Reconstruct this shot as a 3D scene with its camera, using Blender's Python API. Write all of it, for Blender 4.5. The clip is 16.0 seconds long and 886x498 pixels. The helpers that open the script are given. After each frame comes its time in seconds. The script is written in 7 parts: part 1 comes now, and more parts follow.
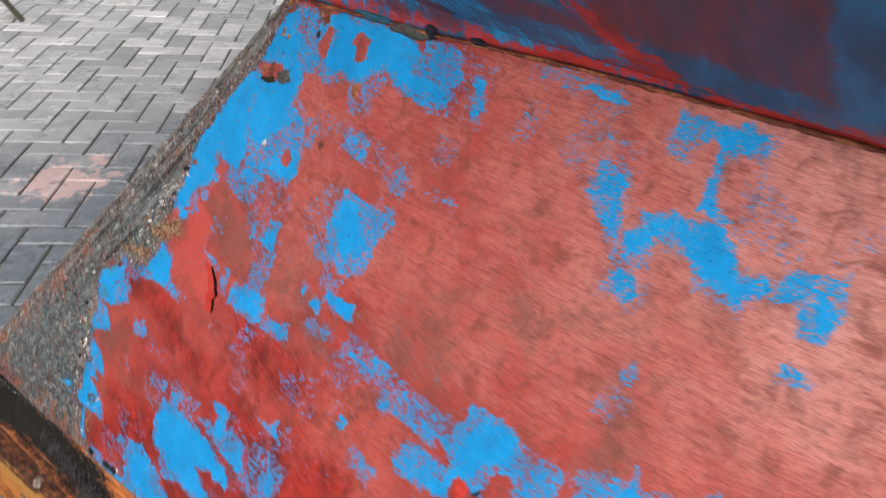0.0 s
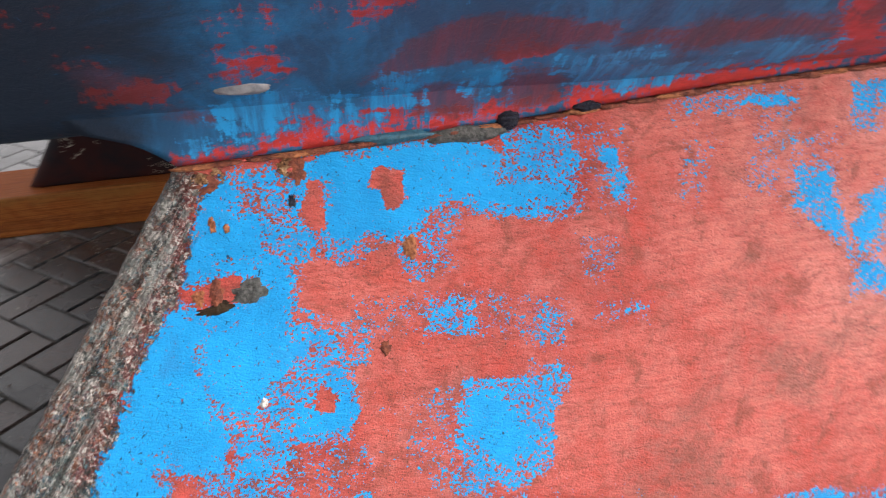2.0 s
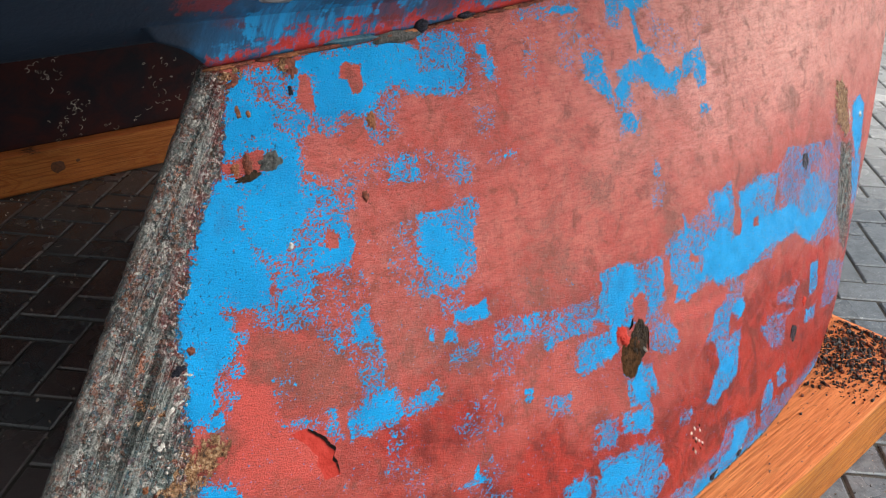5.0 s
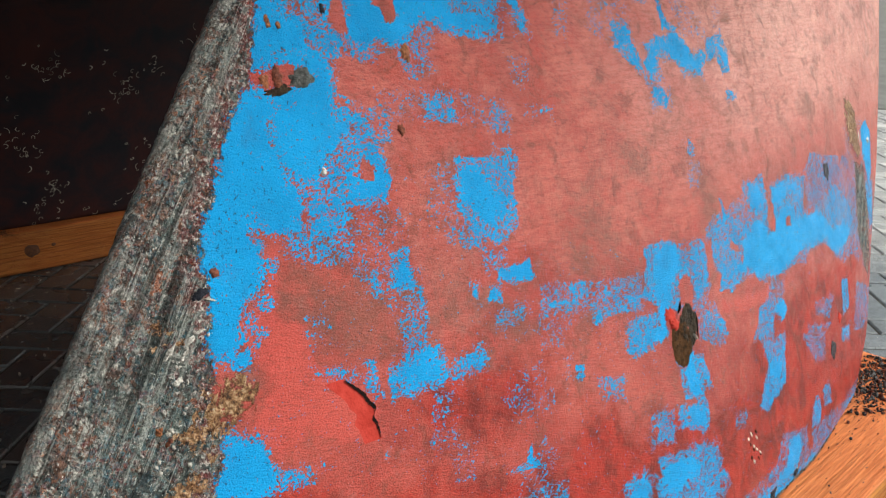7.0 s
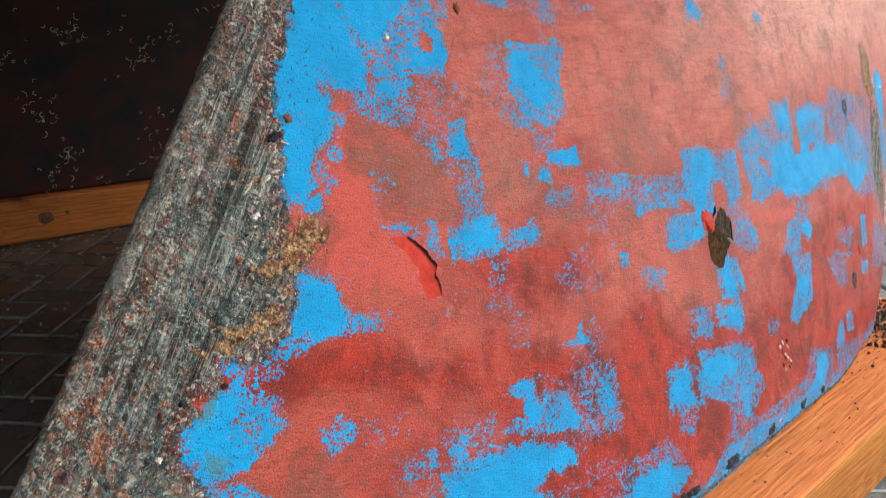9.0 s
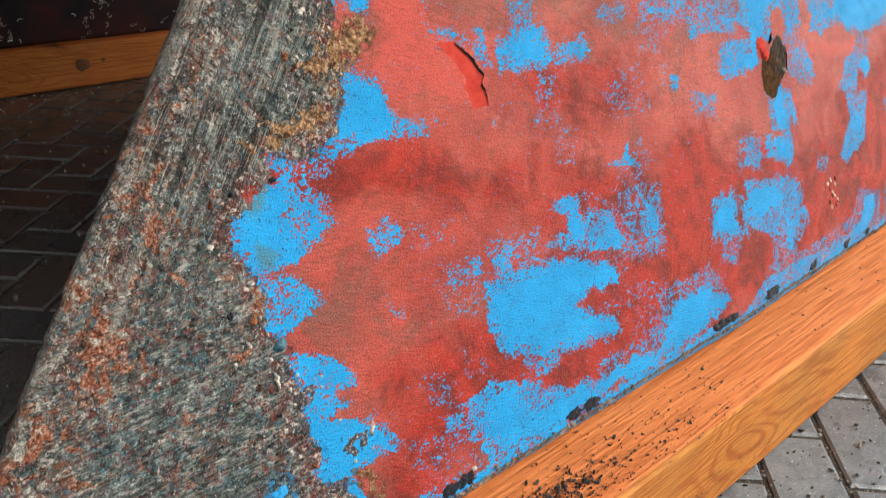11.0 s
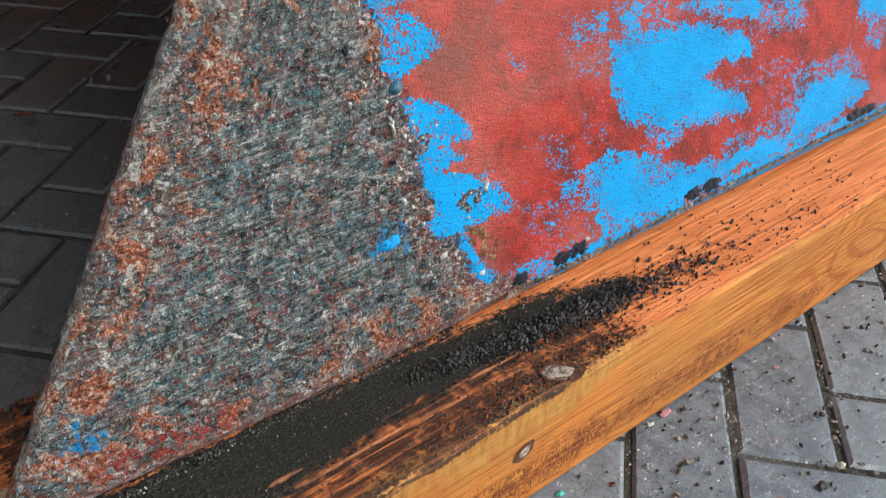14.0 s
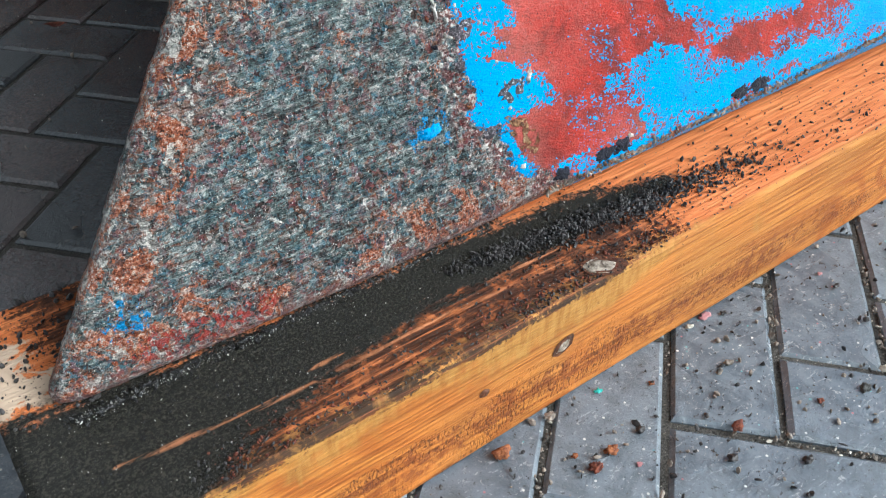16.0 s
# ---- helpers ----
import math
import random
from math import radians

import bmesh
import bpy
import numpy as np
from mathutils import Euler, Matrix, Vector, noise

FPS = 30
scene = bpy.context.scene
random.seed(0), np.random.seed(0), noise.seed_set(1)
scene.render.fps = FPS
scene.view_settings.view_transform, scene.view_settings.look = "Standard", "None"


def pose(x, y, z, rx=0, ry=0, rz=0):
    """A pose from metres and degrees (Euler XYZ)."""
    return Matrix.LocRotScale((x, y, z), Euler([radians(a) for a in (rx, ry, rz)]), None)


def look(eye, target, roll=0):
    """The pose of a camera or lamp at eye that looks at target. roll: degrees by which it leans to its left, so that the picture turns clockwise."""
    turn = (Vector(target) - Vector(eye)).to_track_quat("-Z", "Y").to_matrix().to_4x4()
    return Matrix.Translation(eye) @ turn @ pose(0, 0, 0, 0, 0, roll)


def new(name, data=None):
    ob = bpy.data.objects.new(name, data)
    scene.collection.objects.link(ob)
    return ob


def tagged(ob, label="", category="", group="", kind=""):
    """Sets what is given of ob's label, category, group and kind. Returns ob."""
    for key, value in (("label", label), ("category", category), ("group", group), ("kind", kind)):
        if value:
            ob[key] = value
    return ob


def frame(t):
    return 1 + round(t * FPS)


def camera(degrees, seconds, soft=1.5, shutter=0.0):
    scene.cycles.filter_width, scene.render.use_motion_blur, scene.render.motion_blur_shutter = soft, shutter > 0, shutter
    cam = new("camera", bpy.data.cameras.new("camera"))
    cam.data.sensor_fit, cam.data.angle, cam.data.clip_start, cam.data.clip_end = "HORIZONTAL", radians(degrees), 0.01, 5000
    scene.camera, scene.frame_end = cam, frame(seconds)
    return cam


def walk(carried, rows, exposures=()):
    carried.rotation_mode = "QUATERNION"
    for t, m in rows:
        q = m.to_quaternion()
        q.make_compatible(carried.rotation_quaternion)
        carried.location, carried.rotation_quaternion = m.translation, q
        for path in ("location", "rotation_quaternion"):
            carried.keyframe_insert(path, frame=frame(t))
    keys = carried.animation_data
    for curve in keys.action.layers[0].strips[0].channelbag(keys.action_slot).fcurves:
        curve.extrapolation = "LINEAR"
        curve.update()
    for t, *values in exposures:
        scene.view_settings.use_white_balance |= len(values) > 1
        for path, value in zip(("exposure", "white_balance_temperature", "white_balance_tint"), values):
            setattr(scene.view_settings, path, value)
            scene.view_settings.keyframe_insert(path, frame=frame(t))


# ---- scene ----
cam = camera(54.7, 16.0, soft=1.05, shutter=0.4)
PATH = [
    (0, (1.847, -0.44, 1.399), (0.679, 0.834, 0.394), 2.7),
    (0.5, (1.563, -0.443, 1.382), (0.523, 0.957, 0.404), -1.2),
    (1, (1.259, -0.453, 1.379), (0.598, 1.159, 0.397), -2.8),
    (1.5, (0.992, -0.459, 1.372), (0.833, 1.263, 0.368), -3.6),
    (2, (0.832, -0.384, 1.359), (1.112, 1.353, 0.407), -2.9),
    (2.5, (0.684, -0.377, 1.338), (1.325, 1.262, 0.388), -2.2),
    (3, (0.59, -0.423, 1.363), (1.38, 1.14, 0.397), -0.2),
    (3.5, (0.497, -0.489, 1.366), (1.359, 1.054, 0.429), 0.9),
    (4, (0.434, -0.556, 1.384), (1.368, 0.955, 0.465), 1.1),
    (4.5, (0.376, -0.565, 1.374), (1.389, 0.891, 0.451), 1.0),
    (5, (0.319, -0.576, 1.363), (1.4, 0.811, 0.409), 1.9),
    (7.5, (0.219, -0.513, 0.997), (1.464, 0.949, 0.436), 0.7),
    (8, (0.178, -0.528, 0.955), (1.438, 0.931, 0.422), 0.8),
    (10.5, (0.116, -0.534, 0.844), (1.287, 0.876, 0.044), 1.6),
    (11, (0.11, -0.537, 0.827), (1.237, 0.87, -0.04), 1.3),
    (11.5, (0.108, -0.53, 0.805), (1.194, 0.869, -0.123), 1.0),
    (12, (0.105, -0.524, 0.79), (1.153, 0.864, -0.198), 1.0),
    (12.5, (0.097, -0.515, 0.775), (1.103, 0.864, -0.267), 1.0),
    (13, (0.09, -0.504, 0.754), (1.052, 0.864, -0.343), 1.1),
    (13.5, (0.085, -0.511, 0.742), (1.008, 0.844, -0.403), 1.0),
    (14, (0.075, -0.508, 0.727), (0.963, 0.832, -0.463), 1.0),
    (14.5, (0.07, -0.507, 0.71), (0.924, 0.821, -0.518), 0.4),
    (15, (0.067, -0.51, 0.7), (0.892, 0.806, -0.56), 0.1),
    (15.5, (0.061, -0.511, 0.693), (0.865, 0.792, -0.594), 0.4),
    (16, (0.055, -0.518, 0.684), (0.843, 0.782, -0.616), 0.0),
]
# exposures and balance follow the camera's own
EXPOSURES = [(0.0, 0.18, 6700, 13), (0.5, 0.22, 6800, 12), (1.0, 0.28, 7000, 12), (1.5, 0.40, 6950, 15), (2.0, 0.64, 6850, 16), (2.5, 0.70, 6850, 16), (3.0, 0.60, 6800, 15), (4.0, 0.47, 6850, 12), (5.0, 0.19, 6650, 9), (7.5, 0.22, 6850, 4), (8.2, 0.20, 6850, 4), (10.5, 0.38, 7350, 8), (12.0, 0.33, 7050, 10), (14.0, 0.39, 6500, 8), (16.0, 0.68, 5900, 3)]

walk(cam, [(t, look(eye, target, roll)) for t, eye, target, roll in PATH], EXPOSURES)

# ---- world and light ----
world = bpy.data.worlds.new("overcast_sky")
scene.world = world
world.use_nodes = True
wn = world.node_tree.nodes
sky = wn.new("ShaderNodeTexSky")
sky.sky_type, sky.sun_disc = "NISHITA", False
sky.sun_elevation, sky.sun_rotation = radians(36), radians(135)
sky.air_density, sky.dust_density = 1.0, 4.0
grey = wn.new("ShaderNodeHueSaturation")
grey.inputs["Saturation"].default_value = 0.12
world.node_tree.links.new(sky.outputs[0], grey.inputs["Color"])
world.node_tree.links.new(grey.outputs[0], wn["Background"].inputs["Color"])
wn["Background"].inputs["Strength"].default_value = 0.16
sun_data = bpy.data.lights.new("sun", "SUN")
sun_data.energy, sun_data.angle, sun_data.color = 1.9, radians(45), (1.0, 0.97, 0.93)
sun = new("sun", sun_data)
sun.matrix_world = look((4.8, -3.8, 3.9), (1.0, 0.0, 0.0))

# ---- node helpers ----


class Nodes:
    """Short way to lay out a procedural material."""

    def __init__(self, name):
        self.material = bpy.data.materials.new(name)
        self.material.use_nodes = True
        self.tree = self.material.node_tree
        self.bsdf = self.tree.nodes["Principled BSDF"]
        self.place = self.tree.nodes.new("ShaderNodeTexCoord").outputs["Object"]

    def put(self, socket, value):
        if isinstance(value, bpy.types.NodeSocket):
            self.tree.links.new(value, socket)
        elif value is not None:
            if isinstance(value, tuple) and len(value) == 3 and socket.type == "RGBA":
                value = (*value, 1.0)
            socket.default_value = value

    def math(self, kind, a, b=None, c=None):
        node = self.tree.nodes.new("ShaderNodeMath")
        node.operation = kind
        for socket, value in zip(node.inputs, (a, b, c)):
            self.put(socket, value)
        return node.outputs[0]

    def ramp(self, value, low, high, a=0.0, b=1.0):
        node = self.tree.nodes.new("ShaderNodeMapRange")
        node.interpolation_type = "SMOOTHSTEP"
        for key, v in (("Value", value), ("From Min", low), ("From Max", high), ("To Min", a), ("To Max", b)):
            self.put(node.inputs[key], v)
        return node.outputs[0]

    def mix(self, fac, a, b, kind="MIX"):
        node = self.tree.nodes.new("ShaderNodeMix")
        node.data_type, node.blend_type = "RGBA", kind
        self.put(node.inputs[0], fac)
        self.put(node.inputs[6], a)
        self.put(node.inputs[7], b)
        return node.outputs[2]

    def scaled(self, x, y, z, turn=(0, 0, 0)):
        node = self.tree.nodes.new("ShaderNodeMapping")
        self.put(node.inputs["Vector"], self.place)
        self.put(node.inputs["Scale"], (x, y, z))
        self.put(node.inputs["Rotation"], tuple(radians(a) for a in turn))
        return node.outputs[0]

    def mix_value(self, fac, a, b):
        node = self.tree.nodes.new("ShaderNodeMix")
        self.put(node.inputs[0], fac)
        self.put(node.inputs[2], a)
        self.put(node.inputs[3], b)
        return node.outputs[0]

    def mix_place(self, fac, a, b):
        node = self.tree.nodes.new("ShaderNodeMix")
        node.data_type = "VECTOR"
        self.put(node.inputs[0], self.math("GREATER_THAN", fac, 0.5))
        self.put(node.inputs[4], a)
        self.put(node.inputs[5], b)
        return node.outputs[1]

    def turned(self, degrees, x, y, z):
        """Stretched along a line that rises from +x by so many degrees in the upright plane."""
        node = self.tree.nodes.new("ShaderNodeMapping")
        self.put(node.inputs["Vector"], self.place)
        self.put(node.inputs["Rotation"], (0.0, radians(degrees), 0.0))
        after = self.tree.nodes.new("ShaderNodeMapping")
        self.put(after.inputs["Vector"], node.outputs[0])
        self.put(after.inputs["Scale"], (x, y, z))
        return after.outputs[0]

    def noise(self, scale, detail=3.0, rough=0.55, warp=0.0, place=None):
        node = self.tree.nodes.new("ShaderNodeTexNoise")
        self.put(node.inputs["Vector"], place or self.place)
        for key, v in (("Scale", scale), ("Detail", detail), ("Roughness", rough), ("Distortion", warp)):
            self.put(node.inputs[key], v)
        return node.outputs[0]

    def cells(self, scale, place=None, feature="F1", colour=False):
        node = self.tree.nodes.new("ShaderNodeTexVoronoi")
        node.feature = feature
        self.put(node.inputs["Vector"], place or self.place)
        self.put(node.inputs["Scale"], scale)
        return node.outputs["Color" if colour else "Distance"]

    def attribute(self, name):
        node = self.tree.nodes.new("ShaderNodeAttribute")
        node.attribute_name = name
        return node.outputs["Fac"]

    def stops(self, value, *stops):
        node = self.tree.nodes.new("ShaderNodeValToRGB")
        self.put(node.inputs[0], value)
        band = node.color_ramp.elements
        while len(band) < len(stops):
            band.new(0.5)
        for element, (at, colour) in zip(band, stops):
            element.position, element.color = at, (*colour, 1.0)
        return node.outputs[0]

    def chance(self):
        return self.tree.nodes.new("ShaderNodeObjectInfo").outputs["Random"]

    def island(self):
        return self.tree.nodes.new("ShaderNodeNewGeometry").outputs["Random Per Island"]

    def bump(self, height, strength, distance=0.01):
        node = self.tree.nodes.new("ShaderNodeBump")
        self.put(node.inputs["Height"], height)
        self.put(node.inputs["Strength"], strength)
        self.put(node.inputs["Distance"], distance)
        self.put(self.bsdf.inputs["Normal"], node.outputs[0])

    def done(self, colour, rough, metal=0.0, gloss=0.5):
        self.put(self.bsdf.inputs["Base Color"], colour)
        self.put(self.bsdf.inputs["Roughness"], rough)
        self.put(self.bsdf.inputs["Metallic"], metal)
        self.put(self.bsdf.inputs["Specular IOR Level"], gloss)
        return self.material


# ---- materials ----
BLUE, RED, DEEP, FADED = (0.001, 0.300, 0.670), (0.40, 0.034, 0.022), (0.25, 0.014, 0.009), (0.45, 0.072, 0.052)


def antifouling_material(name):
    """Red antifouling over which a worn blue coat is left in patches, with ground-back fibreglass at the edge."""
    n = Nodes(name)
    grain = n.math("ADD", n.math("MULTIPLY", n.noise(1.0, 2.5, 0.64, 0.35, n.scaled(360, 360, 460)), 0.62), n.math("MULTIPLY", n.noise(1.0, 2, 0.6, 0.4, n.scaled(125, 125, 170)), 0.38))
    fine = n.noise(520, 2, 0.6)
    pore = n.noise(900, 2, 0.6)
    grain = n.math("ADD", n.math("MULTIPLY", grain, 0.80), n.math("MULTIPLY", fine, 0.20))
    coarse = n.noise(62, 4, 0.65, 0.5)
    middle = n.noise(17, 4, 0.6, 0.4)
    broad = n.noise(4.2, 4, 0.6, 0.6)
    # the blue coat: whole inside its patches, crumbling to flecks towards their edges
    crumble = n.math("ADD", n.math("MULTIPLY", n.noise(1.0, 2.0, 0.6, 0.3, n.scaled(350, 350, 430)), 0.62), n.math("MULTIPLY", n.noise(1.0, 2, 0.6, 0.4, n.scaled(125, 125, 155)), 0.38))
    left = n.math("ADD", n.math("MULTIPLY_ADD", crumble, 13.0, -6.5), n.attribute("coat"))
    left = n.math("ADD", left, n.math("MULTIPLY_ADD", coarse, 2.0, -1.0))
    left = n.math("ADD", left, n.math("MULTIPLY_ADD", middle, 2.0, -1.0))
    blue = n.ramp(left, -0.10, 0.10)
    # red beneath: faded, rubbed, stained
    rub = n.noise(1.0, 4, 0.65, 0.3, n.scaled(26, 26, 300))
    red = n.mix(n.ramp(broad, 0.40, 0.64), n.mix(n.ramp(middle, 0.36, 0.66), RED, DEEP), FADED)
    faded = n.ramp(n.math("ADD", n.attribute("pale"), n.math("MULTIPLY_ADD", coarse, 1.6, n.math("MULTIPLY_ADD", middle, 1.6, -1.6))), -0.6, 1.0)
    faded = n.math("MULTIPLY", faded, n.ramp(n.math("MULTIPLY_ADD", broad, 0.6, n.math("MULTIPLY", middle, 0.4)), 0.37, 0.56, 0.40, 0.98))
    red = n.mix(faded, red, (0.51, 0.130, 0.106))
    # chalky fade towards the nose that also carries the painted sky sheen
    sheen_fade = n.math("MULTIPLY", n.attribute("sheen_fade"), n.ramp(n.math("MULTIPLY_ADD", broad, 0.6, n.math("MULTIPLY", coarse, 0.4)), 0.36, 0.60, 0.5, 1.0))
    red = n.mix(sheen_fade, red, (0.72, 0.40, 0.345))
    red = n.mix(n.ramp(rub, 0.42, 0.66, 0.0, 0.40), red, DEEP)
    red = n.mix(n.ramp(n.noise(26, 5, 0.7, 0.7), 0.50, 0.66, 0.0, 0.66), red, (0.15, 0.034, 0.020))
    red = n.mix(n.ramp(n.noise(7, 6, 0.72, 1.0), 0.51, 0.68, 0.0, 0.58), red, (0.15, 0.060, 0.045))
    red = n.mix(n.ramp(coarse, 0.56, 0.70, 0.0, 0.38), red, (0.46, 0.14, 0.12))
    dirt = n.math("ADD", n.attribute("dirt"), n.math("MULTIPLY_ADD", middle, 0.16, n.math("MULTIPLY_ADD", coarse, 0.14, -0.155)))
    red = n.mix(n.ramp(dirt, -0.025, 0.05, 0.0, 0.58), red, n.mix(grain, (0.075, 0.035, 0.025), (0.20, 0.08, 0.055)))
    fresh = n.ramp(n.math("ADD", n.attribute("clean"), n.math("MULTIPLY_ADD", coarse, 0.03, n.math("MULTIPLY_ADD", middle, 0.04, -0.035))), -0.006, 0.006)
    red = n.mix(n.math("MULTIPLY", fresh, 0.92), red, n.mix(middle, (0.52, 0.050, 0.036), (0.44, 0.060, 0.046)))
    deep = n.ramp(n.math("ADD", n.attribute("deep"), n.math("MULTIPLY_ADD", broad, 0.24, n.math("MULTIPLY_ADD", middle, 0.14, -0.19))), -0.03, 0.04)
    deep_red = n.mix(n.ramp(n.noise(19, 6, 0.72, 0.8), 0.40, 0.62), (0.38, 0.023, 0.013), (0.15, 0.011, 0.008))
    red = n.mix(n.math("MULTIPLY", deep, 0.95), red, deep_red)
    red = n.mix(n.ramp(grain, 0.40, 0.47, 0.40, 0.0), red, (0.105, 0.016, 0.012))
    red = n.mix(n.ramp(fine, 0.56, 0.66, 0.0, 0.16), red, (0.56, 0.17, 0.14))
    red = n.mix(n.ramp(pore, 0.36, 0.42, 0.45, 0.0), red, (0.06, 0.012, 0.010))
    brush = n.noise(1.0, 4, 0.7, 0.6, n.turned(-18, 75, 70, 360))
    red = n.mix(n.ramp(brush, 0.55, 0.64, 0.0, 0.42), red, (0.10, 0.014, 0.012))
    red = n.mix(n.ramp(brush, 0.34, 0.44, 0.22, 0.0), red, (0.52, 0.10, 0.08))
    coat = n.mix(n.ramp(middle, 0.3, 0.75), BLUE, (0.001, 0.245, 0.560))
    coat = n.mix(n.ramp(n.noise(170, 4, 0.7, 0.5), 0.625, 0.67, 0.0, 0.85), coat, (0.02, 0.035, 0.06))
    grubby = n.ramp(n.math("ADD", n.attribute("dull"), n.math("MULTIPLY_ADD", coarse, 0.03, -0.015)), -0.005, 0.005)
    coat = n.mix(n.math("MULTIPLY", grubby, 0.75), coat, (0.060, 0.190, 0.220))
    coat = n.mix(n.ramp(n.noise(21, 4, 0.7, 0.5), 0.52, 0.68, 0.0, 0.35), coat, (0.03, 0.17, 0.40))
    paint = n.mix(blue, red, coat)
    pits = n.math("MAXIMUM", n.ramp(n.cells(120), 0.06, 0.11, 1.0, 0.0), n.ramp(n.cells(300), 0.11, 0.18, 0.85, 0.0))
    pits = n.math("MULTIPLY", pits, n.ramp(n.noise(14, 2), 0.40, 0.52))
    paint = n.mix(pits, paint, (0.03, 0.014, 0.012))
    # ground-back laminate: scratches along the edge above, along the foot below
    height_z = n.tree.nodes.new("ShaderNodeSeparateXYZ")
    n.put(height_z.inputs[0], n.place)
    upper = n.ramp(n.math("ADD", height_z.outputs[2], n.math("MULTIPLY_ADD", broad, 0.3, -0.15)), 0.39, 0.55)
    steep = n.noise(1.0, 5, 0.72, 0.4, n.turned(53, 55, 160, 190))
    level = n.noise(1.0, 4, 0.70, 0.5, n.turned(3, 62, 200, 380))
    streak = n.mix(upper, level, steep)
    beside = n.tree.nodes.new("ShaderNodeCombineXYZ")
    n.put(beside.inputs[0], n.math("MULTIPLY", n.attribute("aft"), 62.0))
    n.put(beside.inputs[1], n.math("MULTIPLY", height_z.outputs[2], 3.2))
    band = n.noise(1.0, 2, 0.5, 0.25, beside.outputs[0])
    crest = n.math("ABSOLUTE", n.math("SUBTRACT", n.noise(0.85, 2.5, 0.6, 0.3, beside.outputs[0]), 0.5))
    crest = n.math("MULTIPLY", n.ramp(crest, 0.0, 0.042, 1.0, 0.0), n.math("MULTIPLY", upper, n.ramp(n.noise(26, 4, 0.7), 0.40, 0.58)))
    hollow = n.noise(44, 5, 0.7, 0.5)
    chip = n.noise(165, 3, 0.65, 0.8)
    crumbly = n.noise(130, 6, 0.82, 0.6)
    grit = n.math("ADD", n.math("MULTIPLY", crumbly, 0.6), n.math("MULTIPLY", n.noise(310, 5, 0.82, 0.4), 0.4))
    lumps = n.cells(190, n.scaled(0.8, 1, 1.2))
    tone = n.math("ADD", n.math("MULTIPLY_ADD", streak, n.ramp(upper, 0.0, 1.0, 0.42, 0.20), n.ramp(upper, 0.0, 1.0, 0.045, 0.01)), n.math("MULTIPLY_ADD", grit, n.ramp(upper, 0.0, 1.0, 0.42, 0.75), n.math("MULTIPLY_ADD", band, 0.14, n.math("MULTIPLY_ADD", hollow, 0.14, -0.12))))
    lump = n.noise(1.0, 2, 0.5, 0.6, n.mix_place(upper, n.turned(3, 60, 90, 120), n.turned(-30, 62, 90, 130)))
    tone = n.math("ADD", tone, n.math("MULTIPLY_ADD", lump, 0.26, -0.13))
    glass = n.stops(tone, (0.405, (0.010, 0.011, 0.012)), (0.442, (0.066, 0.080, 0.083)), (0.480, (0.112, 0.166, 0.164)), (0.52, (0.225, 0.305, 0.298)), (0.57, (0.64, 0.63, 0.60)))
    glass = n.mix(n.math("MULTIPLY", upper, 0.32), glass, n.mix(n.ramp(crumbly, 0.42, 0.56), (0.016, 0.022, 0.018), (0.095, 0.122, 0.098)))
    tint = n.noise(1.0, 6, 0.80, 0.6, n.mix_place(upper, n.turned(3, 28, 75, 95), n.turned(53, 44, 75, 88)))
    tint_b = n.noise(1.0, 6, 0.80, 0.6, n.mix_place(upper, n.turned(5, 34, 75, 103), n.turned(52, 49, 75, 94)))
    tint_c = n.noise(1.0, 6, 0.80, 0.6, n.mix_place(upper, n.turned(7, 40, 75, 111), n.turned(51, 54, 75, 100)))
    sides = n.ramp(n.attribute("rim"), 0.0, 0.11, 0.12, 0.0)
    glass = n.mix(n.ramp(n.math("ADD", tint, sides), 0.59, 0.66, 0.0, 0.62), glass, n.mix(chip, (0.22, 0.050, 0.020), (0.46, 0.17, 0.08)))
    glass = n.mix(n.ramp(tint_b, 0.54, 0.60, 0.0, 0.6), glass, n.mix(chip, (0.02, 0.11, 0.19), (0.08, 0.27, 0.36)))
    glass = n.mix(n.ramp(tint_c, 0.595, 0.645, 0.0, 0.6), glass, n.mix(chip, (0.26, 0.03, 0.028), (0.36, 0.09, 0.09)))
    glass = n.mix(n.ramp(n.math("MULTIPLY_ADD", sides, 0.6, chip), 0.645, 0.71, 0.0, 0.9), glass, (0.60, 0.59, 0.55))
    glass = n.mix(n.ramp(n.noise(230, 4, 0.75), 0.57, 0.64, 0.0, 0.8), glass, (0.010, 0.013, 0.015))
    # loose granules of every coat that was ground through
    wander = n.tree.nodes.new("ShaderNodeVectorMath")
    wander.operation = "MULTIPLY_ADD"
    swirl = n.tree.nodes.new("ShaderNodeTexNoise")
    n.put(swirl.inputs["Vector"], n.place)
    n.put(swirl.inputs["Scale"], 150.0)
    n.put(wander.inputs[0], swirl.outputs["Color"])
    n.put(wander.inputs[1], (0.010, 0.010, 0.010))
    n.put(wander.inputs[2], n.place)
    for scale, low in ((150, 0.90), (290, 0.84)):
        hue = n.tree.nodes.new("ShaderNodeSeparateColor")
        n.put(hue.inputs[0], n.cells(scale, wander.outputs[0], colour=True))
        thick = n.math("MULTIPLY", n.ramp(n.noise(30, 4, 0.7), 0.38, 0.60, 0.1, 0.85), n.ramp(upper, 0.0, 1.0, 0.75, 0.6))
        for k, (a, c) in enumerate((((0.22, 0.06, 0.022), (0.46, 0.19, 0.09)), ((0.03, 0.12, 0.19), (0.12, 0.30, 0.38)), ((0.20, 0.03, 0.035), (0.40, 0.14, 0.15)))):
            here = n.math("MULTIPLY", n.ramp(hue.outputs[k], low, low + 0.02), thick)
            glass = n.mix(here, glass, n.mix(chip, a, c))
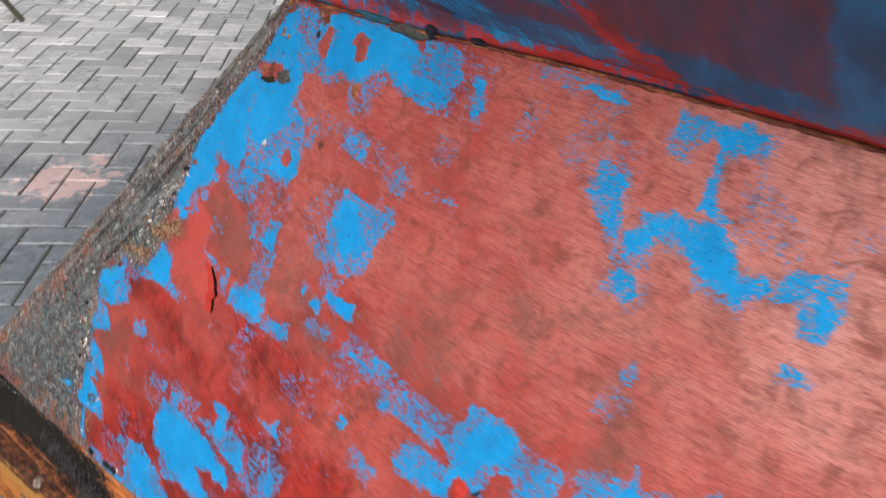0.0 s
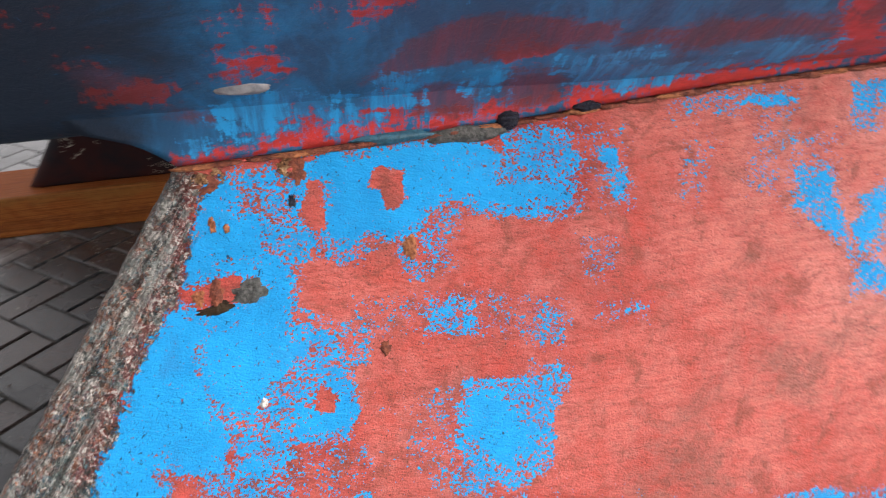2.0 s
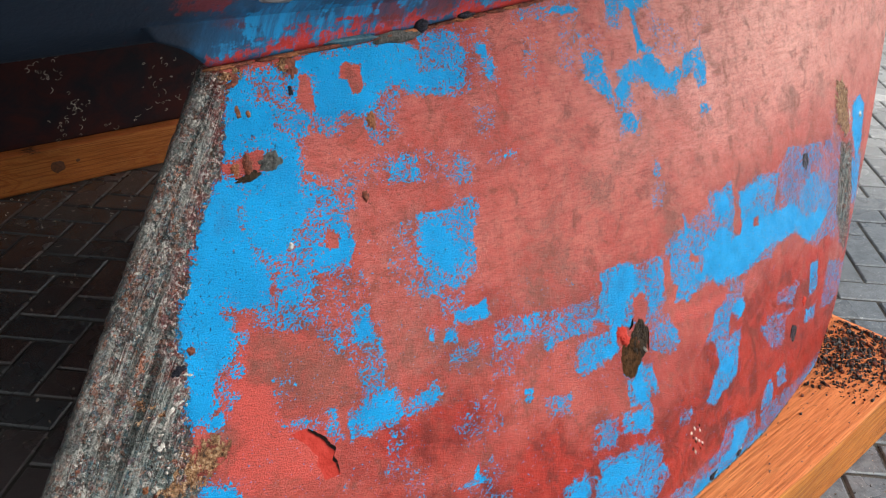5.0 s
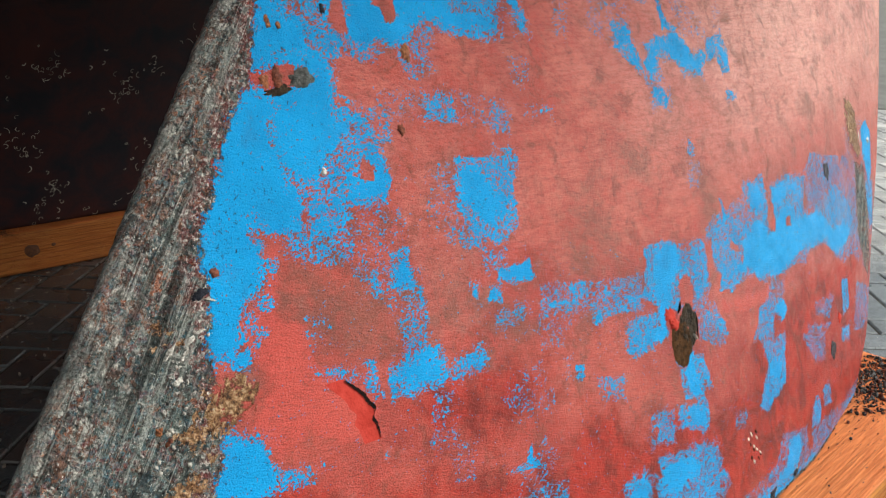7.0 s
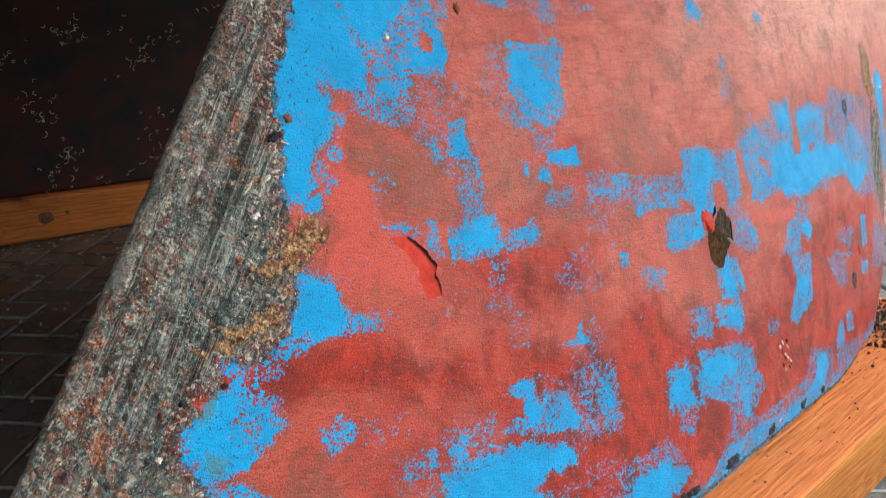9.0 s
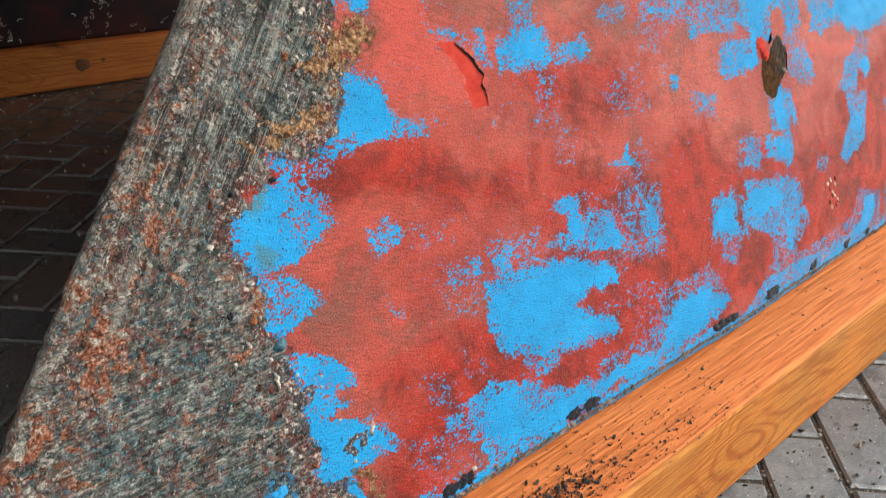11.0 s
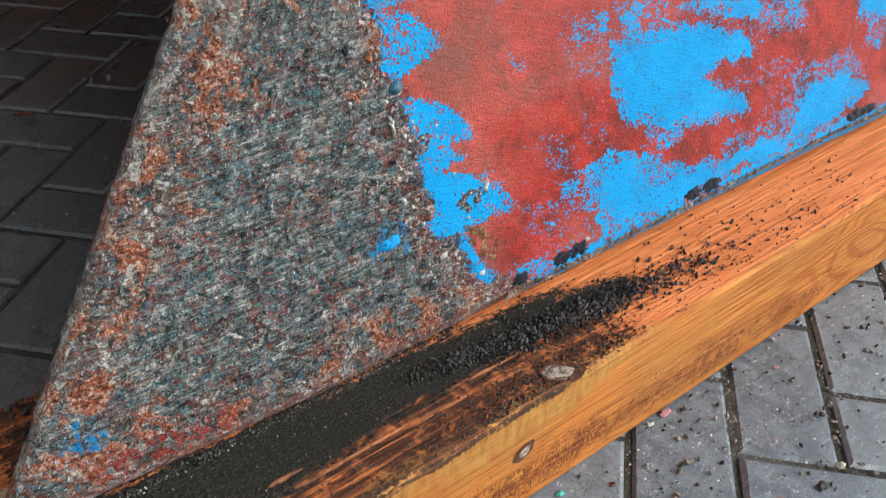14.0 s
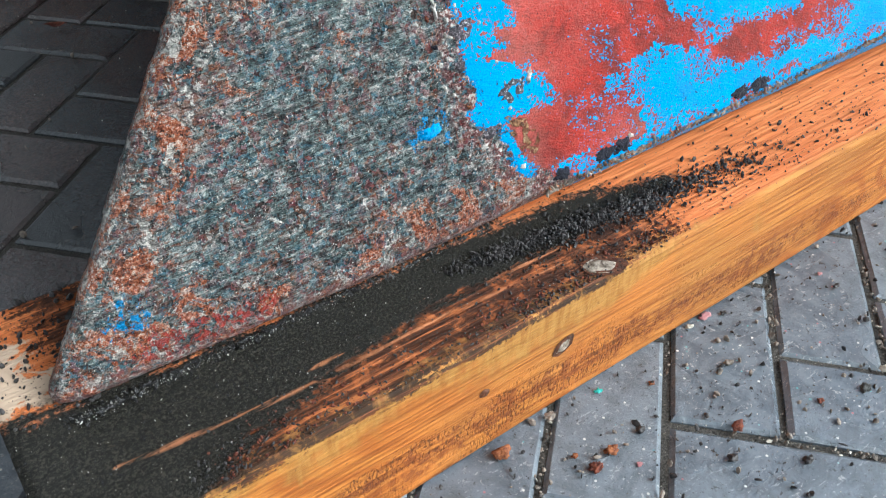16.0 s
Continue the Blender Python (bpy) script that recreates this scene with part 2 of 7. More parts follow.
        glass = n.mix(n.math("MULTIPLY", n.ramp(hue.outputs[0], 0.07, 0.05), thick), glass, n.mix(chip, (0.30, 0.31, 0.29), (0.66, 0.65, 0.61)))
        glass = n.mix(n.math("MULTIPLY", n.ramp(hue.outputs[1], 0.17, 0.15), thick), glass, (0.012, 0.013, 0.015))
    pebble_edge = n.ramp(n.cells(125, wander.outputs[0]), 0.38, 0.62)
    glass = n.mix(n.math("MULTIPLY", n.math("MULTIPLY", pebble_edge, n.ramp(upper, 0.0, 1.0, 0.25, 0.6)), n.ramp(n.noise(20, 3, 0.6), 0.40, 0.56)), glass, (0.010, 0.012, 0.012))
    crust = n.math("ADD", n.math("ADD", n.noise(28, 5, 0.74, 0.6), n.math("MULTIPLY", sides, n.ramp(upper, 0.0, 1.0, 0.8, 0.25))), n.math("MULTIPLY_ADD", grit, 0.3, -0.15))
    glass = n.mix(n.ramp(crust, 0.606, 0.632, 0.0, 0.85), glass, n.stops(n.noise(240, 4, 0.78), (0.36, (0.030, 0.014, 0.010)), (0.44, (0.34, 0.072, 0.024)), (0.53, (0.54, 0.17, 0.070)), (0.62, (0.72, 0.58, 0.48))))
    glass = n.mix(n.ramp(n.noise(430, 3, 0.7), 0.625, 0.665, 0.0, 0.9), glass, (0.78, 0.77, 0.72))
    glass = n.mix(n.ramp(n.noise(330, 3, 0.7, 0.3, n.scaled(1, 1, 1, (15, 75, 35))), 0.60, 0.64, 0.0, 0.9), glass, (0.008, 0.008, 0.009))
    clump = n.math("ADD", n.noise(52, 4, 0.72, 0.5), n.math("MULTIPLY", sides, 0.75))
    glass = n.mix(n.ramp(clump, 0.645, 0.675, 0.0, 0.85), glass, n.mix(n.ramp(chip, 0.40, 0.60), (0.20, 0.20, 0.185), (0.72, 0.70, 0.65)))
    lines = n.noise(1.0, 3, 0.6, 0.25, n.mix_place(upper, n.turned(4, 16, 200, 480), n.turned(53, 9, 200, 260)))
    glass = n.mix(n.ramp(lines, 0.61, 0.67, 0.0, 0.34), glass, (0.30, 0.36, 0.36))
    # highlights on the laminate's ridges, painted as pale lines
    glass = n.mix(n.math("MULTIPLY", upper, n.ramp(band, 0.585, 0.66, 0.0, 0.55)), glass, n.mix(chip, (0.16, 0.19, 0.18), (0.50, 0.52, 0.48)))
    glass = n.mix(n.math("MULTIPLY", crest, 0.62), glass, n.mix(chip, (0.20, 0.23, 0.22), (0.60, 0.62, 0.58)))
    glass = n.mix(n.ramp(lines, 0.36, 0.42, 0.4, 0.0), glass, (0.015, 0.016, 0.018))
    stuck = n.noise(150, 5, 0.76, 0.4)
    hold = n.math("MINIMUM", n.math("MULTIPLY", n.attribute("left_red"), 9.0), 0.055)
    glass = n.mix(n.ramp(n.math("ADD", stuck, hold), 0.565, 0.585, 0.0, 0.9), glass, n.mix(chip, (0.30, 0.022, 0.018), (0.46, 0.07, 0.05)))
    stuck = n.noise(125, 5, 0.76, 0.4, n.scaled(1, 1, 1, (30, 60, 20)))
    hold = n.math("MINIMUM", n.math("MULTIPLY", n.attribute("left_blue"), 12.0), 0.08)
    glass = n.mix(n.ramp(n.math("ADD", stuck, hold), 0.575, 0.59, 0.0, 0.95), glass, n.mix(chip, (0.003, 0.22, 0.52), (0.004, 0.34, 0.78)))
    # hollows between the ridges shaded in the colour
    glass = n.mix(n.math("MULTIPLY", upper, n.ramp(band, 0.36, 0.48, 0.65, 0.0)), glass, (0.016, 0.019, 0.018))
    foot_red = n.math("ADD", n.attribute("low"), n.math("MULTIPLY_ADD", grit, 0.10, -0.05))
    glass = n.mix(n.ramp(foot_red, -0.006, 0.008, 0.5, 0.0), glass, n.mix(chip, (0.20, 0.03, 0.025), (0.36, 0.12, 0.10)))
    rim = n.math("MULTIPLY", n.ramp(n.attribute("raw"), 0.002, 0.020, 1.0, 0.0), n.ramp(n.noise(95, 4, 0.7), 0.46, 0.54))
    flakes = n.stops(n.noise(190, 3, 0.7, 0.4), (0.36, (0.012, 0.012, 0.016)), (0.44, (0.26, 0.035, 0.040)), (0.50, (0.12, 0.07, 0.06)), (0.55, (0.40, 0.13, 0.12)), (0.60, (0.72, 0.68, 0.63)))
    glass = n.mix(n.math("MULTIPLY", rim, 0.85), glass, flakes)
    raw = n.math("ADD", n.attribute("raw"), n.math("MULTIPLY_ADD", coarse, 0.045, n.math("MULTIPLY_ADD", grain, 0.04, -0.0365)))
    raw = n.ramp(raw, -0.0015, 0.0015)
    colour = n.mix(raw, paint, glass)
    putty = n.math("ADD", n.attribute("putty"), n.math("MULTIPLY_ADD", coarse, 0.09, n.math("MULTIPLY_ADD", grain, 0.05, -0.075)))
    putty = n.ramp(putty, -0.002, 0.002)
    crumb = n.stops(n.noise(150, 5, 0.75), (0.38, (0.05, 0.022, 0.012)), (0.47, (0.30, 0.14, 0.065)), (0.55, (0.52, 0.31, 0.16)), (0.66, (0.72, 0.54, 0.36)))
    colour = n.mix(putty, colour, crumb)
    rugged_here = n.math("MAXIMUM", raw, putty)
    height = n.math("ADD", n.math("MULTIPLY", blue, 0.16), n.math("MULTIPLY_ADD", grain, 0.22, n.math("MULTIPLY_ADD", brush, -0.42, n.math("MULTIPLY_ADD", fine, 0.26, n.math("MULTIPLY", pore, 0.16)))))
    height = n.math("SUBTRACT", height, n.math("MULTIPLY", pits, 0.5))
    rugged = n.math("ADD", n.math("MULTIPLY", streak, 1.6), n.math("MULTIPLY_ADD", chip, 0.9, n.math("MULTIPLY_ADD", n.math("ADD", n.math("MULTIPLY_ADD", lines, 0.6, band), n.math("MULTIPLY", crest, 0.35)), 3.2, n.math("MULTIPLY_ADD", n.math("ADD", n.math("ADD", grit, lump), n.math("MULTIPLY", hollow, 0.4)), 2.6, n.math("MULTIPLY_ADD", pebble_edge, -0.9, n.math("MULTIPLY", lumps, -0.9))))))
    n.bump(n.math("ADD", n.math("MULTIPLY", rugged, rugged_here), n.math("MULTIPLY", height, 1.25)), 1.0, 0.004)
    rough = n.ramp(n.math("MULTIPLY_ADD", grain, 0.4, n.math("MULTIPLY", middle, 0.6)), 0.35, 0.65, 0.30, 0.45)
    rough = n.mix_value(raw, rough, n.ramp(grit, 0.42, 0.56, 0.55, 0.22))
    return n.done(colour, rough, 0.0, n.mix_value(raw, n.mix_value(blue, n.mix_value(deep, 0.42, 0.20), 0.12), 0.42))


def hull_material():
    """Old blue antifouling in brushed streaks, lighter where rubbed, worn through to red and maroon, shade painted in
    aft and above.
    """
    n = Nodes("hull_antifouling")
    wide = n.noise(1.0, 6, 0.72, 0.6, n.scaled(7, 17, 17))
    grain = n.noise(1.0, 4, 0.68, 0.4, n.scaled(110, 80, 80))
    drip = n.noise(1.0, 5, 0.7, 0.4, n.scaled(62, 9, 9))
    scuff = n.noise(1.0, 5, 0.75, 0.5, n.scaled(48, 90, 90))
    show = n.math("ADD", n.math("MULTIPLY_ADD", wide, 0.9, -0.45), n.math("MULTIPLY_ADD", grain, 0.45, -0.225))
    show = n.math("ADD", show, n.math("MULTIPLY_ADD", drip, 0.55, n.math("MULTIPLY_ADD", scuff, 0.40, -0.475)))
    worn = n.ramp(n.math("ADD", n.math("MULTIPLY", n.attribute("worn"), 1.5), show), -0.05, 0.09)
    maroon = n.ramp(n.math("ADD", n.math("MULTIPLY", n.attribute("maroon"), 1.4), n.math("MULTIPLY", show, 0.5)), -0.05, 0.07)
    bright = n.ramp(n.math("ADD", n.math("MULTIPLY", n.attribute("bright"), 1.4), n.math("MULTIPLY", show, -0.9)), -0.04, 0.06)
    red = n.mix(n.ramp(wide, 0.35, 0.65), (0.52, 0.034, 0.027), (0.30, 0.024, 0.022))
    red = n.mix(n.ramp(scuff, 0.52, 0.66, 0.0, 0.5), red, (0.15, 0.022, 0.020))
    blue = n.mix(n.ramp(n.noise(1.0, 5, 0.68, 0.5, n.scaled(16, 6, 6)), 0.36, 0.62), (0.008, 0.135, 0.300), (0.012, 0.062, 0.135))
    # near-black mixed in to put the hull's shade into its paint
    hull_shade = n.ramp(n.math("ADD", n.attribute("hull_shade"), n.math("MULTIPLY_ADD", wide, 0.9, -0.45)), 0.25, 0.75)
    blue = n.mix(hull_shade, blue, (0.010, 0.019, 0.034))
    red = n.mix(n.math("MULTIPLY", hull_shade, 0.75), red, (0.080, 0.015, 0.015))
    colour = n.mix(worn, blue, red)
    unshaded = n.math("MULTIPLY_ADD", hull_shade, -0.75, 1.0)
    colour = n.mix(n.math("MULTIPLY", maroon, n.math("MULTIPLY", unshaded, 0.8)), colour, n.mix(n.ramp(drip, 0.38, 0.62), (0.155, 0.027, 0.027), (0.065, 0.030, 0.042)))
    colour = n.mix(n.math("MULTIPLY", bright, unshaded), colour, n.mix(n.ramp(drip, 0.36, 0.62), (0.006, 0.250, 0.540), (0.018, 0.110, 0.245)))
    n.bump(n.math("ADD", grain, n.math("MULTIPLY", worn, -0.3)), 0.35, 0.003)
    return n.done(colour, 0.5, 0.0, 0.35)


def timber_material():
    """Orange-stained softwood, grain along its length, black tar washed on where the keel was scraped, shade painted
    over the far beam.
    """
    n = Nodes("orange_softwood")
    form = n.noise(1.0, 2, 0.45, 0.8, n.scaled(1.5, 8, 8))
    rings = n.math("SINE", n.math("MULTIPLY", form, 95.0))
    fibre = n.noise(1.0, 4, 0.65, 0.3, n.scaled(11, 240, 240))
    blot = n.noise(6, 4, 0.65, 0.5)
    colour = n.mix(n.ramp(rings, -0.2, 1.0, 0.0, 0.9), (0.50, 0.195, 0.040), (0.32, 0.086, 0.015))
    colour = n.mix(n.ramp(n.noise(2.4, 3, 0.6), 0.45, 0.62, 0.0, 0.55), colour, (0.42, 0.20, 0.055))
    colour = n.mix(n.ramp(blot, 0.4, 0.7, 0.0, 0.6), colour, (0.60, 0.20, 0.04))
    colour = n.mix(n.ramp(fibre, 0.44, 0.66, 0.0, 0.65), colour, (0.26, 0.078, 0.016))
    red = n.ramp(n.math("ADD", n.attribute("top"), n.math("MULTIPLY_ADD", blot, 0.5, -0.25)), 0.35, 0.75)
    colour = n.mix(n.math("MULTIPLY", red, 0.85), colour, n.mix(n.ramp(fibre, 0.38, 0.66), (0.80, 0.255, 0.090), (0.58, 0.150, 0.045)))
    lines = n.noise(1.0, 3, 0.6, 0.25, n.scaled(3, 260, 330))
    colour = n.mix(n.math("MULTIPLY", n.ramp(lines, 0.50, 0.60, 0.0, 0.65), n.math("MULTIPLY_ADD", n.attribute("top"), -0.6, 1.0)), colour, (0.20, 0.056, 0.011))
    sawn = n.ramp(n.math("ADD", n.attribute("sawn"), n.math("MULTIPLY_ADD", n.noise(9, 4, 0.65, 0.5), 0.16, -0.08)), -0.01, 0.02)
    ochre = n.mix(n.ramp(n.noise(1.0, 5, 0.72, 0.3, n.scaled(120, 30, 24)), 0.38, 0.66), (0.42, 0.24, 0.065), (0.25, 0.115, 0.025))
    colour = n.mix(n.math("MULTIPLY", sawn, 0.7), colour, ochre)
    slit = n.noise(1.0, 2, 0.6, 0.0, n.scaled(420, 160, 170))
    group = n.math("ADD", n.attribute("band"), n.math("MULTIPLY_ADD", n.noise(1.0, 4, 0.7, 0.4, n.scaled(9, 30, 45)), 1.3, -0.60))
    pitted = n.math("MULTIPLY", n.ramp(slit, 0.51, 0.59), n.ramp(group, 0.20, 0.42))
    colour = n.mix(n.math("MULTIPLY", pitted, 0.85), colour, (0.10, 0.034, 0.010))
    grime = n.math("ADD", n.attribute("band"), n.math("MULTIPLY_ADD", n.noise(70, 5, 0.72, 0.6), 0.9, -0.45))
    colour = n.mix(n.ramp(grime, 0.20, 0.40, 0.0, 0.7), colour, (0.12, 0.026, 0.012))
    # browns the whole far beam to put the under-boat shade into its colour
    colour = n.mix(n.math("MULTIPLY", n.attribute("far_shade"), 0.8), colour, n.mix(n.ramp(lines, 0.4, 0.6), (0.28, 0.072, 0.017), (0.17, 0.037, 0.009)))
    burnt_edge = n.math("MULTIPLY_ADD", n.noise(1.0, 5, 0.72, 0.4, n.scaled(14, 120, 120)), 0.16, -0.08)
    burnt = n.ramp(n.math("ADD", n.math("ADD", n.attribute("burnt"), burnt_edge), n.math("MULTIPLY_ADD", n.noise(230, 4, 0.75, 0.4), 0.12, -0.06)), -0.006, 0.008)
    char = n.noise(1.0, 5, 0.72, 0.3, n.scaled(7, 170, 170))
    soot = n.stops(char, (0.40, (0.010, 0.007, 0.006)), (0.52, (0.034, 0.016, 0.011)), (0.59, (0.14, 0.044, 0.018)), (0.67, (0.46, 0.15, 0.05)))
    colour = n.mix(n.math("MULTIPLY", burnt, n.ramp(n.noise(48, 5, 0.72, 0.4), 0.34, 0.52, 0.45, 0.95)), colour, soot)
    pale = n.ramp(n.math("ADD", n.attribute("pale"), n.math("MULTIPLY_ADD", n.noise(55, 5, 0.7, 0.5), 0.10, -0.05)), -0.004, 0.006)
    colour = n.mix(pale, colour, (0.60, 0.45, 0.33))
    tar_edge = n.math("ADD", n.math("MULTIPLY_ADD", n.noise(1.0, 5, 0.72, 0.3, n.scaled(16, 80, 80)), 0.07, -0.035), n.math("MULTIPLY_ADD", n.noise(190, 4, 0.7), 0.05, -0.025))
    tar = n.ramp(n.math("ADD", n.attribute("tar"), tar_edge), -0.006, 0.008)
    colour = n.mix(tar, colour, n.mix(n.ramp(n.noise(420, 4, 0.75), 0.42, 0.64), (0.008, 0.008, 0.006), (0.040, 0.036, 0.028)))
    scratch = n.math("ADD", n.attribute("scratch"), n.math("MULTIPLY_ADD", n.noise(1.0, 4, 0.7, 0.2, n.scaled(18, 260, 260)), 0.008, -0.004))
    scratch = n.math("MULTIPLY", n.ramp(scratch, 0.0030, 0.0008), n.ramp(n.noise(24, 4, 0.7), 0.34, 0.46))
    colour = n.mix(n.math("MULTIPLY", scratch, 0.9), colour, n.mix(fibre, (0.62, 0.27, 0.13), (0.36, 0.12, 0.05)))
    specks = n.ramp(n.noise(210, 3, 0.6), 0.68, 0.73, 0.0, 0.9)
    colour = n.mix(specks, colour, (0.03, 0.018, 0.012))
    n.bump(n.math("ADD", n.math("MULTIPLY_ADD", fibre, 1.3, n.math("MULTIPLY_ADD", lines, 0.8, n.math("MULTIPLY", pitted, -1.2))), n.math("MULTIPLY", n.noise(300, 5, 0.8), n.math("MULTIPLY", tar, 2.6))), 0.6, 0.004)
    return n.done(colour, n.ramp(tar, 0.0, 1.0, 0.6, 0.25), 0.0, 0.18)


def paver_material(name, per_island):
    """Grey concrete block, sandy and stained, damp in places, with the boat's shade painted on."""
    n = Nodes(name)
    n.place = n.tree.nodes.new("ShaderNodeNewGeometry").outputs["Position"]
    pick = n.island() if per_island else n.chance()
    speck = n.noise(260, 4, 0.7)
    cloud = n.noise(9, 4, 0.6, 0.5)
    colour = n.stops(pick, (0.0, (0.26, 0.27, 0.28)), (0.4, (0.42, 0.43, 0.435)), (0.75, (0.52, 0.53, 0.535)), (0.9, (0.66, 0.665, 0.665)), (1.0, (0.74, 0.74, 0.74)))
    colour = n.mix(n.ramp(cloud, 0.35, 0.7, 0.0, 0.35), colour, (0.16, 0.165, 0.17))
    colour = n.mix(n.ramp(speck, 0.35, 0.7, 0.0, 0.45), colour, (0.34, 0.34, 0.34))
    colour = n.mix(n.ramp(n.noise(75, 4, 0.7, 0.6), 0.66, 0.71, 0.0, 0.8), colour, (0.42, 0.42, 0.40))
    colour = n.mix(n.ramp(n.noise(95, 3, 0.7), 0.68, 0.72), colour, (0.02, 0.018, 0.016))
    spill = n.tree.nodes.new("ShaderNodeVectorMath")
    spill.operation = "DISTANCE"
    n.put(spill.inputs[0], n.place)
    n.put(spill.inputs[1], (-1.05, 0.68, 0.0))
    pink = n.ramp(n.math("ADD", spill.outputs["Value"], n.math("MULTIPLY_ADD", n.noise(11, 5, 0.7), 0.9, -0.45)), 0.10, 0.17, 0.75, 0.0)
    # wet black wash-off that has run down from the keel and dried in the joints, plus the boat's painted shade
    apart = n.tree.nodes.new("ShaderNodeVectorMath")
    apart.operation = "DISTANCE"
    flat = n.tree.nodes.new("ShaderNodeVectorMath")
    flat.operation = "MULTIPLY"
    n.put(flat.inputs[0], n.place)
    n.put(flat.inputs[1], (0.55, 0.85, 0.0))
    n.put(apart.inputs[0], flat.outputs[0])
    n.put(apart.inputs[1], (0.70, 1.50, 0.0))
    wash_shade = n.math("ADD", apart.outputs["Value"], n.math("MULTIPLY_ADD", n.noise(2.6, 5, 0.65, 0.6), 1.1, -0.55))
    wash_shade = n.ramp(wash_shade, 0.85, 1.45, 0.92, 0.0)
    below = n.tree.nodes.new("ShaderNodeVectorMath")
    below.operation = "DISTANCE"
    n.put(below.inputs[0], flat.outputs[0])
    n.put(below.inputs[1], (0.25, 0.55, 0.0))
    wash_shade = n.math("MAXIMUM", wash_shade, n.ramp(n.math("ADD", below.outputs["Value"], n.math("MULTIPLY_ADD", n.noise(5.0, 4, 0.6), 0.3, -0.15)), 0.30, 0.60, 0.92, 0.0))
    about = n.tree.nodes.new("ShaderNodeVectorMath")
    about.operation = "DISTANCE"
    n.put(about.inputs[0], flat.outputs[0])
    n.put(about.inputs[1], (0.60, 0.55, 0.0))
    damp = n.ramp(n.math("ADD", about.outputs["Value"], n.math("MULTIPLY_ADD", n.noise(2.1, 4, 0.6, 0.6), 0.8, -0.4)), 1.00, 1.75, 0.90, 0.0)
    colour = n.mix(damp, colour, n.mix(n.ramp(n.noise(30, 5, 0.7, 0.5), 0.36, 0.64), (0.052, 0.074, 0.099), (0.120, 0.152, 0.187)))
    colour = n.mix(n.ramp(n.noise(140, 4, 0.75, 0.6), 0.60, 0.67, 0.0, 0.8), colour, (0.38, 0.39, 0.40))
    colour = n.mix(n.ramp(n.noise(170, 4, 0.75, 0.3), 0.61, 0.66, 0.0, 0.9), colour, (0.015, 0.014, 0.014))
    colour = n.mix(pink, colour, (0.66, 0.44, 0.41))
    dots = n.tree.nodes.new("ShaderNodeSeparateColor")
    n.put(dots.inputs[0], n.cells(95, colour=True))
    dot = n.ramp(n.cells(95), 0.10, 0.16, 1.0, 0.0)
    for k, (share, tone) in enumerate(((0.80, (0.58, 0.58, 0.56)), (0.93, (0.36, 0.13, 0.15)), (0.95, (0.10, 0.30, 0.32)))):
        colour = n.mix(n.math("MULTIPLY", dot, n.ramp(dots.outputs[k], share, share + 0.01)), colour, tone)
    scuff = n.noise(1.0, 4, 0.75, 0.5, n.scaled(60, 190, 60, (0, 0, 35)))
    colour = n.mix(n.ramp(scuff, 0.60, 0.68, 0.0, 0.5), colour, (0.46, 0.48, 0.50))
    # the near-black also puts the shade beneath the boat into the block colour
    colour = n.mix(wash_shade, colour, n.mix(n.ramp(n.math("MULTIPLY_ADD", cloud, 1.2, n.math("MULTIPLY_ADD", pick, 0.9, -1.05)), -0.15, 0.20), n.mix(n.ramp(speck, 0.4, 0.62), (0.018, 0.021, 0.024), (0.046, 0.052, 0.057)), n.mix(n.ramp(speck, 0.4, 0.62), (0.030, 0.020, 0.018), (0.072, 0.046, 0.042))))
    n.bump(n.math("ADD", speck, n.math("MULTIPLY", n.noise(34, 3), 0.6)), 0.5, 0.003)
    wet = n.ramp(n.noise(3.0, 3, 0.6), 0.38, 0.62, 0.16, 0.42)
    return n.done(colour, n.math("SUBTRACT", wet, n.math("MULTIPLY", wash_shade, 0.10)), 0.0, 1.0)


def scar_material():
    """Torn paint: black, mauve and grey crumbs with white specks."""
    n = Nodes("torn_paint")
    colour = n.stops(n.noise(330, 4, 0.78, 0.5), (0.42, (0.010, 0.010, 0.015)), (0.52, (0.050, 0.040, 0.052)), (0.59, (0.16, 0.13, 0.15)), (0.66, (0.62, 0.60, 0.58)))
    n.bump(n.noise(260, 4, 0.75), 1.0, 0.004)
    return n.done(colour, 0.5)


def plain_material(name, a, b, scale, rough=0.6, bump=0.4, distance=0.003, metal=0.0, gloss=0.4):
    n = Nodes(name)
    tone = n.noise(scale, 4, 0.65, 0.4)
    n.bump(n.noise(scale * 2.2, 3, 0.6), bump, distance)
    return n.done(n.mix(n.ramp(tone, 0.3, 0.7), a, b), rough, metal, gloss)


KEEL_PAINT = antifouling_material("worn_antifouling")
HULL_PAINT = hull_material()
TIMBER = timber_material()
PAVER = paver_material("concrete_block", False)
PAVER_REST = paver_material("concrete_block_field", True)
SAND = plain_material("joint_sand", (0.025, 0.023, 0.021), (0.14, 0.13, 0.115), 420, 0.95, 0.8, 0.004)
FILLER_DARK = plain_material("dark_filler", (0.007, 0.005, 0.004), (0.040, 0.026, 0.015), 70, 0.5, 0.9, 0.005, 0.0, 0.08)
FILLER_GREY = plain_material("grey_filler", (0.025, 0.028, 0.027), (0.10, 0.10, 0.095), 150, 0.5, 0.8, 0.004, 0.0, 0.2)
RUST = plain_material("rust", (0.13, 0.036, 0.015), (0.40, 0.15, 0.06), 160, 0.8, 0.9, 0.004)
RUST_DARK = plain_material("dark_rust", (0.07, 0.018, 0.012), (0.22, 0.06, 0.03), 160, 0.8, 0.9, 0.004)
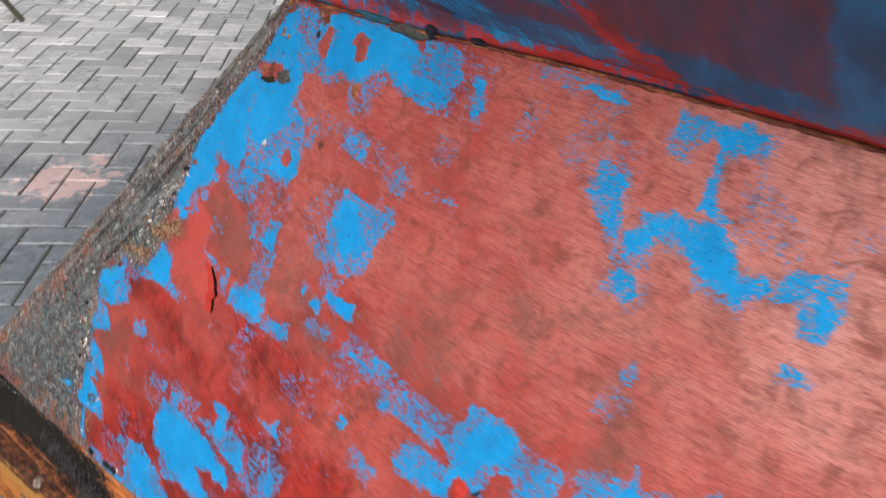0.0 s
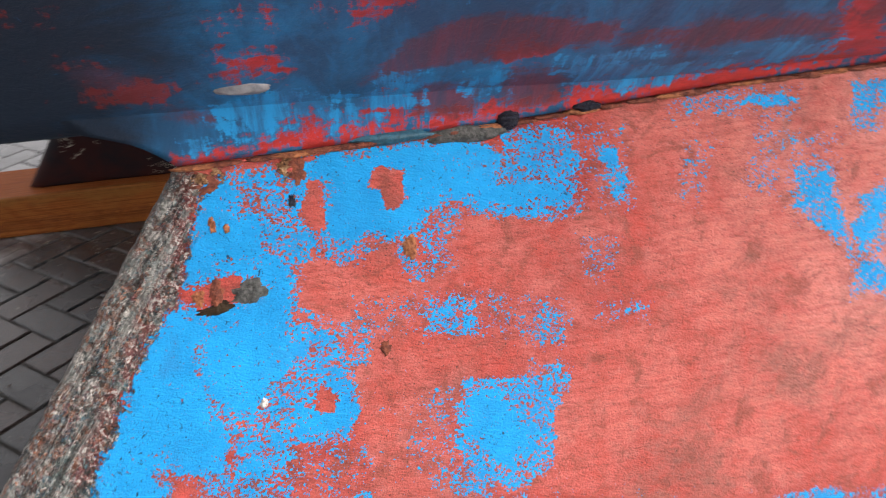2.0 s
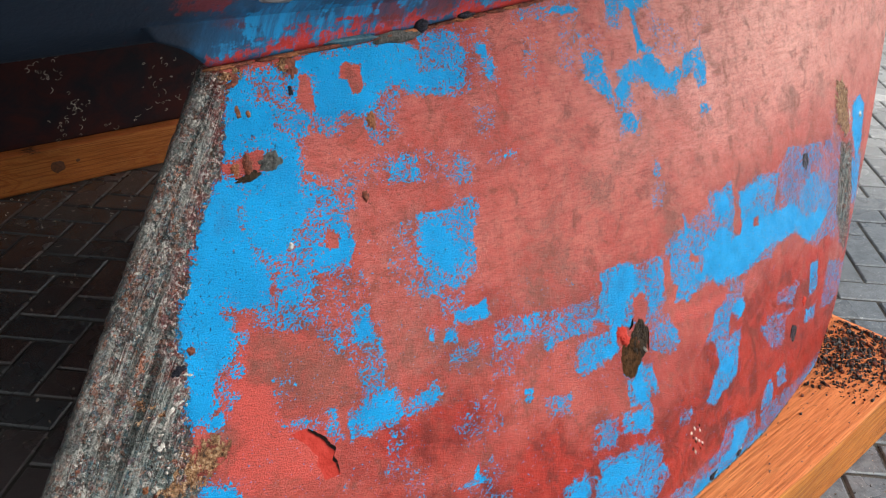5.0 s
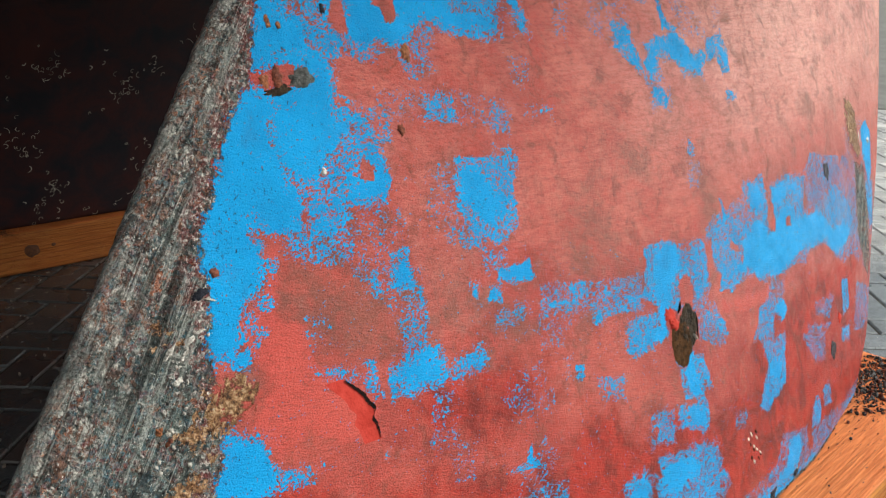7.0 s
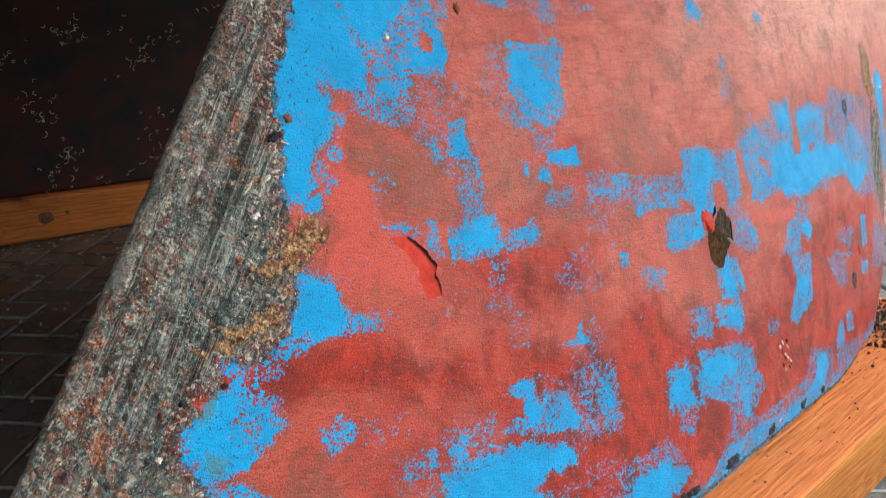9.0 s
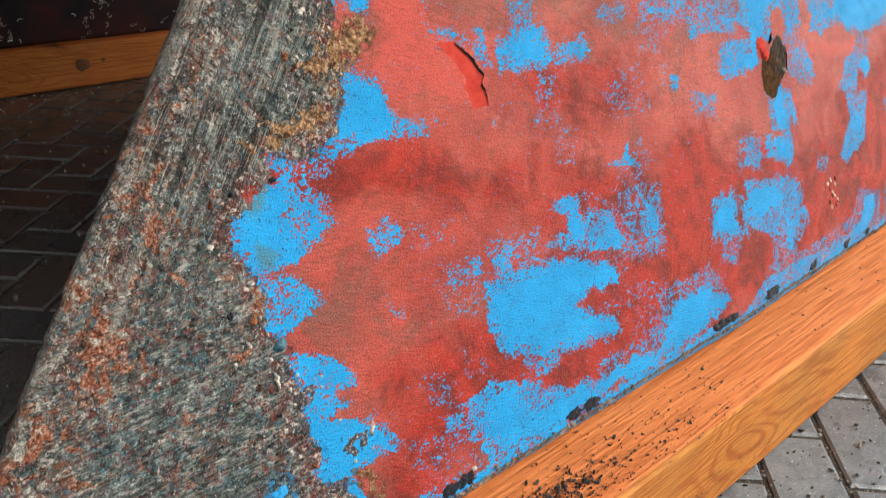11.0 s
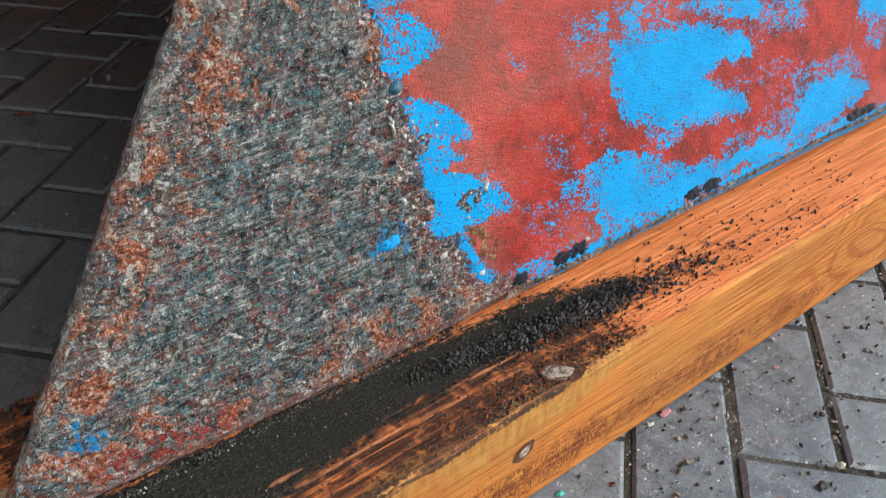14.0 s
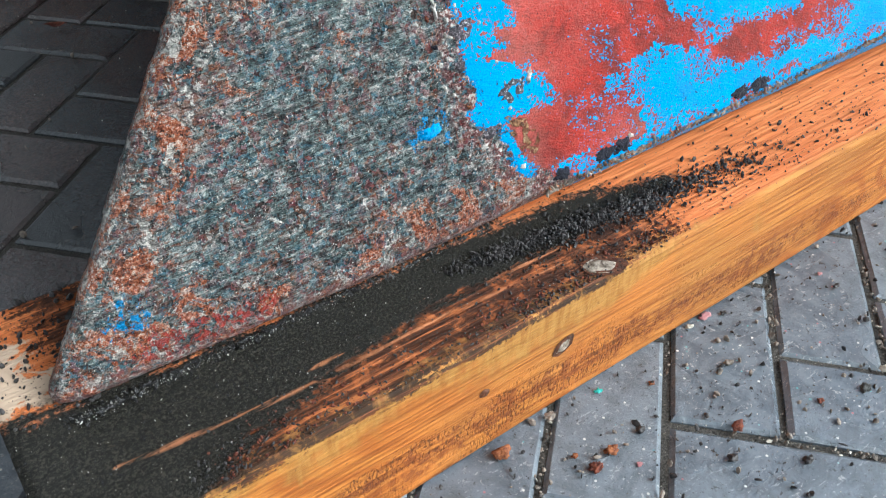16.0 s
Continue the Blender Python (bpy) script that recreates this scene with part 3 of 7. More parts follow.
GLINT = plain_material("wet_tar", (0.004, 0.004, 0.004), (0.015, 0.015, 0.016), 200, 0.10, 0.9, 0.004, 0.0, 1.0)
SCAR = scar_material()
TAR = plain_material("black_tar", (0.004, 0.005, 0.010), (0.016, 0.018, 0.030), 200, 0.35, 0.9, 0.004, 0.0, 0.2)
TEAL = plain_material("teal_sealant", (0.008, 0.045, 0.07), (0.02, 0.10, 0.15), 120, 0.4, 0.5, 0.003)
PALE = plain_material("pale_chip", (0.22, 0.20, 0.17), (0.68, 0.66, 0.62), 300, 0.6, 0.5, 0.002)
WHITE = plain_material("white_paint", (0.72, 0.72, 0.71), (0.82, 0.82, 0.81), 8, 0.5, 0.1)
BARE_GREY = plain_material("bare_gelcoat", (0.10, 0.10, 0.11), (0.20, 0.20, 0.21), 60, 0.5, 0.3)
BLUE_CHIP = plain_material("blue_paint_chip", (0.003, 0.16, 0.38), (0.004, 0.30, 0.68), 260, 0.5, 0.5, 0.003, 0.0, 0.2)
GAP = plain_material("dark_gap", (0.004, 0.003, 0.003), (0.012, 0.006, 0.005), 90, 0.9, 0.4, 0.003, 0.0, 0.05)
GOUGE_BROWN = plain_material("brown_filler", (0.016, 0.010, 0.006), (0.075, 0.036, 0.016), 70, 0.85, 0.9, 0.004, 0.0, 0.05)
KNOT_RIM = plain_material("knot_bark", (0.035, 0.014, 0.007), (0.12, 0.04, 0.015), 120, 0.6, 0.6, 0.003)
TEAL_PAINT = plain_material("teal_paint_drop", (0.03, 0.36, 0.32), (0.06, 0.46, 0.42), 90, 0.4, 0.3)
PINK_PAINT = plain_material("pink_paint_drop", (0.34, 0.13, 0.14), (0.42, 0.22, 0.23), 90, 0.5, 0.3)
KNOT = plain_material("wood_knot", (0.05, 0.016, 0.007), (0.12, 0.038, 0.013), 90, 0.55, 0.5, 0.003)
KNOT_PALE = plain_material("pale_knot", (0.05, 0.03, 0.015), (0.46, 0.40, 0.33), 130, 0.7, 0.6, 0.004)
FLAKE = plain_material("loose_red_paint", (0.34, 0.030, 0.022), (0.44, 0.048, 0.036), 60, 0.7, 0.5, 0.003, 0.0, 0.06)
CRUMB = plain_material("black_scrapings", (0.006, 0.006, 0.007), (0.05, 0.045, 0.045), 90, 0.45, 0.6, 0.002)
CRUMB_MIX = plain_material("stone_crumbs", (0.05, 0.045, 0.04), (0.36, 0.30, 0.25), 55, 0.8, 0.5, 0.002)
WORM = plain_material("worm_cast", (0.26, 0.24, 0.19), (0.70, 0.66, 0.58), 30, 0.8, 0.4, 0.002)
STEEL = plain_material("weathered_steel", (0.10, 0.10, 0.07), (0.20, 0.19, 0.15), 40, 0.6, 0.4, 0.002, 0.3)

# ---- mesh helpers ----


def smooth(t):
    t = np.clip(t, 0.0, 1.0)
    return t * t * (3.0 - 2.0 * t)


def mesh_of(name, verts, faces, material, shade=True):
    me = bpy.data.meshes.new(name)
    me.from_pydata([tuple(v) for v in verts], [], [tuple(f) for f in faces])
    me.materials.append(material)
    if shade:
        me.polygons.foreach_set("use_smooth", [True] * len(me.polygons))
    me.update()
    return me


def thing(name, verts, faces, material, label, category, group="", kind="", shade=True):
    return tagged(new(name, mesh_of(name, verts, faces, material, shade)), label, category, group, kind)


def part(name, me, parent, label=""):
    """Links a mesh as one part under a thing or a part."""
    ob = new(name, me)
    ob.parent = parent
    return tagged(ob, label)


def store(me, name, values):
    layer = me.attributes.new(name, "FLOAT", "POINT")
    layer.data.foreach_set("value", np.asarray(values, np.float32))


def inside(points, outline):
    """Signed distance of points (n, 2) to a closed outline, positive within."""
    ring = np.asarray(outline, float)
    best, odd = np.full(len(points), 1e9), np.zeros(len(points), bool)
    px, pz = points[:, 0], points[:, 1]
    for a, b in zip(ring, np.roll(ring, -1, 0)):
        along = b - a
        t = np.clip(((px - a[0]) * along[0] + (pz - a[1]) * along[1]) / (along @ along + 1e-12), 0, 1)
        best = np.minimum(best, np.hypot(px - a[0] - t * along[0], pz - a[1] - t * along[1]))
        if a[1] != b[1]:
            cross = ((a[1] > pz) != (b[1] > pz)) & (px < (b[0] - a[0]) * (pz - a[1]) / (b[1] - a[1]) + a[0])
            odd ^= cross
    return np.where(odd, best, -best)


def grid_faces(rows, cols, start=0):
    return [(start + r * cols + c, start + r * cols + c + 1, start + (r + 1) * cols + c + 1, start + (r + 1) * cols + c) for r in range(rows - 1) for c in range(cols - 1)]


def beam(length, width, height, steps=90, rounding=0.008):
    """A sawn beam along +x with slightly uneven, rounded arrises; origin at a bottom corner."""
    ring = []
    for cx, cy, a0 in ((width - rounding, height - rounding, 0), (rounding, height - rounding, 90), (rounding, rounding, 180), (width - rounding, rounding, 270)):
        for k in range(4):
            a = radians(a0 + 30 * k)
            ring.append((cx + rounding * math.cos(a), cy + rounding * math.sin(a)))
    # more points across the top and the sides, so that marks on them can be laid out
    full = []
    for a, b in zip(ring, ring[1:] + ring[:1]):
        n = max(1, int(math.hypot(b[0] - a[0], b[1] - a[1]) / 0.0045))
        full += [(a[0] + (b[0] - a[0]) * k / n, a[1] + (b[1] - a[1]) * k / n) for k in range(n)]
    verts = []
    for i in range(steps + 1):
        x = length * i / steps
        for y, z in full:
            w = noise.noise((x * 3, y * 9, z * 9)) * 0.0022
            verts.append((x, y + w * (1 if y > width / 2 else -1), z + (w if z > height * 0.6 else 0)))
    m = len(full)
    faces = [(i * m + j, i * m + (j + 1) % m, (i + 1) * m + (j + 1) % m, (i + 1) * m + j) for i in range(steps) for j in range(m)]
    faces = [f[::-1] for f in faces]
    faces += [tuple(range(m)), tuple(range(steps * m, steps * m + m))[::-1]]
    return np.array(verts), faces


# ---- the keel's form ----
KEEL_A, KEEL_X, KEEL_Z = -0.0772, 0.0270, 0.4334


def lead_x(z):
    return np.interp(z, (0.10, 0.17, 0.26, 0.42, 0.60, 0.79, 1.10), (2.00, 2.09, 2.20, 2.30, 2.42, 2.53, 2.70))


def nose_x(z):
    return np.interp(z, (0.10, 0.17, 0.30, 0.42, 0.60, 0.79, 1.10), (2.04, 2.14, 2.285, 2.385, 2.55, 2.70, 2.92))


def tail_x(z):
    return 0.027 + 0.766 * (z - 0.164) + 0.010 * smooth((z - 0.36) / 0.4)


def foot_z(x):
    return np.interp(x, (0.0, 0.3, 0.5, 0.8, 1.05, 1.3, 1.5, 1.75, 2.2), (0.164, 0.166, 0.178, 0.190, 0.199, 0.203, 0.192, 0.166, 0.166))


def joint_z(x):
    return np.interp(x, (0.70, 1.00, 1.28, 1.70, 2.7), (1.052, 1.057, 1.070, 1.077, 1.080))


def face_y(x, z):
    """The keel's outer face: it leans outwards at the foot and curves away towards the rounded nose."""
    u = np.clip(1.0 - (lead_x(z) - x), 0.0, 1.25)
    return KEEL_A + KEEL_X * x + KEEL_Z * z + 0.155 * u**1.5 + 0.05 * np.clip(1.0 - (nose_x(z) - x) / 0.07, 0, 1) ** 2


TIMBER_TOP = 0.150
PAINT = {key: [] for key in ("raw", "putty", "clean", "dirt", "pale", "deep", "dull", "left_blue", "left_red")}
COAT, NO_COAT = [], -3.6


def coat(level, soft, outline):
    """How much of the blue coat is left within an outline, in standard deviations of its grain, and the width of its border."""
    COAT.append((level, soft, outline))


def whole(*outline):
    coat(1.9, 0.038, outline)


def dense(*outline):
    coat(0.50, 0.030, outline)


def half(*outline):
    coat(-0.25, 0.036, outline)


def flecks(*outline):
    coat(-0.95, 0.040, outline)


def sparse(*outline):
    coat(-2.0, 0.060, outline)


def rubbed(level, *outline):
    COAT.append((level, -0.008, outline))


def mark(key):
    return lambda *outline: PAINT[key].append(outline)


raw, putty, clean, dirt, pale, deep, dull, left_blue, left_red = (mark(key) for key in PAINT)


def coat_field(flat):
    """The coat that is left at each point; rubbed places come last and take it away."""
    field = np.full(len(flat), NO_COAT)
    # a coat ends here in a clean edge, there in a wide fringe of flecks
    fringe = np.array([0.75 + 1.1 * noise.noise((x * 14, 3.0, z * 14)) + 0.5 * noise.noise((x * 45, 8.0, z * 45)) for x, z in flat])
    fringe = np.clip(fringe, 0.35, 1.6)
    stray = np.array([[0.0050 * noise.noise((x * 55, 1.0, z * 55)) + 0.0018 * noise.noise((x * 150, 1.0, z * 150)), 0.0050 * noise.noise((x * 55, 6.0, z * 55)) + 0.0018 * noise.noise((x * 150, 6.0, z * 150))] for x, z in flat])
    flat = flat + stray
    for level, soft, outline in COAT:
        ring = np.array(outline)
        near = np.flatnonzero(np.all((flat > ring.min(0) - 0.04) & (flat < ring.max(0) + 0.04), 1))
        away = inside(flat[near], outline)
        if soft > 0:
            run = (0.0, 0.40, 0.52, 0.66, 1.0)
            rise = (NO_COAT, min(level - 0.7, -1.0), min(level, 0.05), min(level, 0.8), level)
            field[near] = np.maximum(field[near], np.interp(away / (soft * fringe[near]) + 0.5, run, rise))
        else:
            share = smooth(away / abs(soft) + 0.5)
            field[near] = np.minimum(field[near], np.where(share > 0.01, 2.6 + (level - 2.6) * share, 9.0))
    return field


# the blue coat's patches by how much of it is left, then where it is rubbed off again; along the keel and up it, in metres
whole((0.731, 1.042), (0.752, 1.042), (0.760, 1.031), (0.766, 1.014), (0.781, 0.999), (0.780, 0.979), (0.791, 0.964), (0.774, 0.960), (0.752, 0.962), (0.729, 0.960), (0.713, 0.957), (0.698, 0.954), (0.703, 0.981), (0.715, 1.010), (0.725, 1.031))
dense((0.757, 1.048), (0.797, 1.042), (0.825, 1.027), (0.825, 1.014), (0.817, 0.999), (0.826, 0.977), (0.821, 0.958), (0.789, 0.958), (0.769, 0.968), (0.779, 1.005), (0.756, 1.032))
whole((0.820, 1.045), (0.848, 1.052), (0.898, 1.052), (0.932, 1.052), (1.007, 1.043), (1.023, 1.032), (1.021, 1.008), (1.050, 1.008), (1.079, 0.996), (1.087, 0.979), (1.032, 0.979), (1.011, 0.973), (0.985, 0.982), (0.964, 0.991), (0.939, 0.981), (0.927, 0.964), (0.899, 0.967), (0.876, 0.975), (0.856, 0.966), (0.838, 0.975), (0.841, 1.001), (0.840, 1.025), (0.818, 1.034))
dense((1.028, 1.050), (1.092, 1.051), (1.103, 1.016), (1.095, 0.980), (1.081, 0.969), (1.039, 0.970), (1.017, 0.977), (1.016, 1.007))
flecks((1.080, 1.060), (1.117, 1.048), (1.110, 0.977), (1.088, 0.962), (1.037, 0.963))
half((0.919, 0.981), (0.969, 0.985), (0.952, 0.939), (0.924, 0.922), (0.909, 0.932), (0.908, 0.962))
half((0.793, 0.970), (0.852, 0.950), (0.889, 0.962), (0.858, 0.971), (0.829, 0.987))
dense((1.118, 1.027), (1.143, 1.029), (1.151, 1.001), (1.154, 0.966), (1.136, 0.975), (1.133, 1.004))
whole((1.124, 1.025), (1.141, 1.024), (1.147, 0.996), (1.132, 1.003))
flecks((1.103, 1.053), (1.154, 1.041), (1.161, 0.967), (1.122, 0.972))
flecks((1.095, 0.944), (1.135, 0.933), (1.122, 0.898), (1.102, 0.904))
whole((0.686, 0.937), (0.712, 0.927), (0.742, 0.927), (0.768, 0.937), (0.787, 0.951), (0.806, 0.949), (0.804, 0.928), (0.795, 0.909), (0.834, 0.888), (0.836, 0.869), (0.799, 0.881), (0.772, 0.898), (0.745, 0.910), (0.721, 0.907), (0.709, 0.890), (0.707, 0.871), (0.709, 0.851), (0.719, 0.818), (0.724, 0.805), (0.712, 0.789), (0.714, 0.776), (0.685, 0.778), (0.653, 0.789), (0.654, 0.774), (0.663, 0.752), (0.651, 0.736), (0.648, 0.723), (0.629, 0.723), (0.614, 0.708), (0.616, 0.668), (0.583, 0.672), (0.568, 0.681), (0.571, 0.712), (0.583, 0.733), (0.582, 0.766), (0.586, 0.790), (0.598, 0.811), (0.616, 0.838), (0.629, 0.859), (0.644, 0.887), (0.662, 0.914), (0.671, 0.931))
dense((0.792, 0.910), (0.835, 0.890), (0.844, 0.864), (0.849, 0.820), (0.836, 0.790), (0.799, 0.793), (0.763, 0.795), (0.731, 0.807), (0.719, 0.818), (0.706, 0.851), (0.711, 0.896), (0.744, 0.908), (0.773, 0.901))
whole((0.698, 0.908), (0.745, 0.914), (0.792, 0.912), (0.824, 0.886), (0.806, 0.866), (0.770, 0.852), (0.748, 0.826), (0.722, 0.818), (0.704, 0.850))
whole((0.816, 0.853), (0.843, 0.843), (0.849, 0.813), (0.838, 0.793), (0.808, 0.795), (0.784, 0.796), (0.771, 0.802), (0.791, 0.822), (0.810, 0.831))
half((0.797, 0.917), (0.823, 0.908), (0.868, 0.886), (0.862, 0.859), (0.842, 0.857), (0.834, 0.887))
flecks((0.851, 0.918), (0.929, 0.915), (0.982, 0.906), (1.048, 0.894), (1.082, 0.876), (1.066, 0.842), (1.008, 0.860), (0.970, 0.864), (0.919, 0.880), (0.866, 0.879))
dense((0.929, 0.904), (0.958, 0.905), (0.956, 0.873), (0.925, 0.874))
whole((0.963, 0.904), (0.977, 0.899), (0.976, 0.864), (0.960, 0.872))
half((1.042, 0.880), (1.070, 0.878), (1.066, 0.842), (1.036, 0.854))
whole((1.132, 0.871), (1.158, 0.870), (1.157, 0.863), (1.136, 0.864))
flecks((1.106, 0.880), (1.165, 0.874), (1.160, 0.855), (1.101, 0.862))
whole((0.962, 0.817), (0.995, 0.814), (1.009, 0.793), (1.034, 0.772), (1.038, 0.739), (1.014, 0.733), (0.992, 0.725), (0.974, 0.740), (0.961, 0.761), (0.947, 0.780))
dense((0.955, 0.829), (1.027, 0.819), (1.070, 0.818), (1.047, 0.776), (1.042, 0.729), (0.999, 0.714), (0.961, 0.729), (0.941, 0.766))
half((1.029, 0.827), (1.071, 0.823), (1.055, 0.789), (1.031, 0.799))
flecks((0.923, 0.823), (0.959, 0.823), (0.955, 0.740), (0.969, 0.721), (0.913, 0.728), (0.893, 0.772))
dense((0.726, 0.807), (0.776, 0.800), (0.783, 0.779), (0.756, 0.770), (0.727, 0.764), (0.713, 0.764), (0.723, 0.780))
flecks((0.777, 0.802), (0.816, 0.794), (0.804, 0.766), (0.772, 0.755), (0.731, 0.753), (0.709, 0.757), (0.721, 0.774))
flecks((0.808, 0.796), (0.857, 0.779), (0.855, 0.754), (0.814, 0.758))
dense((0.830, 0.737), (0.848, 0.736), (0.844, 0.696), (0.829, 0.689), (0.824, 0.706))
whole((0.832, 0.718), (0.845, 0.716), (0.841, 0.695), (0.830, 0.693))
flecks((0.759, 0.738), (0.825, 0.735), (0.862, 0.709), (0.852, 0.637), (0.820, 0.648), (0.781, 0.699))
half((0.787, 0.722), (0.828, 0.716), (0.832, 0.691), (0.789, 0.698))
whole((0.581, 0.789), (0.606, 0.795), (0.646, 0.788), (0.657, 0.778), (0.660, 0.763), (0.668, 0.750), (0.654, 0.746), (0.647, 0.733), (0.630, 0.732), (0.615, 0.717), (0.616, 0.700), (0.609, 0.685), (0.617, 0.680), (0.622, 0.658), (0.601, 0.663), (0.584, 0.673), (0.570, 0.670), (0.566, 0.681), (0.577, 0.696), (0.591, 0.710), (0.574, 0.712), (0.578, 0.723), (0.595, 0.732), (0.597, 0.741), (0.578, 0.742), (0.565, 0.742), (0.577, 0.762))
dense((0.631, 0.731), (0.659, 0.721), (0.656, 0.710), (0.629, 0.714))
half((0.621, 0.712), (0.636, 0.704), (0.642, 0.690), (0.627, 0.680), (0.617, 0.693))
half((0.709, 0.780), (0.765, 0.776), (0.789, 0.766), (0.785, 0.748), (0.745, 0.739), (0.701, 0.751), (0.687, 0.760))
flecks((0.798, 0.774), (0.852, 0.768), (0.850, 0.735), (0.803, 0.740))
whole((0.830, 0.722), (0.845, 0.728), (0.842, 0.694), (0.828, 0.693), (0.822, 0.707))
dense((0.821, 0.737), (0.851, 0.738), (0.844, 0.687), (0.811, 0.695))
half((0.782, 0.717), (0.820, 0.719), (0.814, 0.698), (0.779, 0.702))
flecks((0.689, 0.694), (0.717, 0.692), (0.714, 0.658), (0.680, 0.663))
half((0.824, 0.686), (0.855, 0.687), (0.854, 0.654), (0.837, 0.623), (0.814, 0.627), (0.812, 0.654))
whole((0.807, 0.620), (0.836, 0.624), (0.860, 0.623), (0.868, 0.591), (0.868, 0.578), (0.829, 0.579), (0.793, 0.581), (0.776, 0.585), (0.797, 0.593), (0.794, 0.610))
dense((0.866, 0.595), (0.928, 0.605), (0.936, 0.587), (0.918, 0.580), (0.866, 0.577))
dense((0.752, 0.631), (0.764, 0.633), (0.765, 0.602), (0.766, 0.587), (0.749, 0.593), (0.745, 0.611))
dense((0.777, 0.617), (0.808, 0.618), (0.803, 0.578), (0.774, 0.582))
half((0.685, 0.634), (0.720, 0.635), (0.741, 0.617), (0.714, 0.622))
flecks((0.845, 0.578), (0.873, 0.564), (0.851, 0.507), (0.811, 0.517), (0.833, 0.553))
half((0.838, 0.572), (0.864, 0.566), (0.854, 0.539), (0.828, 0.545))
whole((0.985, 0.681), (1.015, 0.685), (1.044, 0.681), (1.047, 0.660), (1.006, 0.663), (0.978, 0.669))
whole((0.964, 0.670), (0.979, 0.664), (0.978, 0.646), (0.954, 0.651))
whole((0.935, 0.679), (0.948, 0.675), (0.938, 0.660), (0.929, 0.662))
half((0.963, 0.714), (1.009, 0.705), (0.994, 0.682), (0.962, 0.683))
half((0.934, 0.746), (1.038, 0.734), (1.007, 0.716), (0.938, 0.717))
half((0.965, 0.635), (1.021, 0.637), (1.029, 0.623), (0.987, 0.615), (0.964, 0.619))
whole((1.053, 0.629), (1.099, 0.627), (1.120, 0.616), (1.105, 0.610), (1.051, 0.615))
dense((1.108, 0.639), (1.142, 0.637), (1.144, 0.619), (1.106, 0.613))
half((1.055, 0.646), (1.157, 0.634), (1.144, 0.599), (1.041, 0.613))
dense((1.165, 0.617), (1.210, 0.614), (1.209, 0.596), (1.165, 0.603))
half((1.163, 0.629), (1.264, 0.618), (1.252, 0.575), (1.159, 0.584), (1.145, 0.604))
whole((1.145, 0.595), (1.163, 0.594), (1.160, 0.578), (1.140, 0.580))
flecks((1.031, 0.616), (1.104, 0.603), (1.075, 0.567), (1.026, 0.577))
dense((1.219, 0.599), (1.261, 0.598), (1.252, 0.579), (1.199, 0.581), (1.156, 0.584))
whole((1.309, 0.639), (1.349, 0.655), (1.370, 0.648), (1.385, 0.624), (1.383, 0.601), (1.353, 0.597), (1.334, 0.571), (1.317, 0.560), (1.274, 0.584), (1.291, 0.612))
dense((1.290, 0.654), (1.358, 0.656), (1.388, 0.628), (1.397, 0.595), (1.348, 0.588), (1.348, 0.550), (1.301, 0.558), (1.259, 0.590), (1.282, 0.622))
whole((1.288, 0.575), (1.321, 0.573), (1.300, 0.552), (1.304, 0.528), (1.273, 0.519), (1.219, 0.517), (1.200, 0.522), (1.232, 0.534), (1.280, 0.543))
dense((1.210, 0.564), (1.280, 0.564), (1.303, 0.526), (1.211, 0.514), (1.194, 0.530))
dense((1.412, 0.633), (1.444, 0.638), (1.447, 0.587), (1.408, 0.556), (1.388, 0.551), (1.390, 0.588))
half((1.397, 0.641), (1.457, 0.642), (1.454, 0.577), (1.400, 0.540), (1.372, 0.545))
dense((1.396, 0.534), (1.434, 0.532), (1.463, 0.502), (1.437, 0.492), (1.398, 0.519))
half((1.390, 0.546), (1.438, 0.541), (1.466, 0.483), (1.426, 0.472), (1.376, 0.501))
whole((1.563, 0.611), (1.628, 0.640), (1.665, 0.635), (1.671, 0.599), (1.764, 0.632), (1.815, 0.608), (1.880, 0.598), (1.956, 0.593), (2.013, 0.542), (2.111, 0.538), (2.156, 0.505), (2.074, 0.483), (2.020, 0.479), (1.957, 0.526), (1.876, 0.530), (1.773, 0.538), (1.732, 0.525), (1.671, 0.525), (1.598, 0.541), (1.571, 0.560), (1.513, 0.561), (1.496, 0.579), (1.559, 0.583))
whole((1.629, 0.685), (1.666, 0.697), (1.682, 0.679), (1.679, 0.646), (1.635, 0.652))
whole((1.716, 0.675), (1.780, 0.684), (1.863, 0.673), (1.847, 0.648), (1.778, 0.644), (1.727, 0.645))
whole((1.523, 0.688), (1.533, 0.679), (1.541, 0.646), (1.517, 0.649))
dense((1.475, 0.647), (1.527, 0.668), (1.597, 0.630), (1.658, 0.601), (1.560, 0.606), (1.546, 0.580), (1.476, 0.573), (1.462, 0.612))
dense((1.606, 0.697), (1.692, 0.705), (1.701, 0.646), (1.798, 0.687), (1.897, 0.670), (1.853, 0.603), (1.684, 0.597), (1.631, 0.645))
dense((1.481, 0.582), (1.558, 0.559), (1.503, 0.543), (1.462, 0.556))
dense((1.986, 0.606), (2.065, 0.621), (2.141, 0.583), (2.193, 0.524), (2.065, 0.470), (1.971, 0.547))
half((1.949, 0.703), (2.196, 0.658), (2.249, 0.567), (2.232, 0.452), (2.058, 0.459), (1.886, 0.607), (1.893, 0.675))
half((1.462, 0.658), (1.629, 0.685), (1.887, 0.609), (1.831, 0.518), (1.531, 0.554), (1.448, 0.596))
whole((1.654, 0.490), (1.692, 0.483), (1.703, 0.459), (1.672, 0.450), (1.633, 0.469))
dense((1.586, 0.497), (1.652, 0.491), (1.622, 0.435), (1.542, 0.451), (1.575, 0.478))
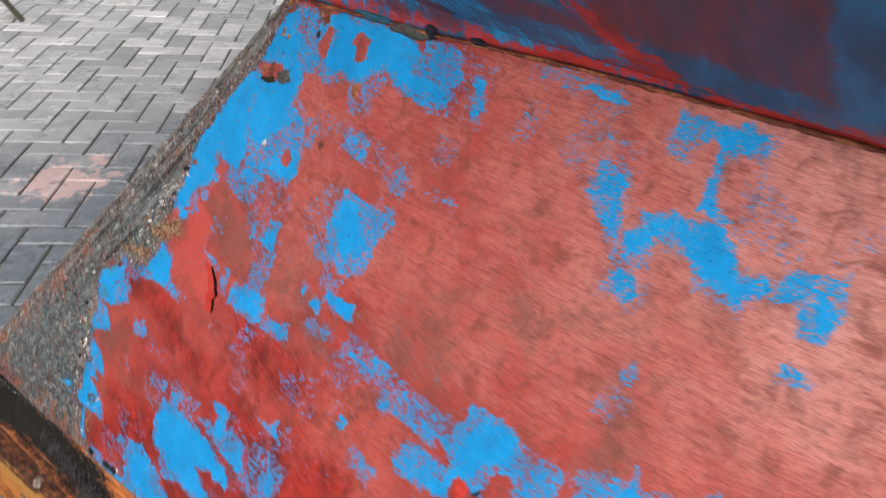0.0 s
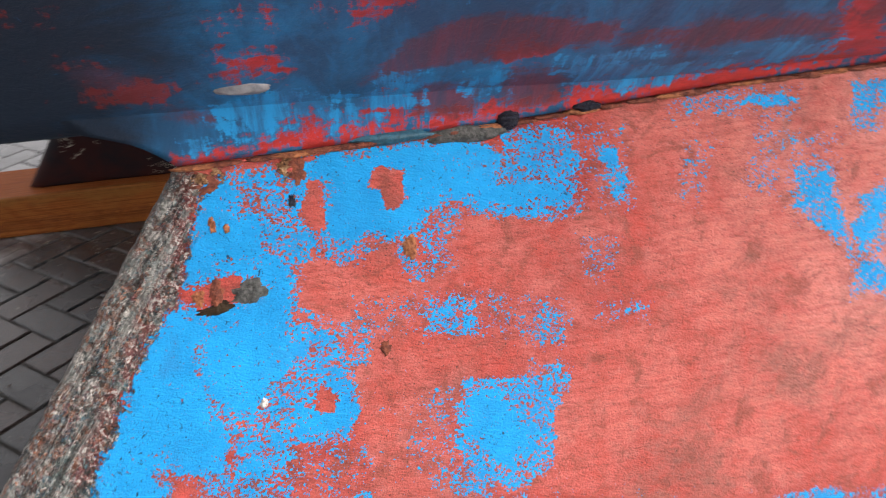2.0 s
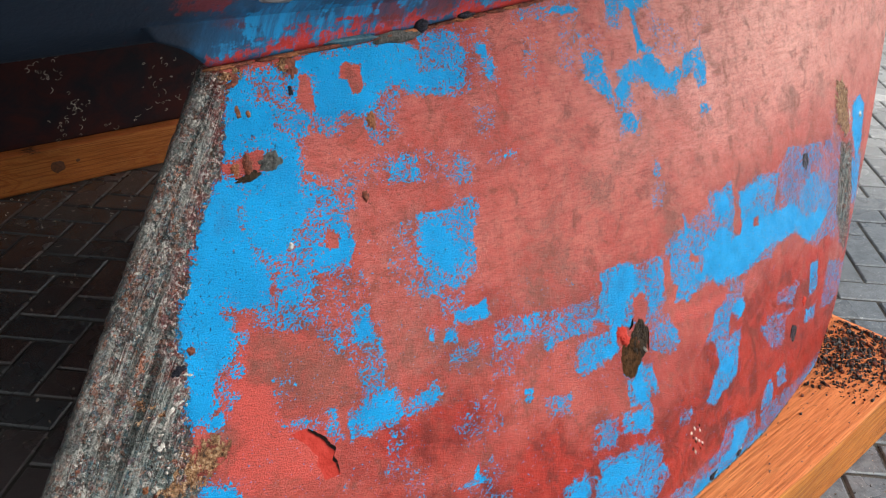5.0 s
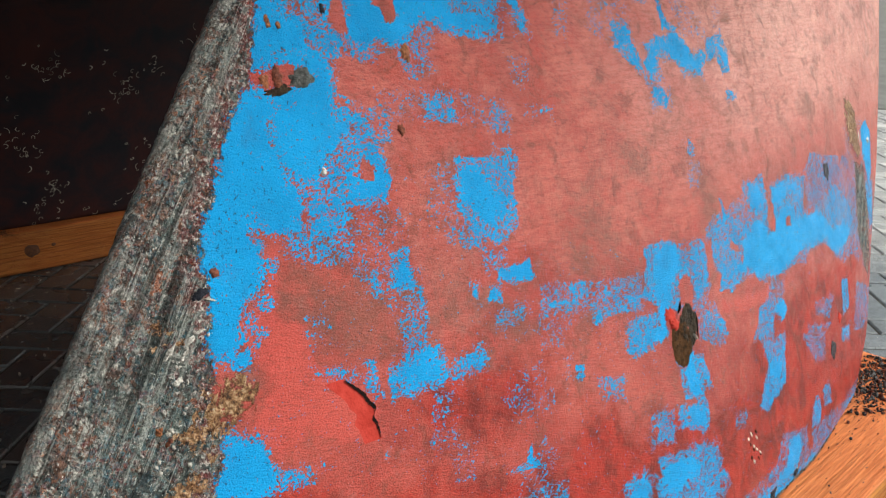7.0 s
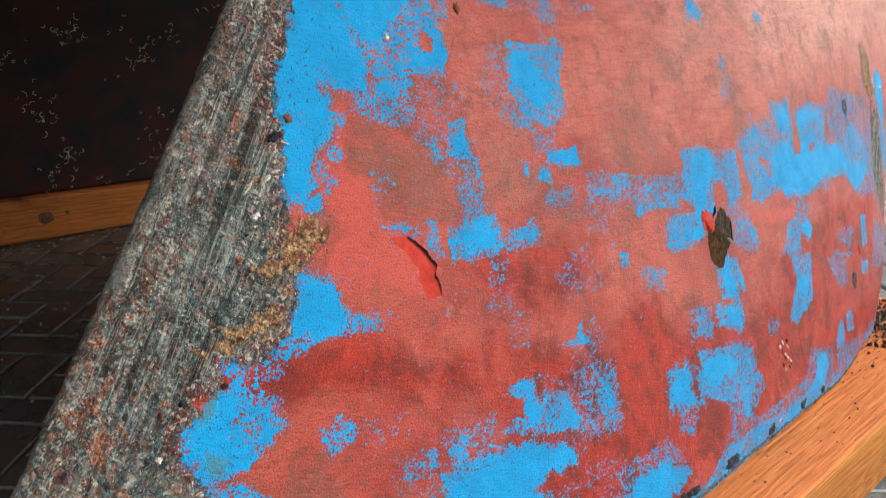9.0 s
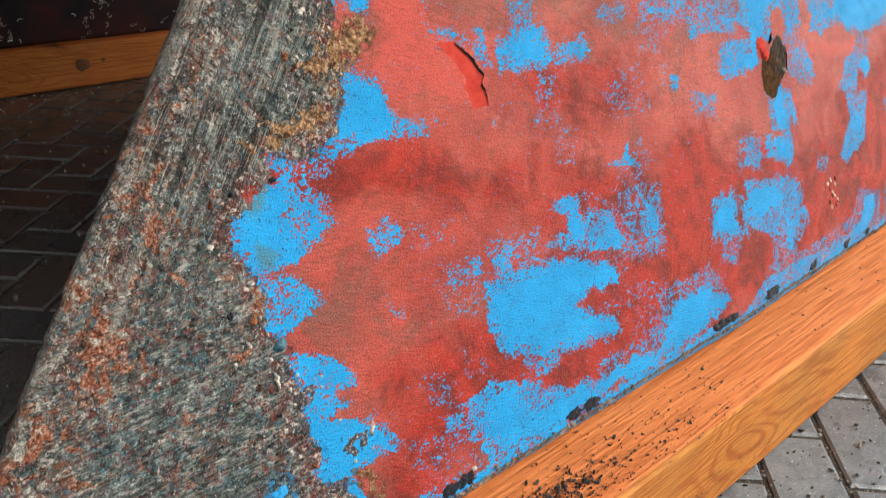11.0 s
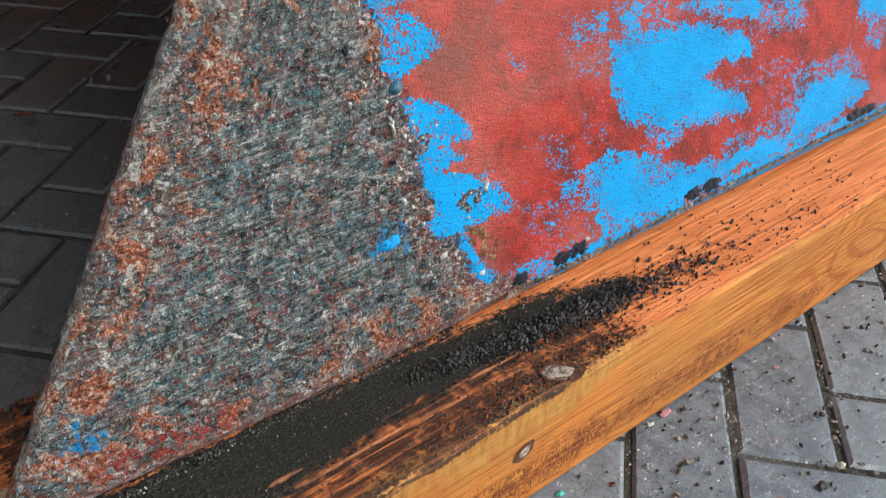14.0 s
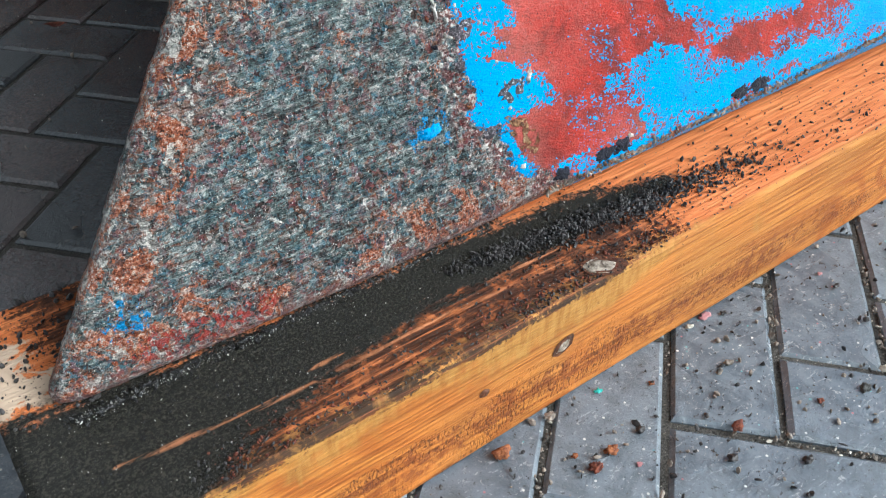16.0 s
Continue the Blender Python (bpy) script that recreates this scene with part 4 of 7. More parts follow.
half((1.654, 0.526), (1.711, 0.510), (1.680, 0.478), (1.620, 0.496))
half((1.848, 0.434), (1.961, 0.413), (1.918, 0.384), (1.840, 0.409))
dense((2.030, 0.426), (2.081, 0.421), (2.066, 0.362), (2.015, 0.360))
half((1.793, 0.408), (1.930, 0.368), (1.860, 0.364), (1.778, 0.385))
half((2.149, 0.392), (2.341, 0.314), (2.147, 0.288), (2.083, 0.305))
whole((1.323, 0.488), (1.348, 0.492), (1.349, 0.457), (1.349, 0.423), (1.316, 0.430), (1.318, 0.464))
dense((1.310, 0.487), (1.368, 0.480), (1.353, 0.411), (1.300, 0.433))
dense((1.359, 0.480), (1.374, 0.474), (1.382, 0.426), (1.364, 0.430))
whole((1.294, 0.420), (1.335, 0.416), (1.347, 0.402), (1.343, 0.376), (1.309, 0.384), (1.301, 0.401), (1.286, 0.405))
dense((1.280, 0.427), (1.359, 0.409), (1.348, 0.370), (1.272, 0.399))
dense((1.231, 0.423), (1.247, 0.422), (1.249, 0.390), (1.230, 0.388), (1.212, 0.400))
half((1.212, 0.432), (1.267, 0.424), (1.255, 0.383), (1.194, 0.396))
whole((1.589, 0.406), (1.631, 0.405), (1.644, 0.372), (1.620, 0.357), (1.575, 0.359), (1.574, 0.381))
dense((1.568, 0.441), (1.673, 0.425), (1.641, 0.350), (1.544, 0.330), (1.521, 0.346), (1.584, 0.398))
whole((1.213, 0.364), (1.255, 0.361), (1.260, 0.339), (1.236, 0.322), (1.212, 0.309), (1.198, 0.325), (1.202, 0.348))
whole((1.267, 0.353), (1.305, 0.343), (1.304, 0.320), (1.263, 0.329))
dense((1.206, 0.374), (1.317, 0.347), (1.357, 0.344), (1.345, 0.321), (1.377, 0.284), (1.329, 0.291), (1.334, 0.263), (1.282, 0.281), (1.210, 0.305), (1.185, 0.320))
whole((1.301, 0.301), (1.338, 0.293), (1.316, 0.271), (1.322, 0.242), (1.287, 0.255), (1.290, 0.280))
half((1.307, 0.354), (1.362, 0.352), (1.358, 0.308), (1.377, 0.280), (1.306, 0.247), (1.249, 0.260), (1.278, 0.309))
whole((1.142, 0.358), (1.167, 0.367), (1.173, 0.349), (1.167, 0.320), (1.193, 0.312), (1.191, 0.300), (1.161, 0.309), (1.115, 0.317), (1.117, 0.335))
dense((1.124, 0.367), (1.178, 0.371), (1.174, 0.333), (1.160, 0.305), (1.105, 0.317))
half((1.184, 0.362), (1.211, 0.345), (1.197, 0.332), (1.175, 0.343))
whole((1.618, 0.254), (1.666, 0.248), (1.677, 0.217), (1.652, 0.193), (1.612, 0.187), (1.551, 0.195), (1.538, 0.211), (1.590, 0.218))
half((1.589, 0.271), (1.707, 0.241), (1.706, 0.171), (1.640, 0.164), (1.517, 0.201))
dense((1.748, 0.268), (1.791, 0.273), (1.796, 0.217), (1.737, 0.226))
dense((1.811, 0.272), (1.857, 0.275), (1.871, 0.226), (1.819, 0.237))
half((1.731, 0.219), (1.858, 0.210), (1.968, 0.184), (1.908, 0.139), (1.749, 0.165))
dense((1.957, 0.185), (2.208, 0.148), (2.166, 0.105), (2.098, 0.083))
half((1.750, 0.398), (1.882, 0.364), (1.853, 0.321), (1.787, 0.339))
dense((1.995, 0.340), (2.050, 0.325), (2.032, 0.301), (1.978, 0.316))
half((1.122, 0.510), (1.177, 0.497), (1.165, 0.473), (1.124, 0.486))
dense((1.083, 0.539), (1.103, 0.532), (1.096, 0.516), (1.073, 0.521))
flecks((1.067, 0.554), (1.081, 0.551), (1.069, 0.524), (1.059, 0.526))
sparse((1.077, 0.548), (1.206, 0.505), (1.184, 0.400), (1.041, 0.439))
half((1.435, 0.366), (1.473, 0.354), (1.462, 0.335), (1.424, 0.346))
flecks((1.021, 0.560), (1.031, 0.499), (0.962, 0.502), (0.933, 0.537))
flecks((0.996, 0.472), (1.015, 0.435), (0.969, 0.410), (0.919, 0.425))
whole((0.967, 0.473), (0.971, 0.451), (0.978, 0.444), (0.955, 0.445), (0.929, 0.449), (0.920, 0.453), (0.948, 0.454))
flecks((0.842, 0.512), (0.878, 0.503), (0.866, 0.460), (0.835, 0.469))
whole((0.809, 0.425), (0.833, 0.436), (0.859, 0.424), (0.860, 0.394), (0.851, 0.366), (0.787, 0.385), (0.792, 0.391), (0.828, 0.392), (0.830, 0.414))
whole((0.903, 0.398), (0.911, 0.390), (0.925, 0.359), (0.915, 0.349), (0.870, 0.362), (0.868, 0.376), (0.892, 0.381))
dense((0.864, 0.411), (0.910, 0.401), (0.925, 0.351), (0.853, 0.365))
dense((0.973, 0.394), (0.998, 0.392), (0.997, 0.348), (0.980, 0.334), (0.964, 0.349), (0.963, 0.378))
whole((0.978, 0.388), (0.995, 0.385), (0.994, 0.350), (0.974, 0.358))
half((0.749, 0.404), (0.781, 0.404), (0.776, 0.387), (0.741, 0.394))
half((0.932, 0.422), (1.015, 0.409), (1.000, 0.328), (0.917, 0.341))
whole((0.716, 0.366), (0.755, 0.374), (0.782, 0.371), (0.839, 0.361), (0.856, 0.352), (0.886, 0.345), (0.902, 0.324), (0.898, 0.314), (0.850, 0.318), (0.811, 0.314), (0.848, 0.295), (0.880, 0.277), (0.887, 0.260), (0.848, 0.261), (0.816, 0.260), (0.778, 0.265), (0.747, 0.262), (0.732, 0.286), (0.691, 0.286), (0.690, 0.312), (0.687, 0.343), (0.696, 0.359))
dense((0.700, 0.401), (0.727, 0.401), (0.755, 0.368), (0.714, 0.359), (0.704, 0.375))
whole((0.704, 0.396), (0.722, 0.397), (0.725, 0.377), (0.708, 0.382))
dense((0.682, 0.374), (0.724, 0.364), (0.690, 0.312), (0.700, 0.282), (0.674, 0.321))
dense((0.714, 0.280), (0.759, 0.270), (0.778, 0.259), (0.744, 0.252), (0.719, 0.267))
half((0.703, 0.412), (0.756, 0.400), (0.783, 0.367), (0.719, 0.376))
flecks((0.873, 0.437), (0.934, 0.392), (0.919, 0.278), (0.867, 0.286), (0.867, 0.353))
flecks((0.917, 0.307), (0.995, 0.293), (0.974, 0.227), (0.909, 0.246))
whole((1.126, 0.358), (1.171, 0.368), (1.170, 0.341), (1.169, 0.314), (1.186, 0.302), (1.119, 0.316), (1.111, 0.338))
whole((1.218, 0.358), (1.243, 0.364), (1.296, 0.350), (1.304, 0.319), (1.252, 0.323), (1.233, 0.311), (1.205, 0.321))
dense((1.207, 0.376), (1.333, 0.356), (1.340, 0.311), (1.363, 0.287), (1.310, 0.279), (1.242, 0.292), (1.209, 0.316))
half((1.245, 0.309), (1.323, 0.282), (1.312, 0.238), (1.260, 0.248))
half((1.131, 0.319), (1.173, 0.301), (1.150, 0.274), (1.121, 0.289))
whole((0.990, 0.259), (1.063, 0.267), (1.080, 0.280), (1.087, 0.254), (1.121, 0.229), (1.090, 0.222), (1.046, 0.212), (0.993, 0.206), (0.942, 0.200), (0.883, 0.198), (0.832, 0.208), (0.833, 0.222), (0.890, 0.224), (0.948, 0.220), (0.973, 0.242))
half((0.965, 0.281), (1.083, 0.287), (1.125, 0.236), (1.008, 0.217), (0.864, 0.210), (0.837, 0.235), (0.895, 0.237), (0.967, 0.244))
dense((1.169, 0.215), (1.226, 0.233), (1.317, 0.232), (1.423, 0.219), (1.579, 0.211), (1.605, 0.187), (1.398, 0.201), (1.293, 0.202), (1.202, 0.204))
half((1.226, 0.249), (1.359, 0.239), (1.578, 0.234), (1.604, 0.194), (1.294, 0.212))
whole((0.653, 0.250), (0.684, 0.264), (0.700, 0.259), (0.713, 0.229), (0.734, 0.222), (0.793, 0.221), (0.853, 0.208), (0.828, 0.198), (0.765, 0.193), (0.687, 0.186), (0.653, 0.183), (0.649, 0.201), (0.636, 0.225))
dense((0.739, 0.237), (0.814, 0.222), (0.865, 0.208), (0.786, 0.197), (0.706, 0.192), (0.697, 0.228))
dense((0.621, 0.261), (0.660, 0.273), (0.735, 0.248), (0.736, 0.221), (0.658, 0.184), (0.635, 0.181), (0.626, 0.210), (0.635, 0.225))
half((0.588, 0.260), (0.640, 0.262), (0.636, 0.218), (0.604, 0.229), (0.587, 0.242))
dense((0.592, 0.259), (0.613, 0.253), (0.603, 0.236), (0.588, 0.247))
whole((0.505, 0.195), (0.545, 0.194), (0.592, 0.190), (0.637, 0.185), (0.639, 0.177), (0.589, 0.181), (0.550, 0.183), (0.520, 0.185))
flecks((0.541, 0.255), (0.629, 0.229), (0.625, 0.185), (0.547, 0.198), (0.540, 0.231))
dense((0.547, 0.458), (0.580, 0.469), (0.594, 0.448), (0.583, 0.438), (0.562, 0.434), (0.549, 0.443))
whole((0.566, 0.457), (0.587, 0.452), (0.580, 0.442), (0.555, 0.439))
flecks((0.598, 0.454), (0.659, 0.446), (0.656, 0.421), (0.596, 0.430))
half((0.636, 0.398), (0.668, 0.397), (0.655, 0.383), (0.636, 0.385))
dense((0.675, 0.401), (0.685, 0.398), (0.679, 0.381), (0.671, 0.383))
flecks((0.615, 0.393), (0.678, 0.377), (0.675, 0.339), (0.626, 0.353))
flecks((0.541, 0.390), (0.583, 0.379), (0.564, 0.365))
flecks((0.632, 0.317), (0.667, 0.294), (0.652, 0.275), (0.631, 0.287))
flecks((0.568, 0.314), (0.622, 0.284), (0.613, 0.257), (0.572, 0.278))
whole((0.410, 0.509), (0.430, 0.509), (0.454, 0.529), (0.467, 0.530), (0.468, 0.512), (0.457, 0.494), (0.466, 0.477), (0.478, 0.464), (0.479, 0.455), (0.455, 0.451), (0.435, 0.448), (0.422, 0.446), (0.413, 0.454), (0.408, 0.465), (0.398, 0.475))
dense((0.460, 0.548), (0.485, 0.547), (0.483, 0.519), (0.504, 0.505), (0.511, 0.477), (0.493, 0.470), (0.471, 0.464), (0.464, 0.482), (0.461, 0.513))
half((0.458, 0.554), (0.498, 0.547), (0.496, 0.521), (0.510, 0.503), (0.514, 0.473), (0.483, 0.464), (0.467, 0.492), (0.470, 0.521))
whole((0.416, 0.454), (0.429, 0.448), (0.424, 0.431), (0.416, 0.428), (0.408, 0.441))
dense((0.428, 0.446), (0.463, 0.440), (0.481, 0.411), (0.460, 0.405), (0.438, 0.396), (0.430, 0.393), (0.414, 0.401), (0.407, 0.411), (0.418, 0.423), (0.412, 0.435))
whole((0.458, 0.423), (0.481, 0.411), (0.452, 0.403), (0.438, 0.396), (0.419, 0.399), (0.419, 0.408), (0.442, 0.411))
whole((0.428, 0.446), (0.440, 0.443), (0.441, 0.427), (0.426, 0.430))
dense((0.425, 0.378), (0.471, 0.362), (0.493, 0.343), (0.495, 0.326), (0.467, 0.329), (0.483, 0.311), (0.448, 0.306), (0.432, 0.320), (0.425, 0.343), (0.420, 0.356))
whole((0.424, 0.375), (0.464, 0.363), (0.486, 0.348), (0.491, 0.327), (0.475, 0.330), (0.472, 0.345), (0.447, 0.347), (0.427, 0.346), (0.423, 0.361))
whole((0.451, 0.320), (0.477, 0.319), (0.483, 0.314), (0.461, 0.310), (0.441, 0.308), (0.431, 0.318), (0.431, 0.327))
whole((0.424, 0.316), (0.448, 0.310), (0.471, 0.299), (0.515, 0.284), (0.518, 0.268), (0.526, 0.257), (0.505, 0.252), (0.477, 0.252), (0.462, 0.250), (0.475, 0.222), (0.492, 0.198), (0.486, 0.192), (0.465, 0.195), (0.455, 0.208), (0.456, 0.230), (0.441, 0.247), (0.426, 0.250), (0.421, 0.266), (0.436, 0.271), (0.433, 0.283), (0.423, 0.297))
whole((0.563, 0.612), (0.571, 0.616), (0.578, 0.608), (0.591, 0.605), (0.612, 0.583), (0.616, 0.560), (0.613, 0.541), (0.592, 0.538), (0.572, 0.541), (0.541, 0.548), (0.527, 0.541), (0.518, 0.544), (0.524, 0.553), (0.539, 0.564), (0.547, 0.578), (0.557, 0.592))
dense((0.610, 0.556), (0.652, 0.548), (0.652, 0.538), (0.611, 0.535))
flecks((0.644, 0.553), (0.690, 0.547), (0.683, 0.538), (0.640, 0.538))
dense((0.511, 0.557), (0.537, 0.555), (0.572, 0.539), (0.531, 0.534), (0.507, 0.542))
half((0.453, 0.549), (0.492, 0.547), (0.532, 0.535), (0.504, 0.522), (0.482, 0.510), (0.446, 0.522))
whole((0.522, 0.648), (0.546, 0.654), (0.556, 0.640), (0.545, 0.626), (0.520, 0.629))
dense((0.515, 0.623), (0.531, 0.622), (0.545, 0.600), (0.527, 0.588), (0.512, 0.602))
whole((1.465, 1.058), (1.493, 1.063), (1.528, 1.056), (1.526, 1.037), (1.499, 1.032), (1.477, 1.030), (1.466, 1.045))
dense((1.415, 1.055), (1.465, 1.059), (1.474, 1.040), (1.435, 1.026), (1.411, 1.035))
whole((1.473, 1.040), (1.483, 1.027), (1.489, 0.995), (1.498, 0.976), (1.518, 0.969), (1.508, 0.960), (1.478, 0.965), (1.477, 0.996))
half((1.409, 1.036), (1.454, 1.035), (1.446, 1.007), (1.416, 1.015))
whole((1.292, 1.057), (1.340, 1.056), (1.345, 1.047), (1.312, 1.042), (1.288, 1.049))
half((1.222, 1.062), (1.283, 1.060), (1.279, 1.045), (1.218, 1.051))
flecks((1.213, 1.072), (1.357, 1.063), (1.349, 1.032), (1.206, 1.046))
whole((1.370, 0.981), (1.384, 0.984), (1.392, 0.940), (1.400, 0.899), (1.381, 0.907), (1.368, 0.935), (1.356, 0.958))
dense((1.343, 0.981), (1.383, 0.981), (1.390, 0.904), (1.365, 0.917), (1.338, 0.947))
flecks((1.336, 1.019), (1.393, 1.009), (1.390, 0.904), (1.330, 0.940))
whole((1.410, 0.946), (1.456, 0.957), (1.483, 0.952), (1.500, 0.963), (1.527, 0.950), (1.542, 0.925), (1.581, 0.929), (1.583, 0.909), (1.557, 0.899), (1.562, 0.889), (1.510, 0.897), (1.494, 0.915), (1.448, 0.927), (1.433, 0.898), (1.409, 0.888), (1.403, 0.917), (1.422, 0.931))
half((1.396, 0.896), (1.447, 0.922), (1.441, 0.887), (1.405, 0.883))
half((1.498, 0.905), (1.576, 0.908), (1.563, 0.888), (1.505, 0.888))
dense((1.590, 0.945), (1.650, 0.956), (1.660, 0.915), (1.652, 0.886), (1.623, 0.887), (1.614, 0.914), (1.586, 0.912))
whole((1.630, 0.944), (1.652, 0.926), (1.655, 0.891), (1.633, 0.894), (1.632, 0.920))
flecks((1.646, 1.012), (1.668, 0.999), (1.643, 0.951), (1.625, 0.967))
dense((1.413, 0.880), (1.435, 0.880), (1.446, 0.857), (1.431, 0.845), (1.407, 0.863))
flecks((1.406, 0.886), (1.461, 0.876), (1.453, 0.835), (1.398, 0.846))
whole((1.628, 0.860), (1.658, 0.849), (1.647, 0.840), (1.623, 0.844))
whole((1.469, 0.791), (1.482, 0.783), (1.481, 0.764), (1.468, 0.767))
flecks((1.222, 1.024), (1.260, 1.019), (1.230, 0.956), (1.204, 0.960))
flecks((1.302, 1.037), (1.342, 1.032), (1.315, 0.959), (1.289, 0.971))
flecks((1.521, 1.034), (1.594, 0.981), (1.613, 0.941), (1.513, 0.956))
flecks((1.466, 0.768), (1.492, 0.753), (1.466, 0.713), (1.441, 0.728))
whole((0.704, 0.981), (0.726, 0.975), (0.791, 0.965), (0.809, 0.948), (0.785, 0.942), (0.768, 0.937), (0.753, 0.952), (0.730, 0.953), (0.715, 0.950), (0.695, 0.950))
dense((0.745, 1.018), (0.787, 1.004), (0.791, 0.964), (0.751, 0.960), (0.733, 0.975))
whole((0.53, 0.150), (0.53, 0.184), (0.80, 0.197), (1.05, 0.206), (1.30, 0.210), (1.50, 0.200), (1.75, 0.174), (1.75, 0.140))
half((1.70, 0.140), (1.70, 0.190), (2.10, 0.190), (2.10, 0.140))
whole((2.348, 0.703), (2.413, 0.715), (2.449, 0.679), (2.414, 0.598), (2.365, 0.556), (2.342, 0.644))
dense((2.329, 0.580), (2.414, 0.570), (2.365, 0.471), (2.331, 0.468))
half((2.224, 0.648), (2.264, 0.638), (2.231, 0.541), (2.195, 0.486))
flecks((2.194, 0.72), (2.426, 0.719), (2.394, 0.491), (2.272, 0.376), (2.167, 0.442))
sparse((0.52, 0.20), (1.9, 0.20), (2.2, 0.62), (1.35, 0.64), (1.05, 0.72), (0.88, 0.86), (0.75, 0.75), (0.62, 0.62))
rubbed(-2.6, (0.900, 1.031), (0.921, 1.028), (0.919, 0.998), (0.906, 0.990), (0.896, 1.011), (0.881, 1.013), (0.891, 1.030))
rubbed(-0.6, (0.821, 1.015), (0.834, 1.015), (0.835, 0.982), (0.826, 0.976), (0.816, 0.999))
rubbed(0.10, (0.757, 1.035), (0.780, 1.028), (0.785, 1.006), (0.764, 1.007), (0.754, 1.019))
rubbed(-2.6, (0.814, 0.841), (0.829, 0.837), (0.827, 0.819), (0.813, 0.814), (0.808, 0.828))
rubbed(-2.2, (1.767, 0.615), (1.784, 0.613), (1.783, 0.594), (1.759, 0.599))
rubbed(-2.0, (1.532, 0.620), (1.560, 0.602), (1.546, 0.598), (1.516, 0.611))
rubbed(-2.2, (1.700, 0.677), (1.717, 0.643), (1.712, 0.602), (1.681, 0.607))
rubbed(-2.4, (1.356, 0.593), (1.382, 0.596), (1.386, 0.562), (1.376, 0.546), (1.357, 0.558), (1.350, 0.577))
rubbed(-2.4, (1.448, 0.632), (1.464, 0.626), (1.464, 0.566), (1.444, 0.552), (1.439, 0.580))
rubbed(-1.8, (0.449, 0.546), (0.470, 0.529), (0.462, 0.522), (0.445, 0.532))
rubbed(-2.4, (0.602, 0.680), (0.616, 0.690), (0.619, 0.687), (0.604, 0.677))
rubbed(-2.0, (0.732, 0.386), (0.741, 0.387), (0.745, 0.371), (0.732, 0.374))
rubbed(-2.4, (0.785, 0.379), (0.914, 0.347), (0.918, 0.343), (0.784, 0.377))
# bare laminate, filler, and the red coat's variation
raw((0.712, 1.053), (0.721, 1.038), (0.709, 1.005), (0.698, 0.976), (0.692, 0.955), (0.676, 0.933), (0.660, 0.915), (0.648, 0.898), (0.634, 0.871), (0.617, 0.847), (0.608, 0.827), (0.595, 0.816), (0.586, 0.796), (0.578, 0.767), (0.585, 0.755), (0.575, 0.736), (0.572, 0.712), (0.558, 0.691), (0.550, 0.675), (0.350, 0.660), (0.450, 0.800), (0.560, 0.930), (0.660, 1.050))
raw((0.611, 0.835), (0.598, 0.813), (0.583, 0.795), (0.572, 0.763), (0.564, 0.742), (0.581, 0.734), (0.573, 0.713), (0.567, 0.687), (0.561, 0.672), (0.568, 0.662), (0.565, 0.654), (0.552, 0.630), (0.560, 0.612), (0.554, 0.592), (0.544, 0.579), (0.532, 0.561), (0.510, 0.547), (0.492, 0.547), (0.471, 0.554), (0.453, 0.549), (0.432, 0.541), (0.421, 0.531), (0.200, 0.500), (0.330, 0.660), (0.450, 0.800))
raw((0.546, 0.620), (0.521, 0.593), (0.503, 0.566), (0.481, 0.554), (0.461, 0.552), (0.453, 0.534), (0.432, 0.529), (0.414, 0.513), (0.407, 0.505), (0.397, 0.476), (0.407, 0.463), (0.408, 0.441), (0.418, 0.426), (0.407, 0.411), (0.410, 0.398), (0.426, 0.380), (0.423, 0.371), (0.422, 0.350), (0.428, 0.337), (0.425, 0.323), (0.422, 0.303), (0.430, 0.283), (0.420, 0.267), (0.427, 0.248), (0.452, 0.240), (0.456, 0.213), (0.464, 0.195), (0.478, 0.192), (0.502, 0.186), (0.524, 0.176), (0.600, 0.150), (0.000, 0.150), (-0.020, 0.170), (0.170, 0.420), (0.300, 0.620))
putty((0.560, 0.658), (0.586, 0.658), (0.606, 0.657), (0.619, 0.649), (0.610, 0.634), (0.595, 0.619), (0.574, 0.617), (0.559, 0.611), (0.549, 0.598), (0.538, 0.602), (0.529, 0.615), (0.521, 0.621), (0.524, 0.630), (0.552, 0.630), (0.556, 0.645))
putty((0.448, 0.563), (0.465, 0.573), (0.482, 0.575), (0.500, 0.575), (0.519, 0.580), (0.541, 0.590), (0.546, 0.584), (0.534, 0.566), (0.518, 0.555), (0.501, 0.559), (0.483, 0.555), (0.465, 0.553), (0.448, 0.553))
putty((0.526, 0.726), (0.544, 0.723), (0.546, 0.707), (0.529, 0.702))
putty((0.721, 1.050), (0.755, 1.054), (0.759, 1.041), (0.742, 1.034), (0.724, 1.034))
putty((0.802, 1.057), (0.823, 1.057), (0.815, 1.035), (0.801, 1.034))
putty((0.475, 0.248), (0.488, 0.245), (0.494, 0.229), (0.492, 0.216), (0.480, 0.220), (0.474, 0.234))
clean((0.655, 0.761), (0.674, 0.767), (0.670, 0.726), (0.655, 0.700), (0.687, 0.682), (0.688, 0.641), (0.743, 0.611), (0.753, 0.591), (0.749, 0.555), (0.709, 0.559), (0.655, 0.584), (0.621, 0.570), (0.603, 0.602), (0.618, 0.627), (0.633, 0.640), (0.623, 0.665), (0.612, 0.701), (0.653, 0.741))
clean((0.504, 0.528), (0.531, 0.535), (0.609, 0.531), (0.605, 0.518), (0.526, 0.516), (0.506, 0.512))
clean((1.458, 0.540), (1.649, 0.512), (1.626, 0.496), (1.529, 0.507), (1.449, 0.523))
